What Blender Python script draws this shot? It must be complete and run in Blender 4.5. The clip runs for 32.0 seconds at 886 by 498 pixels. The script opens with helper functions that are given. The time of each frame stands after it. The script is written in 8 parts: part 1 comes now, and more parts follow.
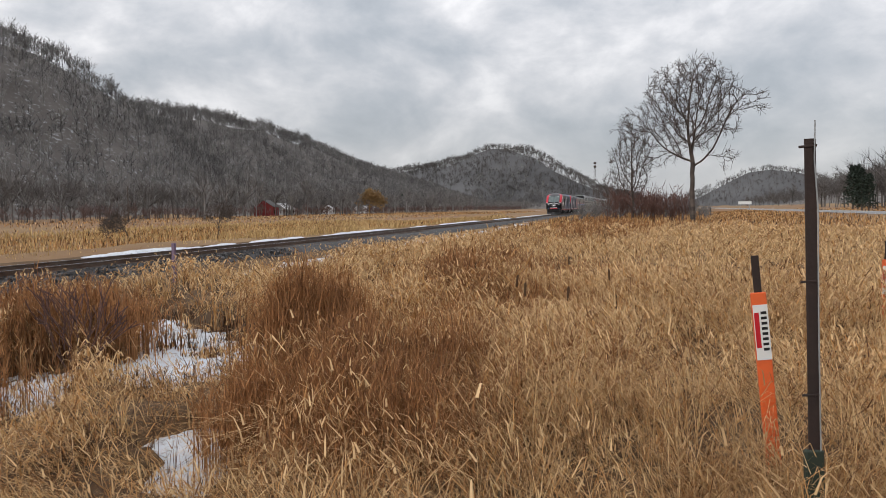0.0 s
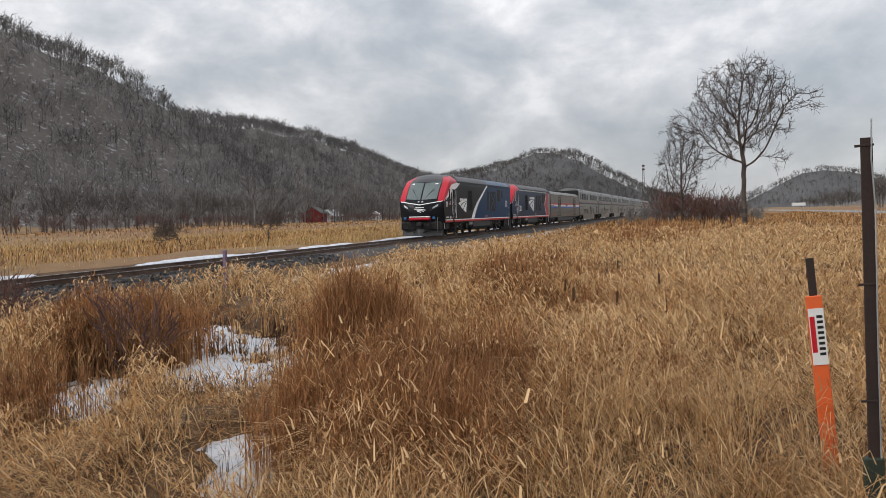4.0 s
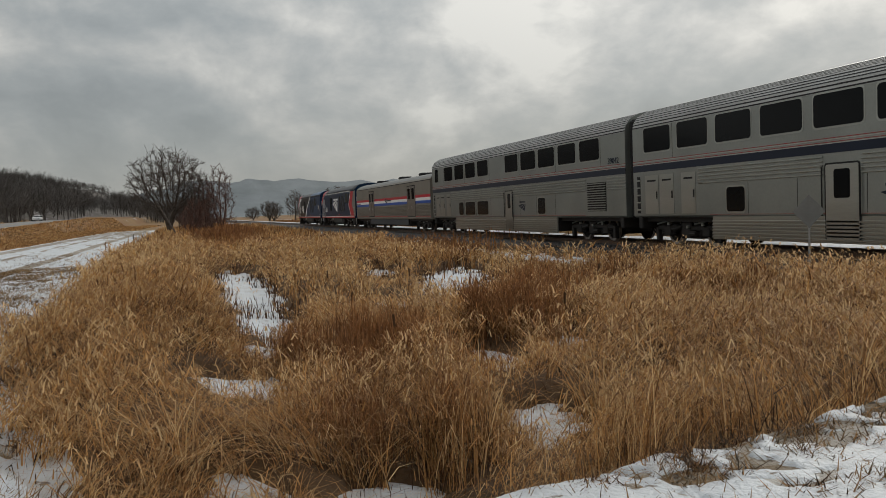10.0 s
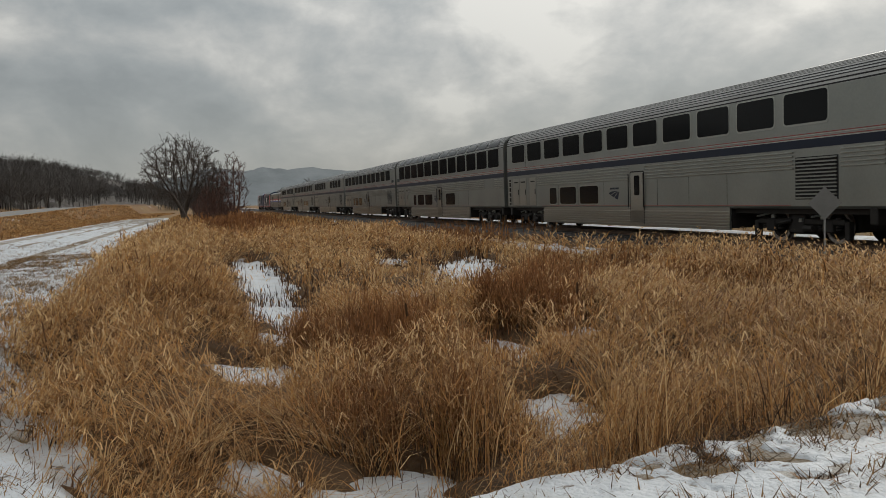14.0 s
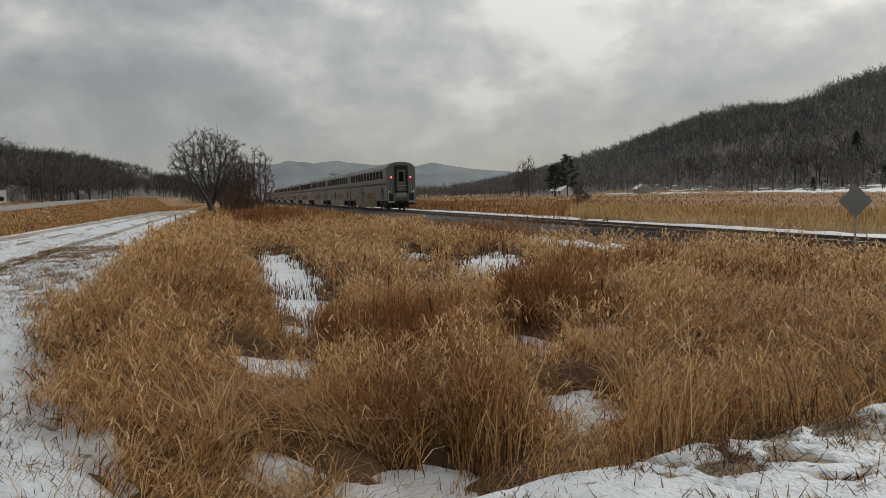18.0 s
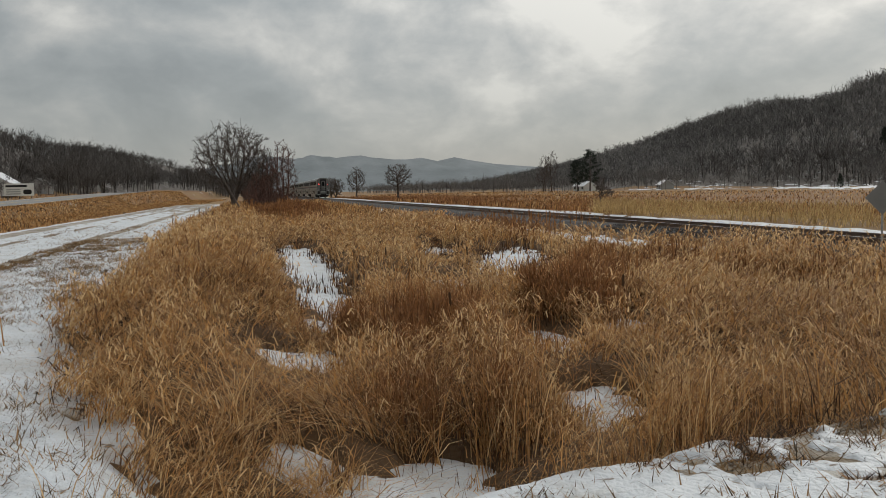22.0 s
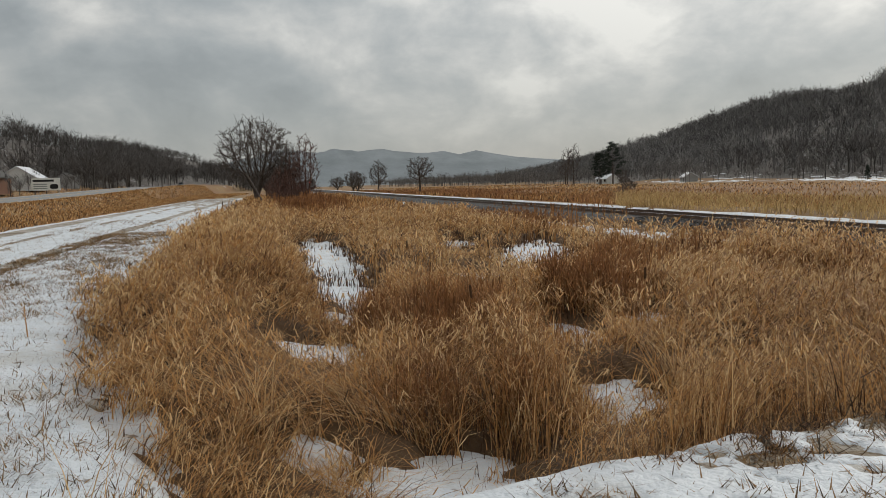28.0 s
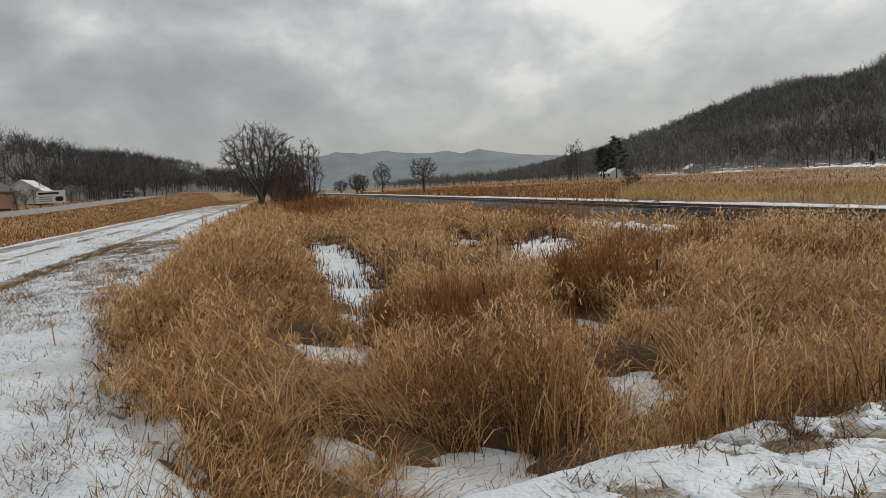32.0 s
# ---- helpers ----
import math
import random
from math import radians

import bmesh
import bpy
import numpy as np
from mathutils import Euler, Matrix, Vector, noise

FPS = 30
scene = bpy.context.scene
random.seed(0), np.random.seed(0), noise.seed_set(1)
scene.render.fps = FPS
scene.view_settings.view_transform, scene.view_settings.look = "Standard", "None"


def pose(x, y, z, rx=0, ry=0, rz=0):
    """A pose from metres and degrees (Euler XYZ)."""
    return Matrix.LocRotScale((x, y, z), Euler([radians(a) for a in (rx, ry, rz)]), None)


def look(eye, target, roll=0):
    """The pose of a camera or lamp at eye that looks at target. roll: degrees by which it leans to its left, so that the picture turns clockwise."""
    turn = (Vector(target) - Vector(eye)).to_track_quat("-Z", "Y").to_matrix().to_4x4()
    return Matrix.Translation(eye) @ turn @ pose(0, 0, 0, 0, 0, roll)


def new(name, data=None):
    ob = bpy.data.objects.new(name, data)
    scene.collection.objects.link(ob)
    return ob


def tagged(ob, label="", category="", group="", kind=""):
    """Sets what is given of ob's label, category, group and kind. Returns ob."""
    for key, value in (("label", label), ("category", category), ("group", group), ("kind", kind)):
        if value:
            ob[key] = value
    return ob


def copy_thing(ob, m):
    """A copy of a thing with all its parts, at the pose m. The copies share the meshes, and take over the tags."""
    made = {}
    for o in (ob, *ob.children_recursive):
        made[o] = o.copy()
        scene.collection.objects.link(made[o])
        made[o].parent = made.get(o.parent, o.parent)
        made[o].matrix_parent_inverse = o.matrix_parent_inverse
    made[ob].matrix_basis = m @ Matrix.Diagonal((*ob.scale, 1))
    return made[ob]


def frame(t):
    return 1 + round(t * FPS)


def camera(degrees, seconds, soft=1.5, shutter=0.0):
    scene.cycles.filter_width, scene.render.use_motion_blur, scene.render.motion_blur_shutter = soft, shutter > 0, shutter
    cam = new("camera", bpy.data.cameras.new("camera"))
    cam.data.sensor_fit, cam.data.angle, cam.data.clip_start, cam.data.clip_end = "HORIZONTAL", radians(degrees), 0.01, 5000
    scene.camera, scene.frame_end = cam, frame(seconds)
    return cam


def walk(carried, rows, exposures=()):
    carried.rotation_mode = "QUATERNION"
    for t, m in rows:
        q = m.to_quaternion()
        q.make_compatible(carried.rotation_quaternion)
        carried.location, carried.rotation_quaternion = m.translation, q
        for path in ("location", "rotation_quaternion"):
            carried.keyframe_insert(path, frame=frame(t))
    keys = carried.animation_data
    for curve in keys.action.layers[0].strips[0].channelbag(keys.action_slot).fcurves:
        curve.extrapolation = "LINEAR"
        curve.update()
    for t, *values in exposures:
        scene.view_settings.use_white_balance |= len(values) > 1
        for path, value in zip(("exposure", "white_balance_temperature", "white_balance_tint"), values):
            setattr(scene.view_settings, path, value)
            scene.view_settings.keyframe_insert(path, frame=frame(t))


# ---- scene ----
cam = camera(55.83, 32.0, 0.7)

# seconds, heading to the right of the line the train comes from, tilt, roll, sway
PATH = [
    (0.0, -13.39, -2.79, -0.63, 0.000, 0.000),
    (0.5, -13.36, -2.84, -0.75, 0.000, 0.000),
    (1.0, -13.64, -2.88, -0.97, 0.000, 0.000),
    (1.5, -14.20, -2.82, -1.22, 0.000, 0.000),
    (2.0, -14.45, -2.62, -1.17, 0.000, 0.000),
    (2.5, -14.79, -2.54, -1.23, 0.000, 0.000),
    (4.5, -16.92, -2.37, -1.22, 0.000, 0.000),
    (5.0, -18.57, -1.97, -1.50, 0.000, 0.000),
    (5.5, -34.60, -1.05, -2.11, 0.000, 0.000),
    (5.7, -43.65, -0.49, -2.45, 0.000, 0.000),
    (5.8, -48.37, -0.21, -2.71, 0.000, 0.000),
    (6.0, -60.44, 0.62, -2.84, 0.000, 0.000),
    (6.2, -74.06, 1.58, -3.35, 0.000, 0.000),
    (6.3, -80.52, 2.09, -3.60, 0.000, 0.000),
    (6.5, -96.46, 2.94, -3.05, 0.000, 0.000),
    (6.7, -110.32, 2.11, -1.84, 0.000, 0.000),
    (7.0, -127.32, 0.73, -0.70, 0.000, 0.000),
    (7.5, -144.92, -0.41, -1.96, 0.000, 0.000),
    (8.0, -151.69, -1.04, -2.63, 0.000, 0.000),
    (8.5, -156.91, -2.41, -2.60, 0.000, 0.000),
    (9.0, -161.46, -2.66, -2.15, 0.000, 0.000),
    (9.5, -162.67, -2.64, -2.16, 0.000, 0.000),
    (10.0, -163.04, -2.75, -2.13, 0.000, 0.000),
    (10.5, -163.38, -2.79, -2.05, 0.000, 0.000),
    (11.0, -163.40, -2.85, -2.03, 0.000, 0.000),
    (11.5, -163.39, -2.87, -1.93, 0.000, 0.000),
    (12.0, -163.58, -2.98, -2.00, 0.000, 0.000),
    (12.5, -163.73, -3.21, -1.91, 0.000, 0.000),
    (13.0, -163.72, -3.33, -1.88, 0.000, 0.000),
    (13.5, -163.69, -3.38, -1.75, 0.000, 0.000),
    (14.0, -163.94, -3.44, -1.80, 0.000, 0.000),
    (14.5, -164.35, -3.44, -1.73, 0.000, 0.000),
    (16.5, -164.60, -3.63, -1.44, 0.000, 0.000),
    (17.0, -164.97, -3.65, -1.39, 0.000, 0.000),
    (17.5, -165.10, -3.70, -1.35, 0.000, 0.000),
    (18.0, -165.63, -3.75, -1.35, 0.000, 0.000),
    (18.5, -166.14, -3.79, -1.35, 0.000, 0.000),
    (19.0, -166.51, -3.82, -1.31, -0.000, -0.000),
    (19.5, -166.64, -3.87, -1.26, 0.009, -0.000),
    (20.0, -166.84, -3.90, -1.21, 0.013, -0.006),
    (20.5, -167.10, -3.93, -1.22, 0.012, -0.004),
    (21.0, -167.19, -3.98, -1.20, 0.016, -0.002),
    (21.5, -167.16, -4.02, -1.14, 0.015, -0.001),
    (22.0, -167.14, -4.07, -1.10, 0.021, -0.005),
    (22.5, -167.43, -4.10, -1.15, 0.025, -0.006),
    (23.0, -167.59, -4.15, -1.14, 0.022, -0.001),
    (23.5, -167.57, -4.18, -1.12, 0.019, -0.001),
    (24.0, -167.54, -4.22, -1.07, 0.025, -0.003),
    (24.5, -167.54, -4.27, -1.01, 0.021, 0.000),
    (25.0, -167.62, -4.31, -1.12, 0.029, -0.007),
    (25.5, -168.94, -4.30, -1.31, 0.031, -0.011),
    (27.5, -169.10, -4.45, -1.32, 0.018, -0.002),
    (28.0, -168.66, -4.50, -1.30, 0.038, -0.013),
    (28.5, -167.88, -4.46, -1.57, 0.011, -0.022),
    (29.0, -167.81, -4.50, -2.38, -0.067, -0.026),
    (29.5, -167.79, -4.53, -3.31, -0.130, -0.029),
    (30.0, -168.35, -4.55, -3.47, -0.106, -0.029),
    (30.5, -168.82, -4.57, -3.16, -0.033, -0.030),
    (31.0, -168.96, -4.38, -2.89, -0.005, -0.039),
    (31.5, -168.94, -4.41, -3.07, -0.007, -0.037),
    (32.0, -169.04, -4.50, -3.17, -0.036, -0.025),
]


def view(heading, tilt, roll, y, z):
    return pose(0, y, 1.571 + z, 90 + tilt, 0, -90 - heading) @ pose(0, 0, 0, 0, 0, roll)


walk(cam, [(t, view(*r)) for t, *r in PATH],
     exposures=[(0, 0.02, 6330, 13), (5.2, -0.06, 6300, 12), (5.9, -0.28, 6450, 7), (6.6, -0.3, 6500, 6), (7.0, -0.43, 6550, 7), (7.4, -0.5, 6600, 7), (7.8, -0.55, 6660, 8), (8.3, -0.64, 6680, 8), (9.2, -0.63, 6680, 8),
                (14.5, -0.64, 6680, 8), (19, -0.6, 6680, 8), (25, -0.52, 6680, 8), (32, -0.44, 6550, 8)])

# ---- world and light ----
world = bpy.data.worlds.new("overcast_sky")
scene.world = world
world.use_nodes = True
wn, wl = world.node_tree.nodes, world.node_tree.links
wn.clear()


w_out = wn.new("ShaderNodeOutputWorld")
w_bg = wn.new("ShaderNodeBackground")
w_sky = wn.new("ShaderNodeTexSky")
w_sky.sky_type, w_sky.sun_disc = "NISHITA", False
w_sky.sun_elevation, w_sky.sun_rotation = radians(30), radians(-43)
w_tc = wn.new("ShaderNodeTexCoord")
w_sep = wn.new("ShaderNodeSeparateXYZ")
wl.new(w_tc.outputs["Generated"], w_sep.inputs[0])


def wmath(op, a, b=None, clamp=False):
    n = wn.new("ShaderNodeMath")
    n.operation, n.use_clamp = op, clamp
    for i, v in enumerate((a, b)):
        if v is None:
            continue
        if isinstance(v, (int, float)):
            n.inputs[i].default_value = v
        else:
            wl.new(v, n.inputs[i])
    return n.outputs[0]


# soft heaps of cloud, a little flattened
w_comb = wn.new("ShaderNodeCombineXYZ")
wl.new(w_sep.outputs["X"], w_comb.inputs[0])
wl.new(w_sep.outputs["Y"], w_comb.inputs[1])
wl.new(wmath("MULTIPLY", w_sep.outputs["Z"], 1.7), w_comb.inputs[2])


def wnoise(scale, detail, rough, distort, shift):
    m = wn.new("ShaderNodeMapping")
    m.inputs["Location"].default_value = shift
    wl.new(w_comb.outputs[0], m.inputs[0])
    n = wn.new("ShaderNodeTexNoise")
    for k, v in (("Scale", scale), ("Detail", detail), ("Roughness", rough), ("Distortion", distort)):
        n.inputs[k].default_value = v
    wl.new(m.outputs[0], n.inputs["Vector"])
    return n.outputs["Fac"]


w_big = wnoise(2.3, 3.0, 0.5, 0.1, (5.6, 1.9, 0))
w_mid = wnoise(4.6, 10.0, 0.55, 0.25, (2.3, 4.1, 0))
w_fine = wnoise(11.0, 8.0, 0.55, 0.3, (1.7, 6.2, 2.0))
w_mix = wmath("ADD", wmath("ADD", wmath("MULTIPLY", w_big, 0.26), wmath("MULTIPLY", w_mid, 0.52)), wmath("MULTIPLY", w_fine, 0.24))
w_ramp = wn.new("ShaderNodeValToRGB")
for pos, col in ((0.39, (0.43, 0.466, 0.49)), (0.455, (0.53, 0.566, 0.588)), (0.505, (0.65, 0.672, 0.682)), (0.55, (0.80, 0.806, 0.80)), (0.61, (1.06, 1.05, 1.02))):
    e = w_ramp.color_ramp.elements.new(pos)
    e.color = (*col, 1)
while len(w_ramp.color_ramp.elements) > 5:
    w_ramp.color_ramp.elements.remove(w_ramp.color_ramp.elements[0 if w_ramp.color_ramp.elements[0].position < 0.33 else -1])
wl.new(w_mix, w_ramp.inputs[0])
# the sun's place behind the cloud brightens it broadly
w_dot = wn.new("ShaderNodeVectorMath")
w_dot.operation = "DOT_PRODUCT"
wl.new(w_tc.outputs["Generated"], w_dot.inputs[0])
w_dot.inputs[1].default_value = (-0.591, 0.633, 0.5)
w_lobe = wmath("POWER", wmath("MAXIMUM", w_dot.outputs["Value"], 0.0), 4.0)
# an overcast sky is brightest overhead
w_zen = wmath("ADD", wmath("MULTIPLY", wmath("MAXIMUM", w_sep.outputs["Z"], 0.0), 1.35), 0.77)
w_gain = wmath("ADD", wmath("MULTIPLY", w_lobe, 0.34), w_zen)
w_lit = wn.new("ShaderNodeVectorMath")
w_lit.operation = "SCALE"
wl.new(w_ramp.outputs[0], w_lit.inputs[0])
wl.new(w_gain, w_lit.inputs["Scale"])
w_hor = wn.new("ShaderNodeMix")
w_hor.data_type = "RGBA"
wl.new(wmath("POWER", wmath("SUBTRACT", 1.0, wmath("MAXIMUM", w_sep.outputs["Z"], 0.0), True), 14.0), w_hor.inputs["Factor"])
wl.new(w_lit.outputs[0], w_hor.inputs["A"])
w_hor.inputs["B"].default_value = (0.55, 0.565, 0.57, 1)
w_add = wn.new("ShaderNodeMix")
w_add.data_type, w_add.blend_type = "RGBA", "ADD"
w_add.inputs["Factor"].default_value = 0.012
wl.new(w_hor.outputs["Result"], w_add.inputs["A"])
wl.new(w_sky.outputs[0], w_add.inputs["B"])
wl.new(w_add.outputs["Result"], w_bg.inputs[0])
w_bg.inputs[1].default_value = 0.85
wl.new(w_bg.outputs[0], w_out.inputs[0])

sun = new("sun", bpy.data.lights.new("sun", "SUN"))
sun.data.energy, sun.data.angle, sun.data.color = 1.5, radians(14), (1.0, 0.96, 0.9)
sun.matrix_world = look((0, 0, 200), (68.2, -73.1, 142.3))

# ---- materials ----
MATS = {}


def material(name, color, rough=0.8, metal=0.0, vary=0.25, scale=6.0, fine=60.0, bump=0.15, color2=None, per="", spec=0.3, stretch=(1, 1, 1), bump_scale=1.0, thin=0.0):
    """Noise at two scales between color and color2; per: 'object' or 'island' adds a random tint."""
    if name in MATS:
        return MATS[name]
    m = bpy.data.materials.new(name)
    m.use_nodes = True
    nt = m.node_tree
    n, l = nt.nodes, nt.links
    b = n["Principled BSDF"]
    b.inputs["Roughness"].default_value, b.inputs["Metallic"].default_value = rough, metal
    b.inputs["Specular IOR Level"].default_value = spec
    if color2 is None:
        color2 = tuple(c * (1 - vary) for c in color)
    tc = n.new("ShaderNodeTexCoord")
    mp = n.new("ShaderNodeMapping")
    mp.inputs["Scale"].default_value = stretch
    l.new(tc.outputs["Object"], mp.inputs[0])
    big, small = n.new("ShaderNodeTexNoise"), n.new("ShaderNodeTexNoise")
    big.inputs["Scale"].default_value, big.inputs["Detail"].default_value = scale, 4
    small.inputs["Scale"].default_value, small.inputs["Detail"].default_value = fine, 3
    for q in (big, small):
        l.new(mp.outputs[0], q.inputs["Vector"])
    mix = n.new("ShaderNodeMix")
    mix.data_type = "RGBA"
    mix.inputs["A"].default_value, mix.inputs["B"].default_value = (*color, 1), (*color2, 1)
    s = n.new("ShaderNodeMath")
    s.operation = "MULTIPLY_ADD"
    l.new(small.outputs["Fac"], s.inputs[0])
    s.inputs[1].default_value = 0.5
    s2 = n.new("ShaderNodeMath")
    s2.operation = "MULTIPLY_ADD"
    l.new(big.outputs["Fac"], s2.inputs[0])
    s2.inputs[1].default_value, s2.inputs[2].default_value = 1.6, -0.55
    l.new(s2.outputs[0], s.inputs[2])
    s.use_clamp = True
    fac = s.outputs[0]
    if per:
        r = n.new("ShaderNodeObjectInfo" if per == "object" else "ShaderNodeNewGeometry")
        a = n.new("ShaderNodeMath")
        a.operation, a.use_clamp = "MULTIPLY_ADD", True
        l.new(r.outputs["Random" if per == "object" else "Random Per Island"], a.inputs[0])
        a.inputs[1].default_value = 0.9
        h = n.new("ShaderNodeMath")
        h.operation = "MULTIPLY_ADD"
        l.new(fac, h.inputs[0])
        h.inputs[1].default_value, h.inputs[2].default_value = 0.6, -0.25
        l.new(h.outputs[0], a.inputs[2])
        fac = a.outputs[0]
    l.new(fac, mix.inputs["Factor"])
    l.new(mix.outputs["Result"], b.inputs["Base Color"])
    if bump:
        bp = n.new("ShaderNodeBump")
        bp.inputs["Strength"].default_value, bp.inputs["Distance"].default_value = bump, 0.02 * bump_scale
        l.new(small.outputs["Fac"], bp.inputs["Height"])
        l.new(bp.outputs[0], b.inputs["Normal"])
    if thin:
        tr, sh = n.new("ShaderNodeBsdfTranslucent"), n.new("ShaderNodeMixShader")
        sh.inputs[0].default_value = thin
        l.new(mix.outputs["Result"], tr.inputs[0])
        l.new(b.outputs[0], sh.inputs[1])
        l.new(tr.outputs[0], sh.inputs[2])
        l.new(sh.outputs[0], n["Material Output"].inputs[0])
    MATS[name] = m
    return m


def glow(name, color, strength):
    m = bpy.data.materials.new(name)
    m.use_nodes = True
    b = m.node_tree.nodes["Principled BSDF"]
    b.inputs["Base Color"].default_value = (*color, 1)
    b.inputs["Emission Color"].default_value, b.inputs["Emission Strength"].default_value = (*color, 1), strength
    return m


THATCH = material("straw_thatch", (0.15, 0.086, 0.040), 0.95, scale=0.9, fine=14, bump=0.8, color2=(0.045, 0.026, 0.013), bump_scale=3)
STRAW = material("dry_grass_blade", (0.63, 0.337, 0.122), 0.7, scale=0.25, fine=3, bump=0, color2=(0.115, 0.050, 0.020), per="island", thin=0.42)
PALE = material("pale_reed_blade", (0.87, 0.61, 0.32), 0.7, scale=0.3, fine=3, bump=0, color2=(0.34, 0.19, 0.08), per="island", thin=0.42)
# rotted brown, taken darker to paint the shade inside the grass
SHADEDUFF = material("rotted_blade_with_shade", (0.12, 0.058, 0.026), 0.85, scale=0.5, fine=5, bump=0, color2=(0.022, 0.012, 0.007), per="island", thin=0.1)
RUST = material("rust_brown_weed", (0.42, 0.20, 0.078), 0.85, scale=0.5, fine=5, bump=0, color2=(0.115, 0.050, 0.021), per="island", thin=0.12)
SNOW = material("old_snow", (0.66, 0.68, 0.71), 0.55, scale=1.6, fine=24, bump=0.6, color2=(0.46, 0.49, 0.53), spec=0.4, bump_scale=2)
DIRT = material("wet_gravel_road", (0.25, 0.18, 0.105), 0.75, scale=0.8, fine=45, bump=0.7, color2=(0.10, 0.072, 0.045), bump_scale=1.5)


def add_layer(m, color, rough, scale, stretch, lo, hi, breakup=0.0, breakup_scale=6.0, most=1.0):
    """A second paint, ice or dirt layer over a material, where stretched noise is high."""
    n, l = m.node_tree.nodes, m.node_tree.links
    b = n["Principled BSDF"]
    tc, mp, nz = n.new("ShaderNodeTexCoord"), n.new("ShaderNodeMapping"), n.new("ShaderNodeTexNoise")
    mp.inputs["Scale"].default_value = stretch
    nz.inputs["Scale"].default_value, nz.inputs["Detail"].default_value, nz.inputs["Roughness"].default_value = scale, 6, 0.6
    l.new(tc.outputs["Object"], mp.inputs[0])
    l.new(mp.outputs[0], nz.inputs["Vector"])
    r = n.new("ShaderNodeMapRange")
    r.inputs["From Min"].default_value, r.inputs["From Max"].default_value = lo, hi
    r.inputs["To Max"].default_value = most
    if breakup:
        nb, ma = n.new("ShaderNodeTexNoise"), n.new("ShaderNodeMath")
        nb.inputs["Scale"].default_value, nb.inputs["Detail"].default_value, nb.inputs["Roughness"].default_value = breakup_scale, 7, 0.68
        l.new(tc.outputs["Object"], nb.inputs["Vector"])
        ma.operation = "MULTIPLY_ADD"
        l.new(nb.outputs["Fac"], ma.inputs[0])
        ma.inputs[1].default_value = breakup
        l.new(nz.outputs["Fac"], ma.inputs[2])
        l.new(ma.outputs[0], r.inputs[0])
    else:
        l.new(nz.outputs["Fac"], r.inputs[0])
    old = b.inputs["Base Color"].links[0].from_socket
    mix = n.new("ShaderNodeMix")
    mix.data_type = "RGBA"
    l.new(r.outputs[0], mix.inputs["Factor"])
    l.new(old, mix.inputs["A"])
    mix.inputs["B"].default_value = (*color, 1)
    l.new(mix.outputs["Result"], b.inputs["Base Color"])
    q = n.new("ShaderNodeMix")
    l.new(r.outputs[0], q.inputs["Factor"])
    q.inputs["A"].default_value, q.inputs["B"].default_value = b.inputs["Roughness"].default_value, rough
    l.new(q.outputs["Result"], b.inputs["Roughness"])


add_layer(DIRT, (0.52, 0.50, 0.47), 0.5, 1.0, (2.1, 0.03, 1), 0.60, 0.76, 0.30, 2.2, 0.9)
add_layer(DIRT, (0.42, 0.40, 0.37), 0.5, 1.0, (6.5, 0.12, 1), 0.70, 0.86, 0.36, 7.0, 0.65)
add_layer(DIRT, (0.07, 0.055, 0.04), 0.8, 17.0, (1, 1, 1), 0.60, 0.72, 0, 6, 0.8)
add_layer(SNOW, (0.42, 0.40, 0.37), 0.6, 1.0, (1.4, 1.1, 1), 0.62, 0.86, 0.25, 9.0, 0.8)
add_layer(SNOW, (0.16, 0.115, 0.075), 0.9, 9.0, (1, 0.7, 1), 0.62, 0.68, 0, 6, 0.9)

FIELDM = material("faded_field_straw", (0.30, 0.195, 0.092), 0.95, scale=0.035, fine=1.1, bump=0.6, color2=(0.15, 0.09, 0.042), bump_scale=4)
add_layer(FIELDM, (0.20, 0.105, 0.05), 0.95, 0.02, (0.5, 1.6, 1), 0.50, 0.62, 0.1, 0.6, 0.8)
add_layer(FIELDM, (0.62, 0.64, 0.66), 0.7, 0.06, (0.35, 1.6, 1), 0.69, 0.76, 0.1, 0.7, 0.8)
STONE = material("ballast_stone", (0.115, 0.11, 0.108), 0.9, scale=3, fine=22, bump=1.0, color2=(0.03, 0.029, 0.03), per="island", bump_scale=2)
RAILM = material("rail_steel", (0.20, 0.15, 0.12), 0.45, 0.7, scale=2, fine=40, color2=(0.09, 0.05, 0.035))
RAILTOP = material("polished_rail_head", (0.62, 0.63, 0.65), 0.22, 1.0, scale=1, fine=20, bump=0.03)
TIEM = material("creosoted_tie", (0.09, 0.07, 0.055), 0.9, scale=3, fine=30, color2=(0.04, 0.03, 0.025), per="object", stretch=(1, 0.2, 1))
ASPHALT = material("road_asphalt", (0.26, 0.255, 0.25), 0.85, scale=0.3, fine=30, color2=(0.18, 0.176, 0.17))
WOODS = material("leaf_litter_slope", (0.14, 0.122, 0.11), 0.95, scale=0.06, fine=0.5, bump=0.3, color2=(0.07, 0.06, 0.053))
add_layer(WOODS, (0.55, 0.57, 0.60), 0.7, 0.45, (1, 1, 1), 0.63, 0.73, 0.12, 0.05, 0.45)
# paler, bluer base colour paints distance haze onto the farthest hills
FARWOODS = material("haze_tinted_wooded_slope", (0.215, 0.235, 0.25), 0.95, scale=0.012, fine=0.12, bump=0.3, color2=(0.13, 0.15, 0.16))
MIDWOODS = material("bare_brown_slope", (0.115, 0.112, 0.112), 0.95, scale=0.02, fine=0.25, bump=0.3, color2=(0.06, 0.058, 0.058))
BARK = material("grey_bark", (0.17, 0.145, 0.125), 0.9, scale=2, fine=20, color2=(0.075, 0.06, 0.05), per="island")

# ---- numpy noise ----


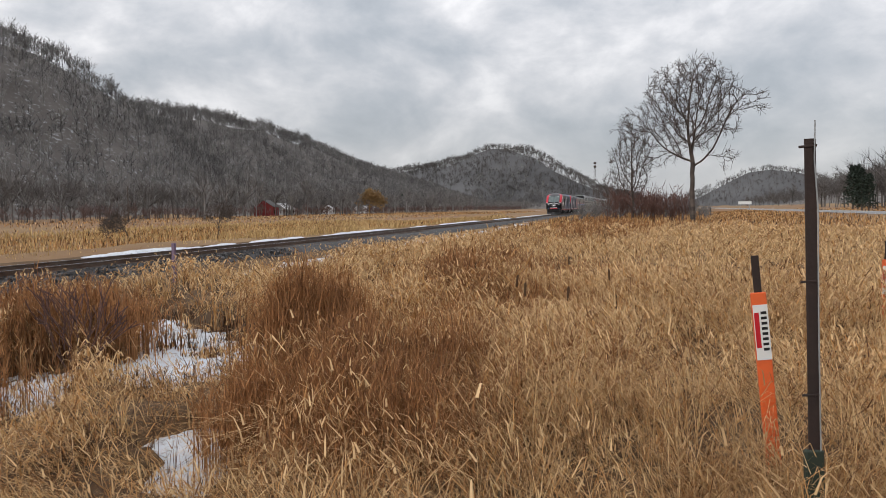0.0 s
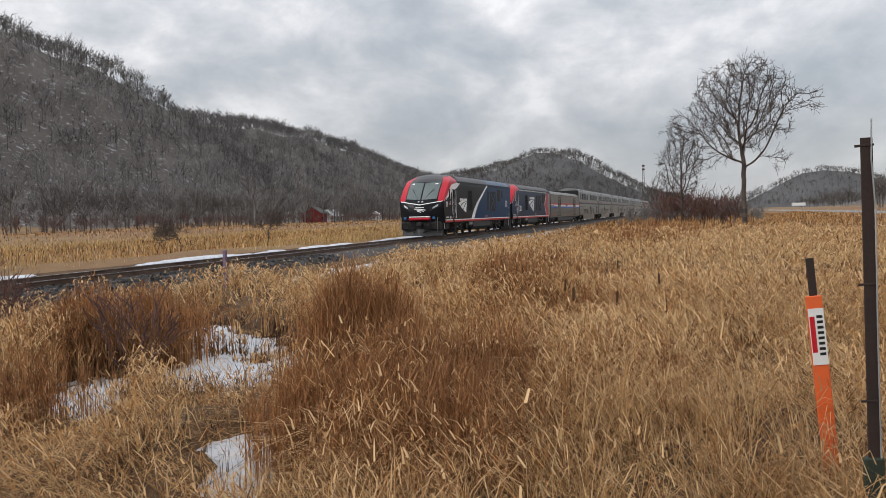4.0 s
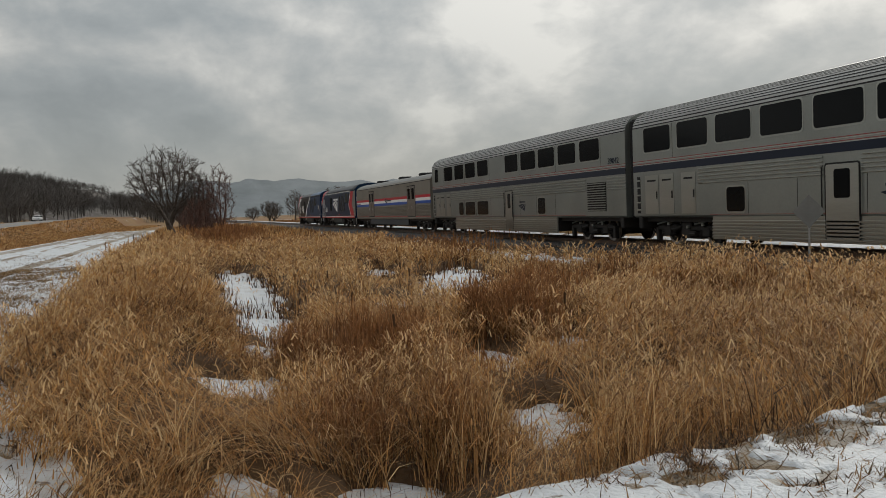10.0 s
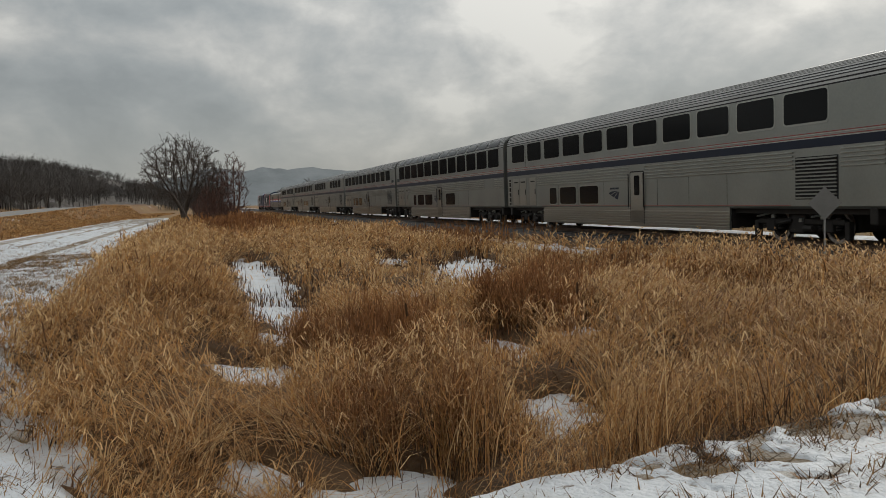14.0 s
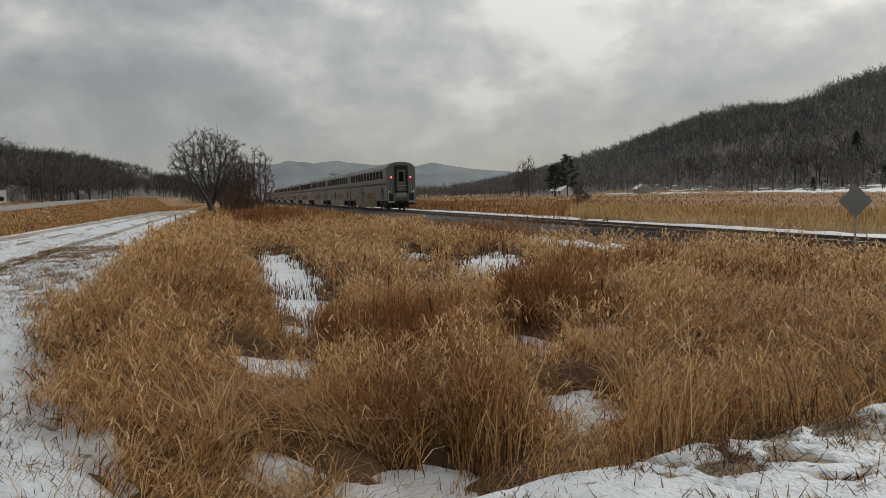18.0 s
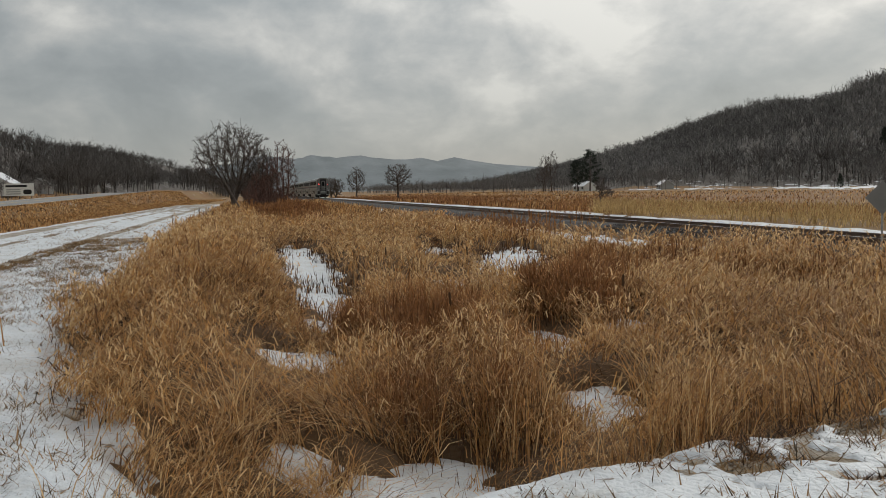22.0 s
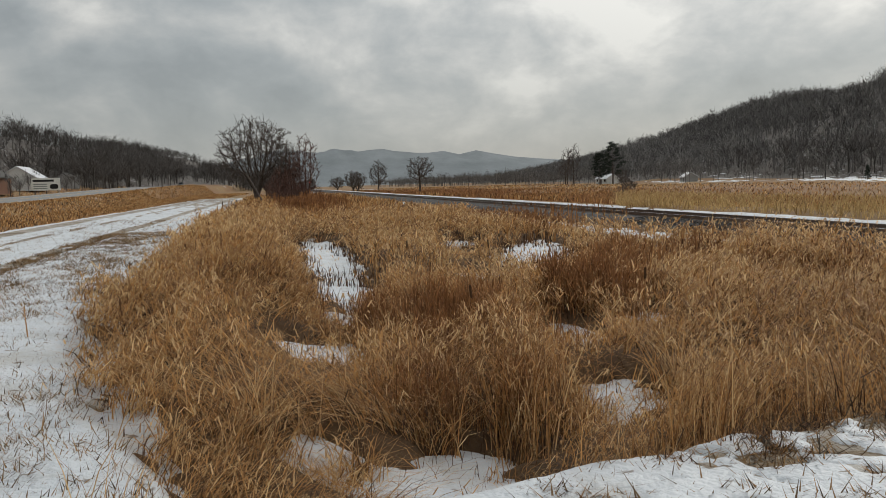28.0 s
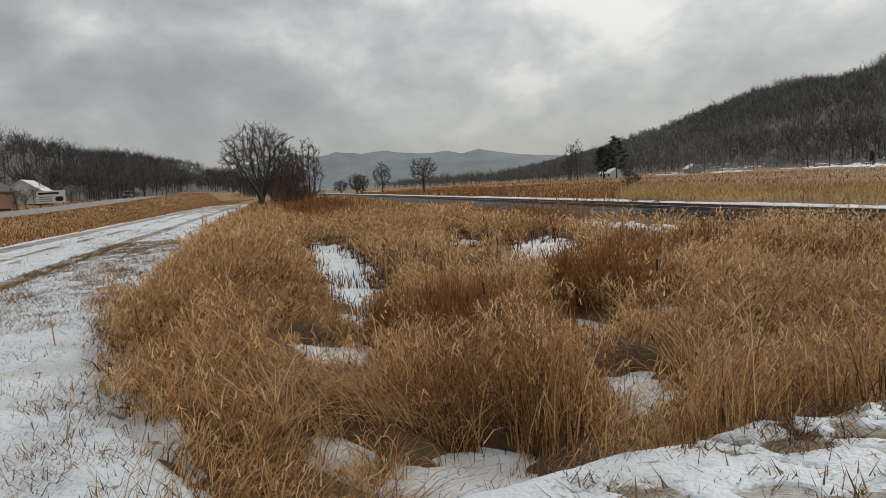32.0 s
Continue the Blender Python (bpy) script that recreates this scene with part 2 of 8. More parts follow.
def lattice(i, j, seed):
    n = (i * 374761393 + j * 668265263 + seed * 1442695041) & 0x7FFFFFFF
    n = ((n ^ (n >> 13)) * 1274126177) & 0x7FFFFFFF
    return ((n ^ (n >> 16)) & 0xFFFF) / 65535.0


def vnoise(x, y, seed=0):
    x, y = np.asarray(x, float), np.asarray(y, float)
    i, j = np.floor(x).astype(np.int64), np.floor(y).astype(np.int64)
    u, v = x - i, y - j
    u, v = u * u * (3 - 2 * u), v * v * (3 - 2 * v)
    a, b = lattice(i, j, seed), lattice(i + 1, j, seed)
    c, d = lattice(i, j + 1, seed), lattice(i + 1, j + 1, seed)
    return (a * (1 - u) + b * u) * (1 - v) + (c * (1 - u) + d * u) * v


def fbm(x, y, seed=0, octaves=4):
    s, a, t = 0.0, 0.5, 0.0
    for k in range(octaves):
        s = s + a * vnoise(np.asarray(x) * 2 ** k, np.asarray(y) * 2 ** k, seed + k)
        t += a
        a *= 0.5
    return s / t


def smooth(a, b, x):
    t = np.clip((np.asarray(x, float) - a) / (b - a), 0, 1)
    return t * t * (3 - 2 * t)


# ---- the plan: x runs along the track, y towards it, z = 0 is the crossing road ----
TRACK_Y, RAIL_Z, FIELD = 17.13, 0.045, -0.62

# spines of the wooded bluffs: (x, y, height, half width)
BLUFFS = [
    [(-920, 370, 2, 130), (-820, 350, 20, 150), (-720, 345, 22, 160), (-590, 340, 35, 170), (-480, 345, 46, 185), (-395, 330, 40, 180), (-330, 330, 51, 170), (-260, 340, 60, 170), (-130, 345, 50, 170), (-65, 350, 67, 165), (-20, 345, 58, 160)],
    [(-20, 345, 58, 160), (60, 360, 50, 150), (130, 355, 58, 150), (185, 350, 65, 170), (265, 345, 86, 180), (325, 335, 97, 175), (375, 340, 95, 175), (405, 330, 78, 160), (450, 330, 60, 150)],
    [(450, 330, 60, 150), (520, 345, 70, 150), (640, 355, 79, 160), (760, 350, 74, 170), (920, 350, 54, 170), (1080, 340, 45, 160), (1250, 330, 30, 150)],
    [(1500, 420, 69, 260), (1400, 260, 95, 230), (1330, 185, 93, 200), (1330, 120, 40, 170), (1400, 60, 26, 160), (1500, 30, 10, 120)],
    [(-2500, 60, 111, 500), (-2500, 350, 108, 500), (-2450, 600, 89, 480), (-2400, 800, 74, 400), (-2400, 1100, 46, 400)],
    [(1520, -320, 34, 170), (1500, -250, 53, 170), (1500, -195, 63, 150), (1540, -140, 34, 120), (1580, -100, 8, 100)],
    [(-330, -150, 26, 95), (-390, -120, 23, 95), (-460, -110, 20, 90), (-600, -110, 26, 95), (-900, -120, 34, 120), (-1300, -140, 46, 160)],
    [(330, -140, 9, 70), (430, -150, 16, 80), (700, -200, 24, 110)],
]


def bluff_height(x, y):
    h = np.zeros(np.broadcast(x, y).shape)
    for spine in BLUFFS:
        for (x0, y0, h0, w0), (x1, y1, h1, w1) in zip(spine, spine[1:]):
            dx, dy = x1 - x0, y1 - y0
            t = np.clip(((x - x0) * dx + (y - y0) * dy) / (dx * dx + dy * dy), 0, 1)
            d = np.hypot(x - x0 - t * dx, y - y0 - t * dy) / (w0 + t * (w1 - w0))
            h = np.maximum(h, (h0 + t * (h1 - h0)) * (1 - smooth(0.0, 1.0, d) ** 0.9))
    rough = (fbm(x / 60.0, y / 60.0, 5) - 0.5) * 0.28 + (fbm(x / 17.0, y / 17.0, 9) - 0.5) * 0.08
    return h * (1 + rough)


def west_edge(y):
    return -3.85 - 0.27 * np.clip(y, -1, 14)


def east_edge(y):
    return 2.0 + 0.19 * np.clip(y, 0, 14)


def lane_edge(x):
    """Where the grass berm ends and the snowy lane begins."""
    return -0.52 - 0.88 * np.log1p(np.clip(-4.6 - np.asarray(x, float), 0, 300) / 1.2)


def road_mask(x, y):
    """1 on the raised crossing road, its shoulders and the lane, 0 in the field."""
    x, y = np.asarray(x, float), np.asarray(y, float)
    w = 0.5 * (fbm(x * 0.9, y * 0.9, 21) - 0.5)
    across = smooth(west_edge(y) - 0.35, west_edge(y) + 0.1, x + w) * smooth(east_edge(y) + 0.35, east_edge(y) - 0.1, x + w) * smooth(40, 34, y) * smooth(-26, -22, y)
    lane = smooth(lane_edge(x) + 0.2, lane_edge(x) - 0.25, y + w) * smooth(-11.6, -10.8, y) * smooth(-3, -4, x) * smooth(-190, -120, x)
    return np.maximum(across, lane)


def highway_z(x):
    return 0.25 + 2.2 * smooth(-60, -280, x)


def ground_height(x, y):
    x, y = np.asarray(x, float), np.asarray(y, float)
    z = FIELD + 0.16 * (fbm(x / 5.0, y / 5.0, 3) - 0.5) + 0.9 * (fbm(x / 90.0, y / 90.0, 4) - 0.5) * smooth(60, 200, np.hypot(x, y))
    z = z + 1.2 * smooth(90, 260, y) * smooth(-60, -200, x)
    west = smooth(-4, -7, x)
    z = z + west * (0.50 * np.exp(-((y + 0.9) / 1.5) ** 2) - 0.12 * np.exp(-((y - 1.5) / 0.9) ** 2)) * smooth(-150, -90, x)
    z = z + 0.30 * smooth(3, 7, x) * smooth(8, 2, y)
    road_z = highway_z(x)
    hw = smooth(-21, -26, y) * smooth(-46, -41, y)
    z = z * (1 - hw) + road_z * hw
    z = z + (0.9 + 2.2 * smooth(-60, -280, x)) * smooth(-41, -60, y)
    bank = smooth(4.2, 2.2, np.abs(y - TRACK_Y))
    z = z * (1 - bank) + (-0.30) * bank
    far = smooth(18.6, 19.8, y) * smooth(28, 22, y)
    z = z * (1 - far) - 0.12 * far
    m = road_mask(x, y)
    z = z * (1 - m) + (-0.02 + 0.03 * (fbm(x * 0.8, y * 0.8, 8) - 0.5)) * m
    return z + bluff_height(x, y)


def mesh_from(name, verts, faces, mats, smooth_shade=True, index=None):
    """verts (n,3), faces (m,k) arrays of one size k."""
    verts, faces = np.asarray(verts, np.float32), np.asarray(faces, np.int32)
    me = bpy.data.meshes.new(name)
    me.vertices.add(len(verts))
    me.vertices.foreach_set("co", verts.ravel())
    k = faces.shape[1]
    me.loops.add(faces.size)
    me.loops.foreach_set("vertex_index", faces.ravel())
    me.polygons.add(len(faces))
    me.polygons.foreach_set("loop_start", np.arange(0, faces.size, k, dtype=np.int32))
    for m in mats if isinstance(mats, (list, tuple)) else [mats]:
        me.materials.append(m)
    if index is not None:
        me.polygons.foreach_set("material_index", np.asarray(index, np.int32))
    me.polygons.foreach_set("use_smooth", np.full(len(faces), smooth_shade))
    me.update()
    me.validate()
    return me


def grid_faces(nx, ny):
    i, j = np.meshgrid(np.arange(nx - 1), np.arange(ny - 1), indexing="ij")
    a = (i * ny + j).ravel()
    return np.stack([a, a + ny, a + ny + 1, a + 1], 1)


def bm_mesh(name, bm, mat):
    me = bpy.data.meshes.new(name)
    bm.to_mesh(me)
    bm.free()
    for m in mat if isinstance(mat, (list, tuple)) else [mat]:
        me.materials.append(m)
    return me


def part(name, bm, mat, parent=None, label="", at=None):
    ob = new(name, bm_mesh(name, bm, mat) if isinstance(bm, bmesh.types.BMesh) else bm)
    if parent is not None:
        ob.parent = parent
    if at is not None:
        ob.matrix_basis = at
    if label:
        tagged(ob, label)
    return ob


def box(bm, x0, x1, y0, y1, z0, z1, bevel=0.0, mi=0):
    r = bmesh.ops.create_cube(bm, size=1, matrix=Matrix.Translation(((x0 + x1) / 2, (y0 + y1) / 2, (z0 + z1) / 2)) @ Matrix.Diagonal((abs(x1 - x0), abs(y1 - y0), abs(z1 - z0), 1)))
    vs = r["verts"]
    if bevel:
        es = list({e for v in vs for e in v.link_edges})
        r = bmesh.ops.bevel(bm, geom=es, offset=bevel, segments=1, affect="EDGES")
        vs = r["verts"]
    if mi:
        for f in {f for v in vs for f in v.link_faces}:
            f.material_index = mi
    return vs


def tube(bm, a, b, r0, r1=None, sides=6, caps=True):
    a, b = Vector(a), Vector(b)
    r1 = r0 if r1 is None else r1
    q = (b - a).to_track_quat("Z", "Y").to_matrix()
    ring = []
    for p, r in ((a, r0), (b, r1)):
        ring.append([bm.verts.new(p + q @ Vector((r * math.cos(2 * math.pi * k / sides), r * math.sin(2 * math.pi * k / sides), 0))) for k in range(sides)])
    for k in range(sides):
        bm.faces.new((ring[0][k], ring[0][(k + 1) % sides], ring[1][(k + 1) % sides], ring[1][k]))
    if caps:
        bm.faces.new(ring[0][::-1])
        bm.faces.new(ring[1])


def extrude_x(bm, profile, x0, x1, mi=0, caps=True):
    """A closed (y, z) profile drawn out along x."""
    a = [bm.verts.new((x0, y, z)) for y, z in profile]
    b = [bm.verts.new((x1, y, z)) for y, z in profile]
    n = len(profile)
    fs = [bm.faces.new((a[k], a[(k + 1) % n], b[(k + 1) % n], b[k])) for k in range(n)]
    if caps:
        fs += [bm.faces.new(a[::-1]), bm.faces.new(b)]
    for f in fs:
        f.material_index = mi
    bmesh.ops.recalc_face_normals(bm, faces=fs)
    return fs


# ---- ground ----


def graded(near, far, step, n):
    """Coordinates with even steps to near, then growing steps to far."""
    inner = np.concatenate([np.arange(0, near * 0.25, step * 0.42), np.arange(near * 0.25, near + 1e-6, step * 2)])
    g = np.geomspace(1, 1 + (far - near) / (near * 0.35), n) - 1
    outer = near + g * near * 0.35
    half = np.concatenate([inner, outer[1:]])
    return np.concatenate([-half[:0:-1], half])


# bare snow lies open here among the grass: (x, y, half length, half width, turn)
DRIFTS = [(-25.4, 1.5, 7.4, 0.8, -1), (-16.4, 1.4, 2.0, 0.55, -3), (-13.1, 1.0, 0.85, 0.36, -6), (-9.5, 0.12, 0.45, 0.2, -25), (-9.8, 0.68, 1.1, 0.28, -20), (-23.7, 7.5, 4.4, 0.95, -19), (-27.7, 6.1, 2.2, 0.6, -8), (-18.2, 4.4, 1.1, 0.35, -12),
          (-10.6, 3.9, 0.8, 0.42, -16), (-7.35, 3.2, 0.66, 0.36, -14), (-5.4, 1.22, 0.85, 0.45, -16), (-5.9, 0.31, 0.32, 0.22, -30), (-11.4, 5.4, 0.7, 0.3, -27),
          (12.7, 7.6, 2.3, 0.62, 47), (9.9, 6.1, 1.8, 0.8, 37), (10.4, 5.1, 1.3, 0.45, 24), (8.2, 6.9, 1.25, 0.5, 34), (5.95, 3.5, 0.95, 0.38, 37), (17.6, 5.2, 1.6, 0.4, 8), (9.3, -0.5, 0.3, 0.16, 0),
          (51, 13.2, 9, 0.9, 0), (75, 13.0, 14, 0.9, 0), (105, 13.4, 14, 0.9, 0), (30, 12.9, 5, 0.7, 0), (-45, 12.9, 12, 0.8, 0), (-70, 12.8, 14, 0.8, 0), (-29, 12.6, 4, 0.6, 0)]


def patches(x, y, pull=1.0, grow=0.0, slack=0.0):
    d = np.full(np.broadcast(x, y).shape, -1.0)
    for cx, cy, rx, ry, turn in DRIFTS:
        c, s = math.cos(radians(turn)), math.sin(radians(turn))
        dx, dy = x - pull * cx, y - pull * cy
        d = np.maximum(d, 1 - np.hypot((c * dx + s * dy) / (rx + grow * abs(cx)), (c * dy - s * dx) / (ry + slack)))
    return d


def drift(x, y):
    """Above 0 where old snow lies open, at most about 1."""
    return patches(x, y) + 1.0 * (fbm(np.asarray(x) * 1.6, np.asarray(y) * 1.6, 41) - 0.5) + 1.2 * (fbm(np.asarray(x) * 4.2, np.asarray(y) * 4.2, 42) - 0.5) + 0.7 * (fbm(np.asarray(x) * 11.0, np.asarray(y) * 11.0, 44) - 0.5)


def low_grass(x, y):
    """1 where the grass is thin and low round and before the open snow."""
    return smooth(-0.15, 0.30, np.maximum(patches(x, y, 0.92, 0.06, 0.28), patches(x, y, 0.82, 0.05, 0.12) - 0.1) + 0.5 * (fbm(np.asarray(x) * 1.7, np.asarray(y) * 1.7, 43) - 0.5))


def build_ground():
    xs, ys = graded(42, 4300, 0.6, 70), graded(42, 4300, 0.6, 60)
    X, Y = np.meshgrid(xs, ys, indexing="ij")
    Z = ground_height(X, Y)
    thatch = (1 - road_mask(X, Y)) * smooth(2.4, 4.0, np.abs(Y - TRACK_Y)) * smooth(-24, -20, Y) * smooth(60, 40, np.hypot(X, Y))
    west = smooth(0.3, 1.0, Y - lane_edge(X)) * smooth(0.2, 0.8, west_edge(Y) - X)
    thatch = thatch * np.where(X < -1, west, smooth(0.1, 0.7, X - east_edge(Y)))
    Z = Z + thatch * (0.10 + 0.22 * fbm(X / 1.7, Y / 1.7, 31)) * (1 - smooth(-0.45, -0.1, drift(X, Y)))
    Z = Z - thatch * 0.05 * smooth(-0.3, 0.0, drift(X, Y))
    faces = grid_faces(len(xs), len(ys))
    c = faces[:, 0]
    fx, fy = X.ravel()[c], Y.ravel()[c]
    idx = np.zeros(len(faces), int)
    idx[road_mask(fx, fy) > 0.55] = 1
    idx[(idx == 0) & ((np.hypot(fx, fy) > 48) | (fy > 19.7) | (fy < -11))] = 4
    bluff = bluff_height(X, Y).ravel()[faces].max(1) > 1.5
    idx[bluff] = 2
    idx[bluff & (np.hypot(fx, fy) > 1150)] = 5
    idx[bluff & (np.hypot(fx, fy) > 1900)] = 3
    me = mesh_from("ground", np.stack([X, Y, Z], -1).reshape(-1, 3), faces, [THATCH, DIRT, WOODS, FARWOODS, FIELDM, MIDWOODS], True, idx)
    tagged(new("ground", me), "winter valley floor of matted straw, gravel and wooded slopes", "ground", kind="structure")


build_ground()

# highway
bm = bmesh.new()
xs = np.concatenate([-np.geomspace(2500, 5, 60), np.geomspace(5, 2500, 60)])
rows_h = []
for x in xs:
    z = float(highway_z(x)) + 0.06
    rows_h.append([bm.verts.new((x, y, z)) for y in (-38.5, -28.0)])
for a, b in zip(rows_h, rows_h[1:]):
    bm.faces.new((a[0], b[0], b[1], a[1]))
tagged(part("road", bm, ASPHALT), "grey two-lane highway beside the railway", "road", kind="structure")

# ---- track ----


def build_ballast():
    xs = graded(40, 1500, 0.35, 60)
    ys = np.concatenate([np.linspace(-3.9, -1.9, 12), np.linspace(-1.7, 1.7, 14), np.linspace(1.9, 3.9, 12)])
    X, Yo = np.meshgrid(xs, ys, indexing="ij")
    Z = -0.13 - 0.62 * smooth(1.7, 3.7, np.abs(Yo)) + 0.07 * (vnoise(X * 7, Yo * 7, 2) - 0.5) + 0.05 * (vnoise(X * 15, Yo * 15, 6) - 0.5)
    cross = smooth(-5.2, -4.2, X) * smooth(2.6, 1.6, X)
    Z = Z * (1 - cross) + cross * np.where(np.abs(Yo) < 3.95, -0.02, -0.4)
    Z = np.where(np.abs(Yo) > 3.85, np.minimum(Z, -0.8), Z)
    tagged(new("ballast", mesh_from("ballast", np.stack([X, Yo + TRACK_Y, Z], -1).reshape(-1, 3), grid_faces(len(xs), len(ys)), STONE, False)), "dark grey crushed stone ballast under the rails", "ballast", kind="structure")


build_ballast()
RAIL_PROFILE = [(-0.07, -0.18), (0.07, -0.18), (0.07, -0.165), (0.012, -0.145), (0.012, -0.045), (0.036, -0.03), (0.036, -0.002), (0.03, 0.0), (-0.03, 0.0), (-0.036, -0.002), (-0.036, -0.03), (-0.012, -0.045), (-0.012, -0.145), (-0.07, -0.165)]
track = tagged(new("railway_track"), "single railway line of steel rails on dark timber ties", "track", kind="structure")
for side in (-1, 1):
    bm = bmesh.new()
    for f in extrude_x(bm, [(y + TRACK_Y + side * 0.7525, z + RAIL_Z) for y, z in RAIL_PROFILE], -1500, 1500):
        if min(v.co.z for v in f.verts) > RAIL_Z - 0.01:
            f.material_index = 1
    part("rail", bm, [RAILM, RAILTOP], track, "worn steel rail with a bright head")

# ---- the train: local x runs back from the nose, y = -1.52 is the side towards the crossing road, z = 0 the rail head ----
BLACK = material("gloss_black_paint", (0.008, 0.009, 0.012), 0.35, scale=0.5, fine=9, bump=0.02, color2=(0.012, 0.012, 0.014), spec=0.13)
NAVY = material("gloss_navy_paint", (0.004, 0.021, 0.052), 0.35, scale=0.5, fine=9, bump=0.02, color2=(0.010, 0.025, 0.062), spec=0.13)
BLUE = material("gloss_blue_paint", (0.003, 0.033, 0.095), 0.35, scale=0.5, fine=9, bump=0.02, color2=(0.005, 0.037, 0.088), spec=0.13)
RED = material("gloss_red_paint", (0.50, 0.014, 0.042), 0.35, scale=0.6, fine=9, bump=0.02, color2=(0.42, 0.03, 0.03), spec=0.22)
WHITE = material("white_paint", (0.82, 0.82, 0.81), 0.45, scale=1, fine=20, bump=0.02, color2=(0.68, 0.68, 0.67))
ROOFG = material("grey_roof_paint", (0.10, 0.102, 0.106), 0.5, scale=0.7, fine=14, bump=0.05, color2=(0.06, 0.061, 0.064), spec=0.25)
# lighter than the side blue: sky reflection painted into the roof colour
ROOFBLUE = material("sky_lightened_blue_roof", (0.11, 0.165, 0.25), 0.5, scale=0.7, fine=14, bump=0.05, color2=(0.075, 0.12, 0.19), spec=0.3)
UNDER = material("sooty_underframe", (0.012, 0.012, 0.012), 0.7, scale=2, fine=25, bump=0.2, color2=(0.028, 0.024, 0.021))
WHEELM = material("wheel_steel", (0.52, 0.50, 0.47), 0.45, 0.6, scale=5, fine=40, color2=(0.16, 0.12, 0.10))
GLASS = material("dark_window_glass", (0.007, 0.008, 0.009), 0.12, scale=0.5, fine=4, bump=0.0, spec=0.10)
SCREEN = material("windshield_glass", (0.10, 0.13, 0.125), 0.07, scale=0.5, fine=4, bump=0.0, spec=0.7)
STEEL = material("brushed_stainless", (0.46, 0.47, 0.44), 0.30, 0.85, scale=0.35, fine=18, bump=0.05, color2=(0.30, 0.31, 0.29), stretch=(0.25, 1, 2.5))
STEELROOF = material("stainless_roof", (0.46, 0.465, 0.46), 0.48, 0.35, scale=0.4, fine=16, bump=0.03, color2=(0.32, 0.325, 0.32))
# darker than the car sides: the end wall's shade is put into the colour
SHADEDEND = material("shaded_end_steel", (0.17, 0.172, 0.165), 0.5, 0.5, scale=0.8, fine=18, bump=0.05, color2=(0.10, 0.102, 0.098))
LINERED = material("faded_red_line", (0.33, 0.045, 0.04), 0.5, scale=1, fine=10, bump=0.0)
LINEWHITE = material("dulled_white_line", (0.55, 0.55, 0.53), 0.5, scale=1, fine=10, bump=0.0)
GREYP = material("grey_panel_paint", (0.335, 0.352, 0.332), 0.38, 0.78, scale=0.5, fine=14, bump=0.03, color2=(0.235, 0.25, 0.236))
STRIPEB = material("blue_band", (0.006, 0.013, 0.032), 0.4, scale=1, fine=10, bump=0.0)
DOORP = material("taupe_door_paint", (0.17, 0.145, 0.12), 0.5, scale=0.6, fine=14, bump=0.03, color2=(0.12, 0.10, 0.085))
BAGBODY = material("warm_silver_paint", (0.235, 0.218, 0.185), 0.5, 0.2, scale=0.5, fine=14, bump=0.03, color2=(0.17, 0.155, 0.13))
BAGRIB = material("dusty_stainless", (0.24, 0.22, 0.185), 0.42, 0.5, scale=0.35, fine=18, bump=0.05, color2=(0.18, 0.17, 0.15), stretch=(0.25, 1, 2.5))
BAGROOF = material("weathered_roof_paint", (0.25, 0.25, 0.245), 0.65, 0.05, scale=0.4, fine=16, bump=0.04, color2=(0.17, 0.17, 0.165))
BAGBLUE = material("bright_blue_band", (0.02, 0.09, 0.42), 0.4, scale=1, fine=10, bump=0.0)
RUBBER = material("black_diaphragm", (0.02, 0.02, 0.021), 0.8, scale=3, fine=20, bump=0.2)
OLIVE = material("dull_louvre_paint", (0.020, 0.021, 0.020), 0.6, scale=2, fine=20, bump=0.05)
RIVET = material("dull_bolt_heads", (0.12, 0.13, 0.15), 0.5, 0.3, scale=2, fine=20, bump=0)
BROW = material("charcoal_brow_paint", (0.045, 0.047, 0.05), 0.35, scale=1, fine=14, bump=0.02, color2=(0.03, 0.03, 0.033))
BLUECAP = material("blue_plastic_cap", (0.03, 0.13, 0.32), 0.5, scale=3, fine=20, bump=0.02)
YELLOW = material("yellow_paint", (0.75, 0.46, 0.02), 0.5, scale=2, fine=20, bump=0.02)
LAMPOFF = material("lamp_lens", (0.42, 0.44, 0.45), 0.15, scale=3, fine=20, bump=0.0, spec=0.6)
LAMPR = glow("marker_red_glow", (1.0, 0.06, 0.05), 9.0)
LEN, CAR, NEAR = 21.8, 25.91, -1.52
TRAIN = []


def plate(bm, pts, y=NEAR, thick=0.008, mi=0):
    """A flat plate in the side plane: (x, z) corners in order, proud of y by thick towards the viewer."""
    a = [bm.verts.new((x, y - thick, z)) for x, z in pts]
    b = [bm.verts.new((x, y + 0.004, z)) for x, z in pts]
    n = len(pts)
    fs = [bm.faces.new(a), bm.faces.new(b[::-1])] + [bm.faces.new((a[k], b[k], b[(k + 1) % n], a[(k + 1) % n])) for k in range(n)]
    bmesh.ops.recalc_face_normals(bm, faces=fs)
    for f in fs:
        f.material_index = mi


def rect(x0, x1, z0, z1):
    return [(x0, z0), (x1, z0), (x1, z1), (x0, z1)]


def round_rect(x0, x1, z0, z1, r=0.1, n=3):
    out = []
    for cx, cz, a0 in ((x1 - r, z0 + r, -90), (x1 - r, z1 - r, 0), (x0 + r, z1 - r, 90), (x0 + r, z0 + r, 180)):
        out += [(cx + r * math.cos(radians(a0 + 90 * k / n)), cz + r * math.sin(radians(a0 + 90 * k / n))) for k in range(n + 1)]
    return out


